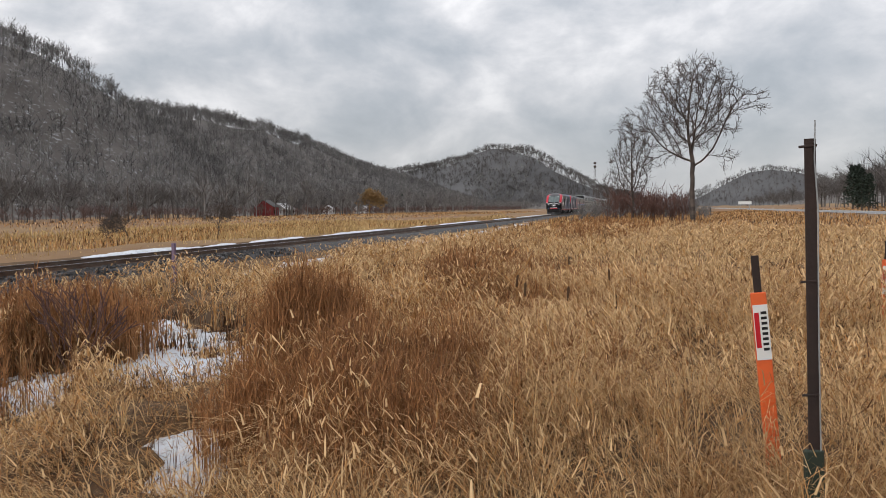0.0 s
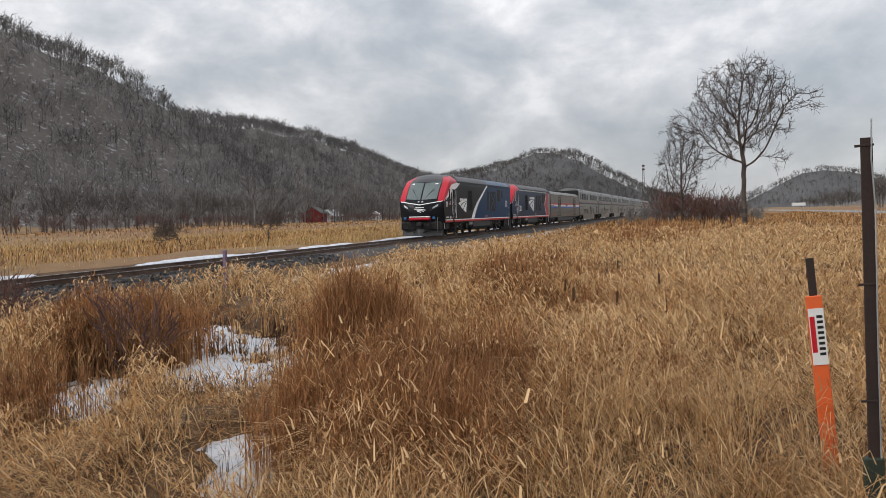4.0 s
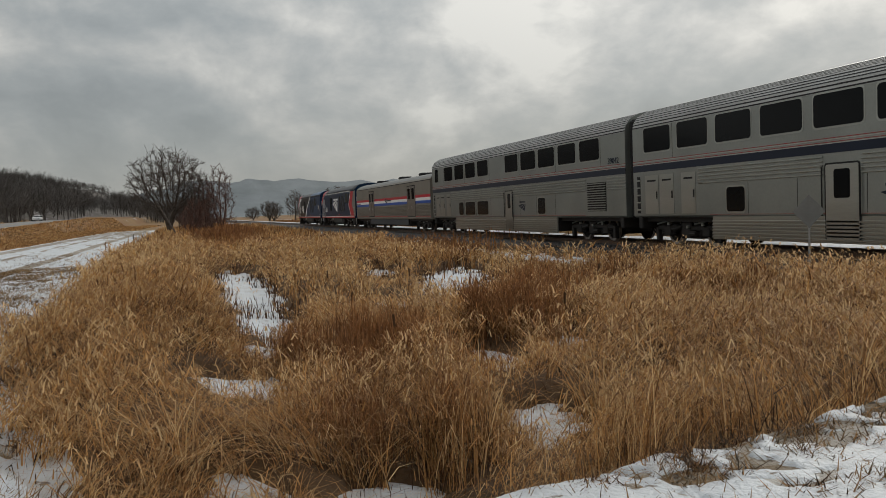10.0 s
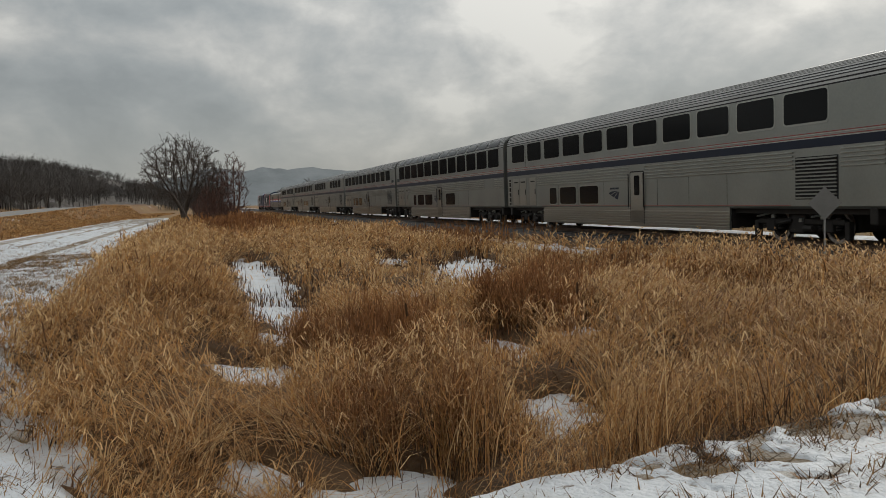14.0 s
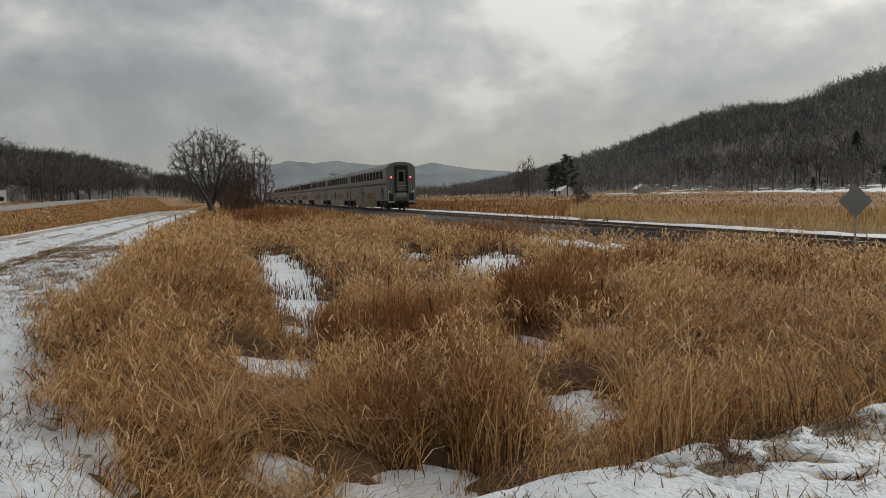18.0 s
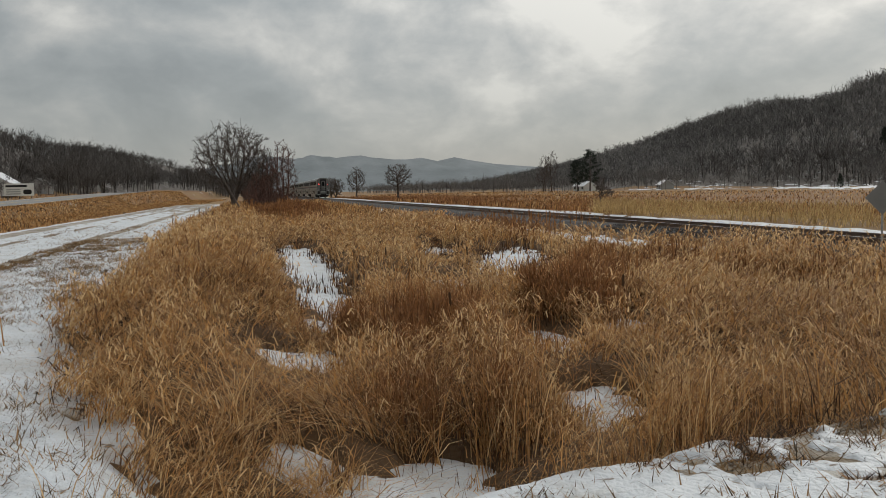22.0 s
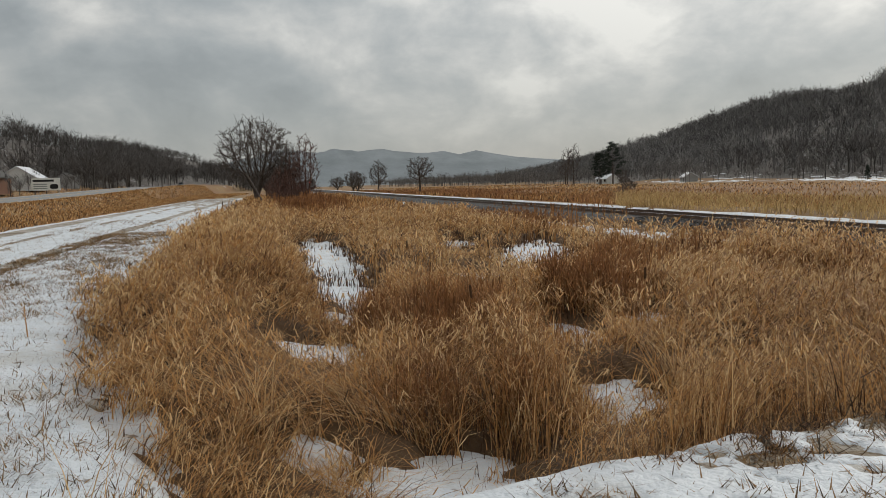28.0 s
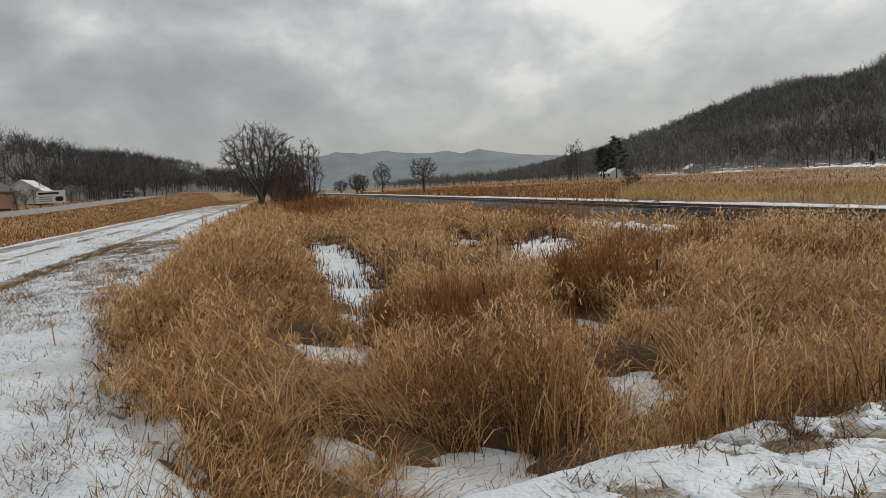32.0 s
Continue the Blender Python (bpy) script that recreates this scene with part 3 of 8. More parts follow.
def side_part(name, parent, mat, pts, label="", y=NEAR, thick=0.008):
    bm = bmesh.new()
    plate(bm, pts, y, thick)
    return part(name, bm, mat, parent, label)


def lettering(name, text, size, mat, parent, x, z, y=NEAR, width=0.0, face="side", depth=0.006):
    """Characters of the built-in font standing on a face; width squeezes or stretches the line."""
    cu = bpy.data.curves.new(name, "FONT")
    cu.body, cu.size, cu.extrude, cu.resolution_u = text, size / 0.73, depth, 2
    tmp = bpy.data.objects.new(name, cu)
    scene.collection.objects.link(tmp)
    me = bpy.data.meshes.new_from_object(tmp.evaluated_get(bpy.context.evaluated_depsgraph_get()))
    bpy.data.objects.remove(tmp)
    bpy.data.curves.remove(cu)
    co = np.zeros(len(me.vertices) * 3)
    me.vertices.foreach_get("co", co)
    co = co.reshape(-1, 3)
    if width:
        co[:, 0] = (co[:, 0] - co[:, 0].min()) * width / (co[:, 0].max() - co[:, 0].min())
    me.vertices.foreach_set("co", co.ravel())
    me.materials.clear()
    me.materials.append(mat)
    me.name = name
    turn = {"side": (90, 0, 0), "front": (90, 0, -90), "rear": (90, 0, 90)}[face]
    return part(name, me, None, parent, at=pose(x, y - (depth + 0.003 if face == "side" else 0), z, *turn))


def number_row(text, size, mat, parent, x, z, y=NEAR, width=0.0, face="side"):
    """The characters of a number, each a piece of its own."""
    cell = width / len(text)
    for k, ch in enumerate(text):
        w = cell * (0.40 if ch == "1" else 0.82)
        off = k * cell + (cell * 0.2 if ch == "1" else 0)
        if face == "side":
            lettering("digit", ch, size, mat, parent, x + off, z, y, width=w, face=face)
        else:
            lettering("digit", ch, size, mat, parent, x, z, y + off, width=w, face=face)


def fan_emblem(parent, x, z, w, h, mat, name="emblem", thick=0.007, label="plain white fan of three curved blades"):
    """Three curved blades that meet at the upper right, as a plain shape."""
    bm = bmesh.new()
    spans = ((0.0, 0.22, 0.62, 0.86), (0.27, 0.50, 0.28, 0.55), (0.56, 0.86, 0.0, 0.22))
    for x0, x1, z0, z1 in spans:
        top, low = [], []
        for k in range(7):
            t = k / 6
            # the upper edge bows up to the tip, the lower edge sags below it
            top.append((x + w * (x0 + (1 - x0) * t), z + h * (z1 + (1 - z1) * t + 0.16 * math.sin(math.pi * t) * (1.1 - x0))))
            low.append((x + w * (x1 + (1 - x1) * t), z + h * (z0 + (1 - z0) * t + 0.13 * math.sin(math.pi * t) * (1.0 - x0) + 0.05 * math.sin(math.pi * t))))
        plate(bm, low[:-1] + top[::-1], thick=thick)
    return part(name, bm, mat, parent, label)


def bars(parent, x, z, widths, h, mat, gap=0.06, name="lettering_bar", thick=0.008):
    for w in widths:
        side_part(name, parent, mat, rect(x, x + w, z, z + h), thick=thick)
        x += w + gap


WHEEL_MESH = {}


def wheel_mesh(r):
    if r not in WHEEL_MESH:
        bm = bmesh.new()
        n = 28
        prof = [(0.10, 0.0), (0.16, -0.05), (r * 0.62, -0.02), (r * 0.80, -0.045), (r * 0.82, -0.07), (r, -0.07), (r, 0.05), (r + 0.03, 0.055), (r + 0.03, 0.075), (0.10, 0.07)]
        rings = [[bm.verts.new((q * math.cos(2 * math.pi * k / n), y, q * math.sin(2 * math.pi * k / n))) for k in range(n)] for q, y in prof]
        for j in range(len(rings)):
            a, b = rings[j], rings[(j + 1) % len(rings)]
            for k in range(n):
                f = bm.faces.new((a[k], a[(k + 1) % n], b[(k + 1) % n], b[k]))
                f.material_index = 0 if 3 <= j <= 6 else 1
        bmesh.ops.recalc_face_normals(bm, faces=bm.faces)
        WHEEL_MESH[r] = bm_mesh("wheel", bm, [WHEELM, UNDER])
    return WHEEL_MESH[r]


def bent_pipe(pts, r, sides=6):
    """One tube swept along points."""
    bm = bmesh.new()
    pts = [Vector(p) for p in pts]
    rings = []
    for k, p in enumerate(pts):
        d = pts[min(k + 1, len(pts) - 1)] - pts[max(k - 1, 0)]
        q = d.to_track_quat("Z", "Y").to_matrix()
        rings.append([bm.verts.new(p + q @ Vector((r * math.cos(2 * math.pi * i / sides), r * math.sin(2 * math.pi * i / sides), 0))) for i in range(sides)])
    for a, b in zip(rings, rings[1:]):
        for i in range(sides):
            bm.faces.new((a[i], a[(i + 1) % sides], b[(i + 1) % sides], b[i]))
    return bm


def truck(parent, xs, r, frame_z):
    """A bogie: side frames, springs, axle boxes, brake cylinder, wheels."""
    x0, x1 = xs[0] - r - 0.35, xs[-1] + r + 0.35
    bm = bmesh.new()
    box(bm, x0 + 0.25, x1 - 0.25, -0.62, 0.62, 0.30, 0.98, 0.05)
    for xa, xb in zip(xs, xs[1:]):
        box(bm, xa + r + 0.06, xb - r - 0.06, -1.0, 1.0, 0.22, 0.98, 0.05)
    part("traction_motor", bm, UNDER, parent)
    for k, (dx, z) in enumerate(((-0.95, 0.72), (-0.5, 0.86), (0.2, 0.62), (0.62, 0.80), (1.05, 0.70))):
        bm = bmesh.new()
        x = (xs[0] + xs[-1]) / 2 + dx
        box(bm, x - 0.06, x + 0.06, -1.27, -1.17, z - 0.05, z + 0.05, 0.015)
        part("brake_fitting", bm, UNDER if k % 2 else GREYP, parent)
    for x in xs:
        bm = bmesh.new()
        tube(bm, (x - 0.55, -1.22, r + 0.25), (x + 0.5, -1.24, r + 0.42), 0.03, sides=6)
        part("damper_rod", bm, GREYP, parent, "dusty grey damper rod")
    for s in (-1, 1):
        bm = bmesh.new()
        ya, yb = (s * 1.16, s * 0.98) if s < 0 else (s * 0.98, s * 1.16)
        box(bm, x0 + 0.2, x1 - 0.2, ya, yb, frame_z, frame_z + 0.16, 0.03)
        for x in xs:
            box(bm, x - 0.20, x + 0.20, ya - 0.03, yb, r - 0.16, r + 0.16, 0.03)
            for dx in (-0.34, 0.34):
                for k in range(5):
                    tube(bm, (x + dx, s * 1.08, r - 0.1 + k * 0.075), (x + dx, s * 1.08, r - 0.06 + k * 0.075), 0.085, sides=8)
        mid = (xs[0] + xs[-1]) / 2
        box(bm, mid - 0.28, mid + 0.28, ya - 0.02, yb, frame_z - 0.25, frame_z + 0.3, 0.04)
        tube(bm, (mid - 0.75, s * 1.2, frame_z + 0.02), (mid - 0.2, s * 1.2, frame_z + 0.12), 0.045)
        tube(bm, (mid + 0.3, s * 1.2, frame_z - 0.1), (mid + 0.65, s * 1.2, frame_z - 0.1), 0.09, sides=8)
        box(bm, x0 + 0.05, x0 + 0.22, ya, yb, 0.12, frame_z + 0.1, 0.02)
        box(bm, x1 - 0.22, x1 - 0.05, ya, yb, 0.12, frame_z + 0.1, 0.02)
        part("truck_frame", bm, UNDER, parent, "soot-black cast bogie side frame with coil springs")
        for x in xs:
            part("wheel", wheel_mesh(r), None, parent, "steel wheel with a bright rim", at=pose(x, s * 0.76, r, 0, 0, 0 if s < 0 else 180))


def coupler(parent, x, s):
    bm = bmesh.new()
    box(bm, min(x, x + s * 0.5), max(x, x + s * 0.5), -0.1, 0.1, 0.78, 0.98, 0.03)
    box(bm, min(x + s * 0.35, x + s * 0.55), max(x + s * 0.35, x + s * 0.55), -0.17, 0.17, 0.74, 1.02, 0.04)
    for y in (-0.42, -0.3, 0.36):
        pts = [(x + s * 0.02, y, 0.85), (x + s * 0.2, y, 0.45), (x + s * 0.42, y, 0.32), (x + s * 0.6, y, 0.4)]
        for a, b in zip(pts, pts[1:]):
            tube(bm, a, b, 0.03, sides=5)
    part("coupler", bm, UNDER, parent, "black knuckle coupler with air hoses")


# half outline of the locomotive section, from the sill up over the roof
SIDE = [(1.47, 0.95), (1.52, 1.05), (1.52, 1.3), (1.52, 1.6), (1.52, 2.0), (1.52, 2.39), (1.52, 2.74), (1.52, 3.09), (1.52, 3.46), (1.52, 3.70), (1.48, 3.80), (1.36, 3.95), (1.08, 4.15), (0.6, 4.26), (0.0, 4.31)]
FRONT_SIDE = [(0.9, 0.78), (1.3, 0.66), (2.0, 0.52), (2.39, 0.52), (2.74, 0.74), (3.09, 1.12), (3.46, 1.60), (3.75, 2.05), (3.95, 2.55), (4.15, 3.1), (4.32, 3.3)]
FRONT_MID = [(0.9, 0.12), (1.5, -0.02), (2.0, 0.04), (2.33, 0.2), (2.8, 0.6), (3.2, 0.93), (3.6, 1.32), (3.9, 1.75), (4.15, 2.4), (4.32, 3.25)]
ARCH_IN = [(2.39, 0.92), (2.43, 0.97), (2.78, 1.38), (3.20, 1.88), (3.49, 2.36), (3.61, 3.0), (3.66, 3.72)]


def along(table, q):
    return float(np.interp(q, [a for a, _ in table], [b for _, b in table]))


def half_width(z):
    return along([(b, a) for a, b in SIDE], z)


def nose_x(u, z):
    m, s = along(FRONT_MID, z), along(FRONT_SIDE, z)
    return m + (s - m) * abs(u) ** 2.3


def loco_shell(ob, base, rear_x=21.45):
    """Body sides and roof, then the nose; the red arch follows its own edge lines."""
    prof = [(-y, z) for y, z in SIDE] + [(y, z) for y, z in SIDE[-2::-1]]
    bm = bmesh.new()
    rings = []
    for y, z in prof:
        u = max(-1, min(1, y / half_width(z))) if z < 4.3 else 0.0
        xs0 = nose_x(1.0 if abs(u) > 0.99 else u, z) if z < 4.0 else along(FRONT_SIDE, z)
        red = along(ARCH_IN, z) if 2.39 < z < 3.66 else (3.7 if z >= 3.66 else xs0 + 0.02)
        red = max(red, xs0 + 0.02)
        line = [xs0 + (red - xs0) * k / 6 for k in range(7)] + [max(red + 0.09, 0), 4.05] + list(np.linspace(4.3, rear_x, 9))
        rings.append([bm.verts.new((x, y, z)) for x in line])
    for (ya, za), (yb, zb), a, b in zip(prof, prof[1:], rings, rings[1:]):
        zc = (za + zb) / 2
        for k in range(len(a) - 1):
            f = bm.faces.new((a[k], a[k + 1], b[k + 1], b[k]))
            f.smooth = True
            if k < 6:
                f.material_index = 1 if 2.4 < zc < 4.2 else 0
            elif k == 6 and 2.4 < zc < 3.7:
                f.material_index = 2
            else:
                f.material_index = (4 if base is BLACK and a[k].co.x > 12.6 else 3) if zc > 3.76 else 0
    bm.faces.new([r[-1] for r in rings]).material_index = 5
    bmesh.ops.recalc_face_normals(bm, faces=bm.faces)
    part("body", bm, [base, RED, WHITE, ROOFG, ROOFBLUE, NAVY], ob, "riveted steel body with a curved grey roof")
    # nose skin
    bm = bmesh.new()
    zs = [0.95, 1.1, 1.3, 1.5, 1.7, 1.9, 2.1, 2.25, 2.33, 2.41, 2.52, 2.66, 2.82, 3.0, 3.2, 3.4, 3.58, 3.7, 3.8, 3.9, 4.0, 4.08, 4.15, 4.22, 4.28]
    us = [-1, -0.93, -0.86, -0.8, -0.74, -0.66, -0.55, -0.4, -0.25, -0.1, 0, 0.1, 0.25, 0.4, 0.55, 0.66, 0.74, 0.8, 0.86, 0.93, 1]
    grid = [[bm.verts.new((nose_x(u, z), u * half_width(z), z)) for u in us] for z in zs]
    for i in range(len(zs) - 1):
        for j in range(len(us) - 1):
            zc, uc = (zs[i] + zs[i + 1]) / 2, abs(us[j] + us[j + 1]) / 2
            f = bm.faces.new((grid[i][j], grid[i][j + 1], grid[i + 1][j + 1], grid[i + 1][j]))
            f.smooth = True
            edge = 2.25 + 0.14 * uc
            f.material_index = 1 if zc > edge and uc > 0.76 and zc < 4.1 else (3 if zc > 3.72 else 0)
    bmesh.ops.recalc_face_normals(bm, faces=bm.faces)
    nose = part("nose", bm, [BLACK, RED, WHITE, BROW], ob, "black sloping nose with red pillars and a charcoal brow")

    def strip(pts, w, out=0.012):
        """A band along (u, z) points that follows the nose."""
        sb = bmesh.new()
        rows = []
        for u, z in pts:
            rows.append([sb.verts.new((nose_x(u, q) - out, u * half_width(q), q)) for q in (z - w / 2, z + w / 2)])
        for p, q in zip(rows, rows[1:]):
            sb.faces.new((p[0], q[0], q[1], p[1]))
        bmesh.ops.recalc_face_normals(sb, faces=sb.faces)
        return sb

    line = [(0.05 * k, 2.16 + 0.24 * abs(0.05 * k)) for k in range(-19, 20)]
    part("nose_line", strip(line, 0.055), WHITE, nose, "white line drawn to a point")
    fan = part("nose_emblem", strip([(-0.26, 1.80), (-0.1, 1.86), (0.08, 1.89), (0.24, 1.89)], 0.05), WHITE, nose, "plain white fan emblem")
    for pts in ([(-0.18, 1.74), (-0.02, 1.80), (0.14, 1.83)], [(-0.06, 1.66), (0.04, 1.73), (0.12, 1.77)]):
        part("fan_blade", strip(pts, 0.055), WHITE, fan)
    part("nose_bar", strip([(-0.2, 1.99), (0.2, 1.99)], 0.035), WHITE, nose)
    for s in (-1, 1):
        part("class_lamp", strip([(s * 0.05, 2.37), (s * 0.12, 2.38)], 0.1), LAMPOFF, nose)
        part("cab_number", strip([(s * 0.48, 3.56), (s * 0.60, 3.58)], 0.07, 0.05), WHITE, nose)
        hood = part("headlight_hood", strip([(s * (0.42 + 0.06 * k), 1.84 + 0.045 * k) for k in range(9)], 0.26), RUBBER, nose, "slanted black headlight housing")
        part("lamp_lens", strip([(s * (0.56 + 0.045 * k), 1.94 + 0.04 * k) for k in range(6)], 0.12, 0.03), LAMPOFF, hood, "clear lamp lens")
    for s in (-1, 1):
        bm = bmesh.new()
        uu = [0.03, 0.2, 0.37, 0.54, 0.70]
        zz = [2.47, 2.7, 2.95, 3.2, 3.45, 3.62]
        out = 0.02
        g = [[bm.verts.new((nose_x(s * u, z + 0.1 * u) - out, s * u * half_width(z), z + 0.1 * u + out * 0.6)) for u in uu] for z in zz]
        for i in range(len(zz) - 1):
            for j in range(len(uu) - 1):
                bm.faces.new((g[i][j], g[i][j + 1], g[i + 1][j + 1], g[i + 1][j])).smooth = True
        bmesh.ops.recalc_face_normals(bm, faces=bm.faces)
        part("windshield", bm, SCREEN, nose, "pale green raked windshield pane")
        bm = bmesh.new()
        a = Vector((nose_x(0.3 * s, 2.5) - 0.05, s * 0.2, 2.48))
        tube(bm, a, (nose_x(0.5 * s, 3.2) - 0.06, s * 0.75, 3.25), 0.014, sides=4)
        part("wiper", bm, UNDER, nose)
    # low front: anticlimber, red cover, plow
    bm = bmesh.new()
    box(bm, 0.05, 0.8, -1.35, 1.35, 0.5, 1.05, 0.08)
    for y in (-1.2, -0.8, 0.8, 1.2):
        tube(bm, (0.05, y, 0.55), (-0.12, y, 0.95), 0.03)
        tube(bm, (0.05, y * 0.9, 1.3), (-0.08, y * 0.9, 0.9), 0.025)
    part("front_sill", bm, UNDER, ob)
    bm = bmesh.new()
    box(bm, -0.16, 0.2, -0.75, 0.75, 1.15, 1.32, 0.06)
    cover = part("coupler_cover", bm, RED, ob, "red coupler cover under the nose")
    bm = bmesh.new()
    box(bm, -0.15, 0.2, -0.72, 0.72, 1.325, 1.40, 0.03)
    part("cover_top", bm, WHITE, cover)
    for y in (-0.98, 0.98):
        bm = bmesh.new()
        tube(bm, (0.0, y, 1.30), (-0.12, y, 1.30), 0.09, sides=10)
        part("jumper_cap", bm, BLUECAP, ob, "bright blue cable socket cap")
    for k, y in enumerate((-0.62, -0.5, -0.36, 0.36, 0.5, 0.62)):
        bm = bent_pipe([(0.05, y, 1.05), (-0.16, y * 1.02, 0.8), (-0.2, y * 1.08, 0.5), (-0.1, y * 1.2, 0.34 + 0.03 * k)], 0.028)
        part("air_hose", bm, RUBBER, ob)
    for y in (-1.25, 1.25):
        bm = bmesh.new()
        tube(bm, (0.02, y, 1.35), (-0.1, y, 1.2), 0.016, sides=4)
        tube(bm, (-0.1, y, 1.2), (-0.1, y, 0.4), 0.016, sides=4)
        part("front_handrail", bm, GREYP, ob)
    bm = bmesh.new()
    for s in (-1, 1):
        a = [bm.verts.new(p) for p in ((-0.1, 0, 0.12), (-0.02, 0, 0.55), (0.55, s * 1.35, 0.6), (0.45, s * 1.4, 0.12))]
        b = [bm.verts.new(v.co + Vector((0.05, 0, 0))) for v in a]
        bm.faces.new(a), bm.faces.new(b[::-1])
        for k in range(4):
            bm.faces.new((a[k], b[k], b[(k + 1) % 4], a[(k + 1) % 4]))
    bmesh.ops.recalc_face_normals(bm, faces=bm.faces)
    part("snow_plow", bm, material("dirty_plow_steel", (0.10, 0.10, 0.10), 0.7, scale=3, fine=20, bump=0.2, color2=(0.035, 0.034, 0.033)), ob, "dirty grey steel pilot plow")


def grille(parent, x0, x1, z0, z1, slats, mat=OLIVE, name="grille", upright=True):
    g = side_part(name, parent, RUBBER, rect(x0, x1, z0, z1), thick=0.006)
    bm = bmesh.new()
    for k in range(slats):
        if upright:
            x = x0 + (x1 - x0) * (k + 0.5) / slats
            box(bm, x - 0.035, x + 0.035, NEAR - 0.035, NEAR - 0.004, z0 + 0.05, z1 - 0.05)
        else:
            z = z0 + (z1 - z0) * (k + 0.5) / slats
            box(bm, x0 + 0.04, x1 - 0.04, NEAR - 0.035, NEAR - 0.004, z - 0.02, z + 0.02)
    part("slats", bm, mat, g)
    return g


def rivets(parent, x0, x1, z0, z1, step=0.13):
    bm = bmesh.new()
    pts = [(x, q) for q in (z0, z1) for x in np.arange(x0, x1 + 0.01, step)] + [(q, z) for q in (x0, x1) for z in np.arange(z0, z1, step)]
    for x, z in pts:
        box(bm, x - 0.012, x + 0.012, NEAR - 0.014, NEAR, z - 0.012, z + 0.012)
    return tagged(part("rivet_row", bm, RIVET, parent), kind="stuff")


def locomotive(number, base, label):
    ob = tagged(new("locomotive"), label, "locomotive", group="train")
    loco_shell(ob, base)
    first = number == "311"
    # sill stripe: white line over a red band
    for x0, x1 in ((0.84, 2.57), (3.05, 20.9)):
        side_part("red_band", ob, RED, rect(x0, x1, 0.98, 1.10), thick=0.012)
        side_part("white_line", ob, WHITE, rect(x0, x1, 1.10, 1.16), thick=0.012)
    side_part("gutter", ob, BLACK, rect(4.0, 21.4, 3.70, 3.78), thick=0.03)
    if first:
        curve = [(7.6, 1.16), (8.6, 1.95), (9.4, 2.38), (10.3, 2.75), (11.4, 3.22), (12.5, 3.70)]
        side_part("blue_panel", ob, BLUE, [(8.2, 1.16), (20.9, 1.16), (21.4, 1.2), (21.4, 3.68), (13.0, 3.68)] + [(x + 0.5, z) for x, z in curve[-2:0:-1]], "deep blue rear side", thick=0.005)
        w = [0.8, 0.72, 0.62, 0.52, 0.45, 0.42]
        side_part("white_sweep", ob, WHITE, curve + [(x + q, z) for (x, z), q in list(zip(curve, w))[::-1]], "broad white sweeping stripe", thick=0.010)
        side_part("white_wedge", ob, WHITE, [(0.98, 2.44), (1.72, 2.71), (1.76, 3.03), (2.27, 2.96), (3.76, 3.34), (4.6, 3.66), (3.72, 3.66), (3.0, 3.60), (2.4, 3.50), (1.9, 3.2), (1.4, 2.8)], "pale wedge behind the red arch", thick=0.006)
        ex, bx = 4.05, 4.5
        number_row(number, 0.36, WHITE, ob, 1.04, 2.02, width=0.42)
    else:
        side_part("roof_line", ob, WHITE, rect(3.7, 18.9, 3.60, 3.68), thick=0.008)
        side_part("chevron_red", ob, RED, [(19.25, 3.58), (20.62, 3.58), (19.7, 2.32), (20.8, 1.16), (19.1, 1.16), (18.05, 2.32)], "red chevron with a white edge", thick=0.010)
        side_part("chevron_edge", ob, WHITE, [(19.10, 3.60), (19.25, 3.60), (18.06, 2.32), (19.11, 1.16), (18.96, 1.16), (17.9, 2.32)], thick=0.012)
        side_part("tail_panel", ob, GREYP, [(20.64, 3.60), (21.42, 3.60), (21.42, 1.16), (20.82, 1.16), (19.72, 2.32)], "light grey tail panel", thick=0.009)
        ex, bx = 8.48, 9.12
        number_row(number, 0.55, WHITE, ob, 3.86, 1.64, width=0.98)
    fan_emblem(ob, ex, 1.62, 2.4 if first else 3.2, 0.75 if first else 1.05, WHITE)
    k = 1.0 if first else 1.38
    bars(ob, bx, 2.44 if first else 2.83, [0.26 * k] * 6, 0.16 * k, WHITE, 0.07 * k)
    if first:
        number_row(number, 0.56, WHITE, ob, 19.28, 2.05, width=0.9)
    bars(ob, 1.0, 1.28, [0.1, 0.1, 0.1, 0.06, 0.1, 0.1], 0.07, WHITE, 0.03)
    bars(ob, 1.98, 1.22, [0.22], 0.14, WHITE)
    # flag
    fl = side_part("flag", ob, WHITE, rect(1.84, 2.2, 2.14, 2.38), "small striped flag decal")
    for i in range(4):
        side_part("flag_stripe", fl, RED, rect(1.84, 2.2, 2.15 + i * 0.06, 2.18 + i * 0.06), thick=0.011)
    side_part("flag_field", fl, BLUE, rect(1.84, 1.99, 2.26, 2.38), thick=0.014)
    # cab side
    side_part("cab_window", ob, GLASS, round_rect(1.74, 2.0, 2.58, 3.2, 0.05), "dark cab side window")
    side_part("sunshade", ob, WHITE, rect(2.02, 2.13, 2.57, 3.2), "white window visor", thick=0.03)
    door = side_part("cab_door", ob, base, round_rect(2.55, 3.12, 1.25, 3.2, 0.06), "cab door with a dark window", thick=0.02)
    side_part("door_window", door, GLASS, round_rect(2.66, 3.0, 2.65, 3.15, 0.05), thick=0.026)
    side_part("kick_plate", door, GREYP, rect(2.62, 3.06, 1.55, 1.60), thick=0.026)
    for x in (2.42, 3.26):
        bm = bmesh.new()
        tube(bm, (x, NEAR - 0.07, 1.25), (x, NEAR - 0.07, 3.12), 0.016, sides=5)
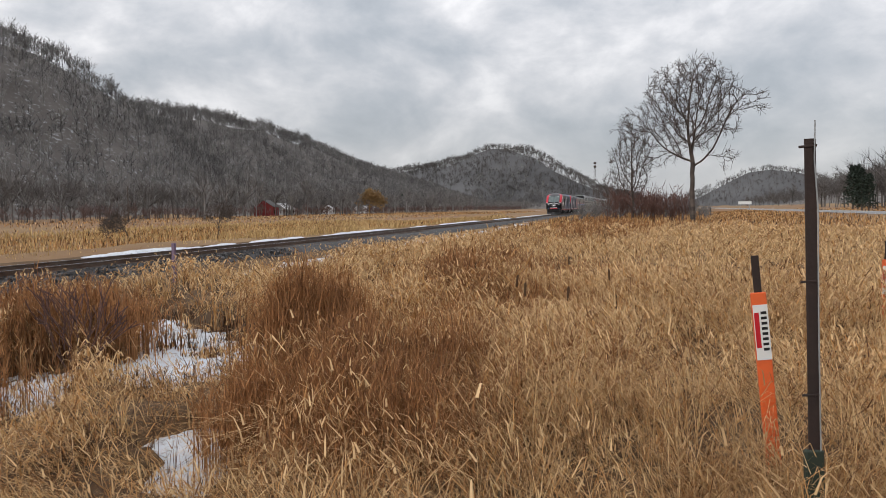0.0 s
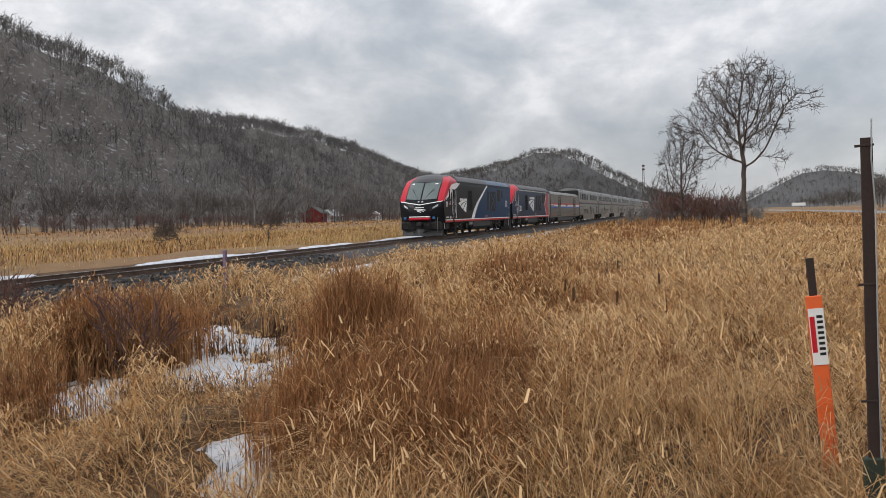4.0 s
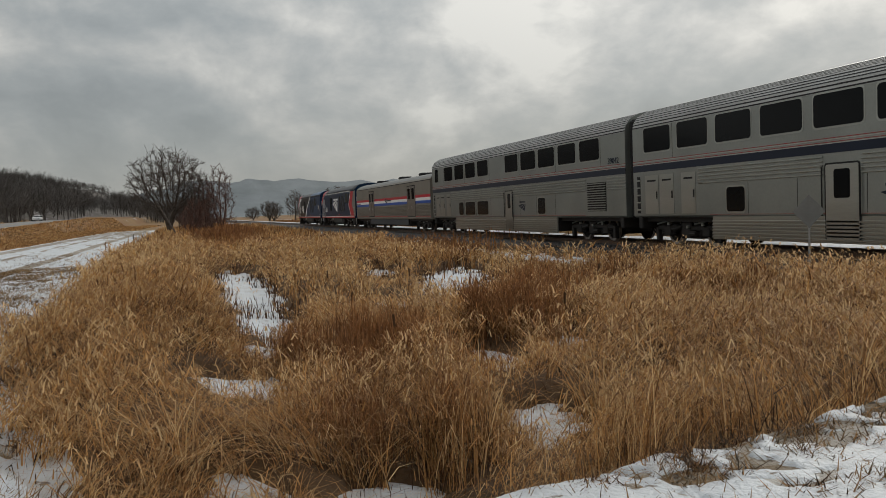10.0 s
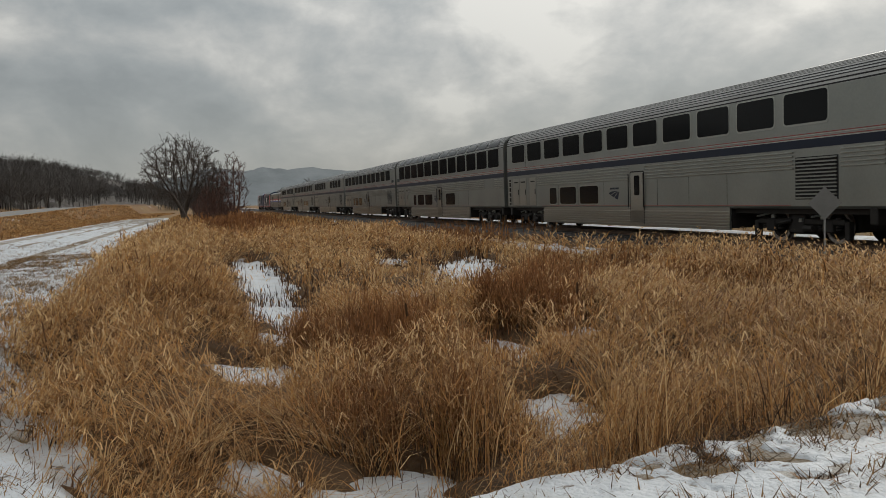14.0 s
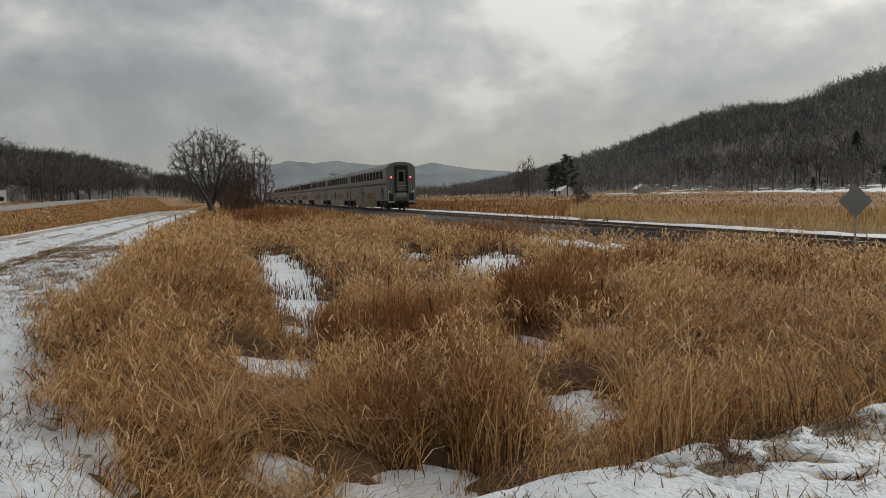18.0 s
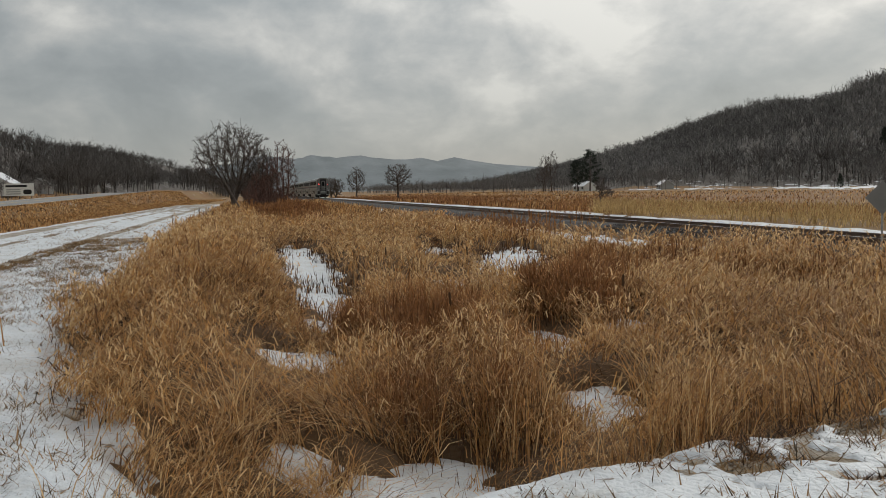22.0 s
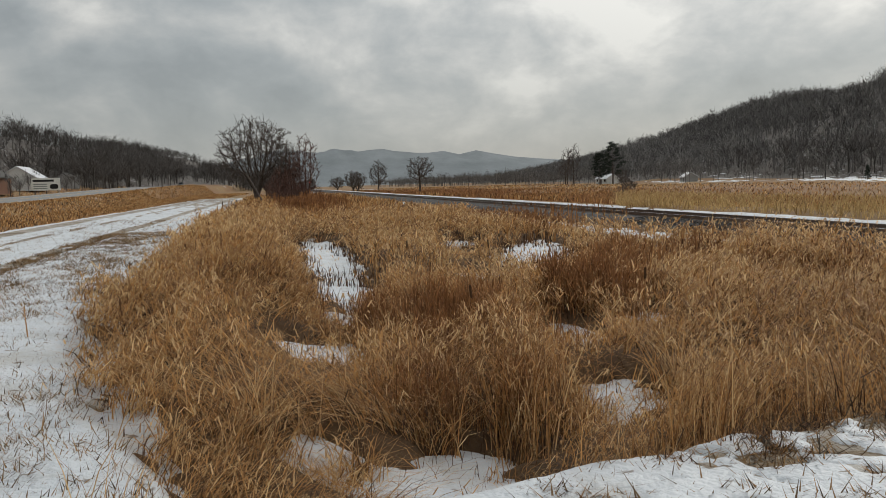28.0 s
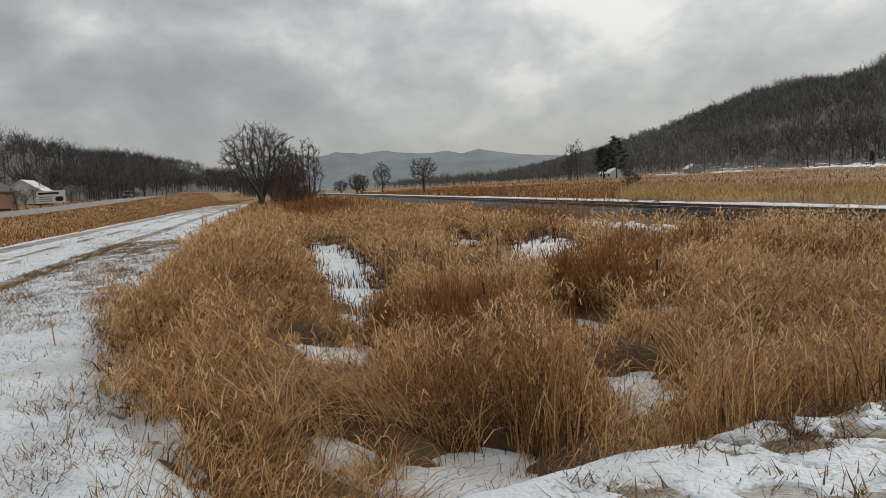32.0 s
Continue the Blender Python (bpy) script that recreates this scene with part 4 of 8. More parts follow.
        for z in (1.3, 2.2, 3.08):
            tube(bm, (x, NEAR - 0.07, z), (x, NEAR + 0.02, z), 0.012, sides=4)
        part("handrail", bm, WHITE, ob, "white upright handrail")
    for x in (2.52, 3.16):
        for z in (1.62, 2.12):
            side_part("door_edge_grip", door, WHITE, rect(x, x + 0.045, z, z + 0.42), thick=0.03)
    for z in (1.8, 2.3):
        bm = bmesh.new()
        tube(bm, (2.58, NEAR - 0.05, z), (2.8, NEAR - 0.05, z - 0.03), 0.018, sides=5)
        part("door_handle", bm, WHITE, door)
    # steps under the door
    for x in (2.56, 2.98):
        bm = bmesh.new()
        box(bm, x, x + 0.04, NEAR, NEAR + 0.25, 0.3, 1.1)
        part("step_stringer", bm, UNDER, ob)
    for z in (0.32, 0.58, 0.84, 1.06):
        bm = bmesh.new()
        box(bm, 2.602, 2.978, NEAR - 0.02, NEAR + 0.28, z, z + 0.04)
        part("cab_step", bm, UNDER, ob)
    for z in (1.37, 1.93):
        side_part("side_step", ob, WHITE, rect(20.55, 21.0, z, z + 0.04), thick=0.03)
    # machinery side panels
    grille(ob, 6.9, 7.95, 1.75, 3.2, 5)
    rivets(ob, 6.75, 8.1, 1.65, 3.3)
    side_part("side_panel", ob, OLIVE, rect(12.66, 13.3, 1.75, 3.26), "dark recessed service panel", thick=0.010)
    rivets(ob, 12.58, 13.38, 1.7, 3.32)
    xp = side_part("braced_panel", ob, OLIVE, rect(13.65, 15.7, 1.7, 3.25), "dark intake panel with a cross brace", thick=0.010)
    for p, lift in (([(13.7, 1.75), (13.95, 1.75), (15.65, 3.2), (15.4, 3.2)], 0.018), ([(13.7, 3.2), (13.95, 3.2), (15.65, 1.75), (15.4, 1.75)], 0.024)):
        side_part("cross_brace", xp, BLUE if first else NAVY, p, thick=lift)
    rivets(ob, 13.55, 15.8, 1.65, 3.32)
    sq = side_part("louvre_panel", ob, OLIVE, rect(16.25, 17.45, 2.5, 3.45), "square louvre panel in six fields", thick=0.008)
    for i in range(3):
        for j in range(2):
            side_part("louvre_field", sq, material("tarnished_brass_mesh", (0.05, 0.045, 0.03), 0.6, 0.3, scale=3, fine=60, bump=0.2), rect(16.32 + i * 0.38, 16.64 + i * 0.38, 2.56 + j * 0.45, 2.94 + j * 0.45), thick=0.016)
    rivets(ob, 16.15, 17.55, 2.42, 3.55)
    side_part("side_hatch", ob, OLIVE, rect(17.8, 18.3, 2.75, 3.42), thick=0.008)
    for x in (12.0, 12.42):
        side_part("data_plate", ob, GREYP if x < 12.2 else RED, rect(x, x + 0.33, 1.22, 1.38))
    bm = bmesh.new()
    for x in np.arange(4.2, 21.3, 0.42):
        box(bm, x - 0.02, x + 0.02, NEAR - 0.05, NEAR - 0.03, 3.62, 3.66)
    tagged(part("gutter_bolts", bm, RIVET, ob), kind="stuff")
    # roof fittings
    for x in (4.3, 9.9, 13.1, 17.0):
        bm = bmesh.new()
        prev = None
        for y, z in [(-q, w + 0.012) for q, w in SIDE[9:]] + [(q, w + 0.012) for q, w in SIDE[-2:8:-1]]:
            row = [bm.verts.new((x, y, z)), bm.verts.new((x + 0.05, y, z))]
            if prev:
                bm.faces.new((prev[0], prev[1], row[1], row[0]))
            prev = row
        part("roof_seam", bm, UNDER, ob)
    for s in (-1, 1):
        side_roof = bmesh.new()
        vs = [side_roof.verts.new(p) for p in ((3.75, s * 1.44, 3.87), (4.45, s * 1.44, 3.87), (4.35, s * 1.12, 4.15), (3.65, s * 1.12, 4.15))]
        side_roof.faces.new(vs)
        part("roof_vent", side_roof, RUBBER, ob, "black slanted roof intake")
    # rear wall
    for s in (-1, 1):
        bm = bmesh.new()
        tube(bm, (21.55, s * 1.38, 1.2), (21.55, s * 1.38, 3.0), 0.02, sides=5)
        part("rear_handrail", bm, WHITE, ob)
    bm = bmesh.new()
    box(bm, 21.44, 21.5, -0.4, 0.4, 1.1, 3.1, 0.02)
    part("rear_door", bm, NAVY, ob)
    for y in (-1.3, 0.75):
        number_row(number, 0.2, WHITE, ob, 21.47, 3.3, y, width=0.4, face="rear")
    for y in (-0.25, 0.25):
        bm = bmesh.new()
        bmesh.ops.create_cone(bm, cap_ends=True, segments=12, radius1=0.12, radius2=0.12, depth=0.06, matrix=pose(21.48, y, 3.75, 0, 90, 0))
        part("rear_lamp", bm, GREYP, ob)
    # underframe
    truck(ob, (3.1, 5.95), 0.5, 0.62)
    truck(ob, (15.6, 18.45), 0.5, 0.62)
    bm = bmesh.new()
    extrude_x(bm, [(-1.45, 0.97), (-1.45, 0.55), (-1.2, 0.32), (1.2, 0.32), (1.45, 0.55), (1.45, 0.97)], 8.4, 13.7)
    part("fuel_tank", bm, material("dark_green_grey_paint", (0.035, 0.04, 0.038), 0.55, scale=0.8, fine=14, bump=0.05), ob, "dark grey tank skirt")
    bm = bmesh.new()
    box(bm, 0.9, 21.3, -1.3, 1.3, 0.82, 1.0)
    for x0, x1, z0 in ((1.2, 1.9, 0.5), (7.2, 7.6, 0.6), (7.75, 8.3, 0.55), (13.9, 14.6, 0.45), (19.3, 20.2, 0.5), (20.3, 20.7, 0.62)):
        box(bm, x0, x1, -1.4, -1.0, z0, 0.9, 0.03)
    part("underframe", bm, UNDER, ob)
    bm = bmesh.new()
    box(bm, 7.3, 8.25, -1.45, -1.2, 0.7, 0.95, 0.03)
    part("equipment_box", bm, GREYP, ob, "grey equipment box under the sill")
    for x0, x1, z0, z1 in ((0.95, 1.5, 0.62, 0.95), (1.6, 2.3, 0.55, 0.93), (6.6, 7.1, 0.5, 0.9), (8.35, 8.8, 0.55, 0.92), (13.3, 13.9, 0.45, 0.93), (14.0, 14.5, 0.5, 0.9), (19.4, 20.1, 0.35, 0.92), (20.25, 20.9, 0.5, 0.9)):
        bm = bmesh.new()
        box(bm, x0, x1, -1.36, -0.9, z0, z1, 0.03)
        eb = part("sill_box", bm, UNDER, ob, "soot-black equipment box")
        for dx in (0.12, x1 - x0 - 0.12):
            bm = bmesh.new()
            tube(bm, (x0 + dx, -1.37, (z0 + z1) / 2 + 0.06), (x0 + dx, -1.355, (z0 + z1) / 2 + 0.06), 0.03, sides=8)
            part("box_latch", bm, GREYP, eb)
    for x0, x1 in ((1.2, 2.2), (7.0, 8.6), (13.5, 14.6), (19.2, 20.9)):
        bm = bent_pipe([(x0 + (x1 - x0) * k / 8, -1.32, 0.5 - 0.22 * math.sin(math.pi * k / 8)) for k in range(9)], 0.022)
        part("air_pipe", bm, RUBBER, ob)
    for p, q in (((21.2, -1.4, 1.0), (21.2, -1.4, 0.35)), ((0.8, -1.4, 1.05), (0.98, -1.42, 0.55))):
        bm = bmesh.new()
        tube(bm, p, q, 0.02, sides=5)
        part("corner_grab_rail", bm, WHITE, ob)
    coupler(ob, 0.3, -1)
    coupler(ob, 21.3, 1)
    return ob


# half outline of the two-level car and of the baggage car
TALL = [(1.46, 0.95), (1.52, 1.02), (1.52, 2.6), (1.52, 4.12), (1.47, 4.34), (1.30, 4.58), (0.95, 4.78), (0.5, 4.88), (0.0, 4.91)]
LOW = [(1.46, 0.85), (1.52, 0.92), (1.52, 2.2), (1.52, 3.50), (1.42, 3.68), (1.15, 3.86), (0.7, 4.0), (0.0, 4.06)]


def car_shell(ob, outline, x0, x1, mats, roof_z, label):
    prof = [(-y, z) for y, z in outline] + [(y, z) for y, z in outline[-2::-1]]
    bm = bmesh.new()
    fs = extrude_x(bm, prof, x0, x1)
    for f in fs:
        c = f.calc_center_median()
        f.material_index = 1 if c.z > roof_z and x0 + 0.01 < c.x < x1 - 0.01 else 0
    return part("body", bm, mats, ob, label)


def ribs(parent, x0, x1, zs, mat, name="side_rib", h=0.045, y=NEAR, skip=()):
    bm = bmesh.new()
    spans, a = [], x0
    for s0, s1 in sorted(skip):
        if s0 > a:
            spans.append((a, min(s0, x1)))
        a = max(a, s1)
    if a < x1:
        spans.append((a, x1))
    for z in zs:
        for s0, s1 in spans:
            if s1 - s0 > 0.05:
                vs = [bm.verts.new((s, q, w)) for s in (s0, s1) for q, w in ((y, z), (y - 0.034, z + 0.010), (y - 0.034, z + h - 0.010), (y, z + h))]
                for i in range(3):
                    bm.faces.new((vs[i], vs[i + 1], vs[i + 5], vs[i + 4]))
    bmesh.ops.recalc_face_normals(bm, faces=bm.faces)
    return part(name, bm, mat, parent)


def window(parent, x0, x1, z0, z1):
    bm = bmesh.new()
    plate(bm, round_rect(x0 - 0.05, x1 + 0.05, z0 - 0.05, z1 + 0.05, 0.13), thick=0.006)
    w = part("window", bm, STEEL, parent)
    bm = bmesh.new()
    plate(bm, round_rect(x0, x1, z0, z1, 0.11), thick=0.014)
    part("pane", bm, GLASS, w)
    return w


def car_door(parent, x0, x1, z0, z1):
    side_part("door_frame", parent, RUBBER, round_rect(x0 - 0.045, x1 + 0.045, z0 - 0.02, z1 + 0.045, 0.08), "dark rubber door surround", thick=0.007)
    d = side_part("door", parent, STEEL, round_rect(x0, x1, z0, z1, 0.06), "stainless boarding door with a tall window", thick=0.014)
    side_part("door_pane", d, GLASS, round_rect(x0 + 0.28, x1 - 0.28, z0 + 1.05, z1 - 0.12, 0.07), thick=0.018)
    for x in (x0 - 0.1, x1 + 0.06):
        bm = bmesh.new()
        tube(bm, (x, NEAR - 0.05, z0 + 0.6), (x, NEAR - 0.05, z1 - 0.05), 0.02, sides=5)
        part("grab_rail", bm, RUBBER, d)
    return d


def coach(kind, number, last=False, middle=False):
    names = {"sleeper": "silver two-level sleeping car with dark window rows", "coach": "silver two-level coach with a long upper window row", "diner": "silver two-level dining car without lower windows", "lounge": "silver two-level lounge car with curved roof windows"}
    ob = tagged(new("passenger_car"), "silver two-level coach with lit red tail lamps" if last else names[kind], "railway car", group="train")
    a, b = 0.28, CAR - 0.28
    car_shell(ob, TALL, a, b, [GREYP, STEELROOF], 4.15, "stainless body with a fluted roof")
    # lower skirt between the trucks
    for s in (-1, 1):
        bm = bmesh.new()
        box(bm, 5.0, 19.5, min(s * 1.50, s * 1.42), max(s * 1.50, s * 1.42), 0.28, 0.98, 0.01)
        part("skirt", bm, STEEL, ob, "fluted stainless skirt")
    bm = bmesh.new()
    box(bm, 5.0, 19.5, -1.4, 1.4, 0.34, 0.9)
    box(bm, 0.6, 25.3, -1.3, 1.3, 0.8, 0.98)
    for x in (0.55, 25.1):
        box(bm, x, x + 0.25, -1.5, 1.5, 0.55, 0.98, 0.03)
    part("underframe", bm, UNDER, ob)
    ribs(ob, 5.0, 19.5, [0.33 + 0.095 * k for k in range(6)], STEEL, "skirt_rib", 0.06, -1.50)
    doors = {"sleeper": [(13.4, 14.35)], "coach": [(9.85, 10.95)] if middle else [(13.4, 14.35)], "diner": [(13.85, 14.85)], "lounge": [(12.6, 13.6)]}[kind]
    skip = [(x0 - 0.1, x1 + 0.1) for x0, x1 in doors]
    ribs(ob, a, b, [2.02, 2.13, 2.24, 2.35, 2.46], STEEL, skip=skip + [(0.3, 4.3), (22.4, 24.2)])
    # blue band and thin red and white lines
    side_part("blue_band", ob, STRIPEB, rect(a, b, 2.57, 2.80))
    side_part("red_line", ob, LINERED, rect(a, b, 2.838, 2.856))
    side_part("white_line", ob, LINEWHITE, rect(a, b, 2.806, 2.820))
    side_part("thin_red_line", ob, LINERED, rect(a, b, 2.938, 2.956))
    side_part("thin_white_line", ob, LINEWHITE, rect(a, b, 2.906, 2.920))
    side_part("sill_red_line", ob, LINERED, rect(4.9, 22.3, 1.038, 1.050))
    # fluted roof: flat black strips paint the shade between the bright ribs
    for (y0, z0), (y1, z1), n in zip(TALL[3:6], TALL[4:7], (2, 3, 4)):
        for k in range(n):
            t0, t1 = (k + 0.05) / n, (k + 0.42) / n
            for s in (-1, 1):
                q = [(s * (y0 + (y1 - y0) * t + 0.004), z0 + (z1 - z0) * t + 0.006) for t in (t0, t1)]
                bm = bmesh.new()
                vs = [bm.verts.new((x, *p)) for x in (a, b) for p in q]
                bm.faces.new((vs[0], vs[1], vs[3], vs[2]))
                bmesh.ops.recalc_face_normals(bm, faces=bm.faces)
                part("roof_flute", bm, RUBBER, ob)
    uppers = [(1.05 + 2.1 * k, 2.72 + 2.1 * k) for k in range(11)]
    z0, z1 = 3.24, 4.08
    lowers = []
    if kind == "sleeper":
        uppers = [(0.95, 1.6), (3.0, 4.65), (5.1, 6.75), (7.15, 8.8), (9.25, 10.9), (13.45, 15.15), (15.55, 17.3), (17.65, 19.4), (19.8, 21.5), (21.9, 23.6)]
        lowers = [(5.8, 6.6), (7.0, 8.65), (9.1, 10.8), (17.5, 18.3)]
    elif kind == "coach":
        lowers = [(5.75, 6.6), (13.36, 15.05), (15.45, 17.14), (17.5, 18.4)] if middle else [(5.8, 6.55), (6.95, 8.6), (9.0, 10.7)]
    elif kind == "diner":
        uppers = [(1.3 + 2.1 * k, 3.02 + 2.1 * k) for k in range(5)] + [(15.4 + 2.1 * k, 17.1 + 2.1 * k) for k in range(4)]
    else:
        z0, z1 = 3.16, 4.14
        uppers = [(1.4 + 1.98 * k, 3.1 + 1.98 * k) for k in range(12)]
        lowers = [(5.9, 6.6), (7.2, 8.9), (9.3, 11.2), (14.6, 16.6)]
        for k in range(12):
            for s in (-1, 1):
                bm = bmesh.new()
                prev = None
                for j in range(5):
                    t = j / 4
                    y = s * (1.50 - 0.45 * t ** 1.4 + 0.012)
                    z = 4.26 + 0.46 * t ** 0.75 + 0.012
                    row = [bm.verts.new((x, y, z)) for x in (1.45 + 1.98 * k, 3.05 + 1.98 * k)]
                    if prev:
                        bm.faces.new((prev[0], prev[1], row[1], row[0])).smooth = True
                    prev = row
                bmesh.ops.recalc_face_normals(bm, faces=bm.faces)
                part("roof_window", bm, GLASS, ob, "curved tinted roof window")
    for x0, x1 in uppers:
        window(ob, x0, x1, z0, z1)
    for x0, x1 in lowers:
        window(ob, x0, x1, 1.13, 1.86)
    for x0, x1 in doors:
        car_door(ob, x0, x1, 0.38, 2.28)
    if kind in ("coach", "diner", "sleeper"):
        grille(ob, 22.5, 24.1, 1.2, 2.34, 12, GREYP, "louvre", upright=False)
    for x in (6.75, 8.8, 11.2, 15.3, 17.3, 19.4):
        if all(not q0 - 0.15 < x < q1 + 0.15 for q0, q1 in lowers + doors):
            side_part("panel_seam", ob, UNDER, rect(x, x + 0.014, 1.06, 2.0), thick=0.004)
    for x in (2.85, 6.95, 11.1, 15.3, 19.5, 23.7):
        if all(not q0 - 0.06 < x < q1 + 0.06 for q0, q1 in uppers):
            side_part("panel_seam", ob, UNDER, rect(x, x + 0.012, 2.97, 4.10), thick=0.004)
    # service lockers by the front truck and the end ladder
    for x0, x1 in ((1.1, 1.95), (2.05, 2.9), (3.35, 4.15)):
        lk = side_part("locker_door", ob, STEEL, rect(x0, x1, 1.08, 2.42), thick=0.014)
        side_part("locker_handle", lk, RUBBER, rect(x1 - 0.12, x1 - 0.07, 1.6, 1.85), thick=0.03)
        side_part("locker_vent", lk, RUBBER, rect(x0 + 0.15, x1 - 0.15, 2.2, 2.26), thick=0.02)
    side_part("end_ladder", ob, RUBBER, rect(0.55, 0.75, 1.1, 2.4), "dark recessed end ladder", thick=0.01)
    for k in range(5):
        side_part("ladder_rung", ob, STEEL, rect(0.53, 0.77, 1.2 + 0.26 * k, 1.25 + 0.26 * k), thick=0.03)
    x = 11.6 if kind != "sleeper" else 15.1
    fan_emblem(ob, x, 1.28, 0.9, 0.3, STRIPEB)
    bars(ob, x + 0.15, 1.68, [0.09] * 6, 0.07, STRIPEB, 0.03)
    if number:
        lettering("car_number", number, 0.24, STRIPEB, ob, 24.3 if kind != "lounge" else 0.5, 3.0, width=0.85)
    # end diaphragms
    for x, s in ((a, -1), (b, 1)):
        bm = bmesh.new()
        box(bm, min(x, x + s * 0.26), max(x, x + s * 0.26), -1.35, 1.35, 0.9, 4.55, 0.1)
        if not (last and s > 0):
            part("diaphragm", bm, RUBBER, ob, "black rubber end diaphragm")
        else:
            bm.free()
    if last:
        bm = bmesh.new()
        ring = [(-y * 0.965, z - 0.05 if z > 2 else z + 0.02) for y, z in TALL] + [(y * 0.965, z - 0.05 if z > 2 else z + 0.02) for y, z in TALL[-2::-1]]
        extrude_x(bm, ring, b + 0.002, b + 0.03)
        sheet = part("end_sheet", bm, SHADEDEND, ob, "grey stainless end sheet with shade put into its colour")
        bm = bmesh.new()
        box(bm, b + 0.03, b + 0.16, -0.70, 0.70, 1.75, 4.55, 0.08)
        fr = part("end_door_frame", bm, RUBBER, ob, "black frame around the end door")
        bm = bmesh.new()
        box(bm, b + 0.15, b + 0.19, -0.42, 0.42, 1.95, 4.1, 0.03)
        part("end_door", bm, SHADEDEND, fr, "grey end door with a dark window")
        bm = bmesh.new()
        box(bm, b + 0.185, b + 0.20, -0.24, 0.24, 2.9, 3.9, 0.02)
        part("end_door_pane", bm, GLASS, fr)
        for z in (2.15, 2.5, 2.85):
            bm = bmesh.new()
            tube(bm, (b + 0.24, -0.6, z), (b + 0.24, 0.6, z), 0.016, sides=5)
            part("gate_bar", bm, STEEL, fr)
        for y in (-1.34, -1.05, 1.05, 1.34):
            bm = bmesh.new()
            tube(bm, (b + 0.10, y, 1.0), (b + 0.10, y, 2.5), 0.018, sides=5)
            part("end_grab_rail", bm, STEEL, sheet)
        for y in (-1.05, 1.05):
            bm = bmesh.new()
            box(bm, b + 0.03, b + 0.12, y - 0.22, y + 0.22, 0.98, 1.7, 0.02)
            part("end_box", bm, UNDER, sheet, "dark equipment box on the car end")
        for y in (-0.5, -0.3, 0.3, 0.5):
            bm = bent_pipe([(b + 0.1, y, 1.2), (b + 0.25, y * 1.1, 0.9), (b + 0.22, y * 1.2, 0.55), (b + 0.1, y * 1.3, 0.45)], 0.03)
            part("air_hose", bm, RUBBER, sheet)
        for y in (-0.98, 0.98):
            bm = bmesh.new()
            bmesh.ops.create_uvsphere(bm, u_segments=10, v_segments=6, radius=0.085, matrix=Matrix.Translation((b + 0.06, y, 3.35)))
            part("tail_lamp", bm, LAMPR, ob, "lit red tail lamp")
        for y in (-1.25, 1.25):
            bm = bmesh.new()
            bmesh.ops.create_uvsphere(bm, u_segments=8, v_segments=6, radius=0.08, matrix=Matrix.Translation((b + 0.05, y, 1.9)))
            part("end_lamp", bm, WHITE, ob)
        bm = bmesh.new()
        box(bm, b, b + 0.2, -1.4, -0.7, 0.75, 0.95, 0.03)
        box(bm, b, b + 0.2, 0.7, 1.4, 0.75, 0.95, 0.03)
        box(bm, b, b + 0.12, -0.5, 0.5, 1.35, 1.85, 0.03)
        part("end_step", bm, GREYP, ob)
    truck(ob, (1.9, 4.15), 0.46, 0.5)
    truck(ob, (21.0, 23.3), 0.46, 0.5)
    coupler(ob, 0.45, -1)
    coupler(ob, CAR - 0.45, 1)
    return ob


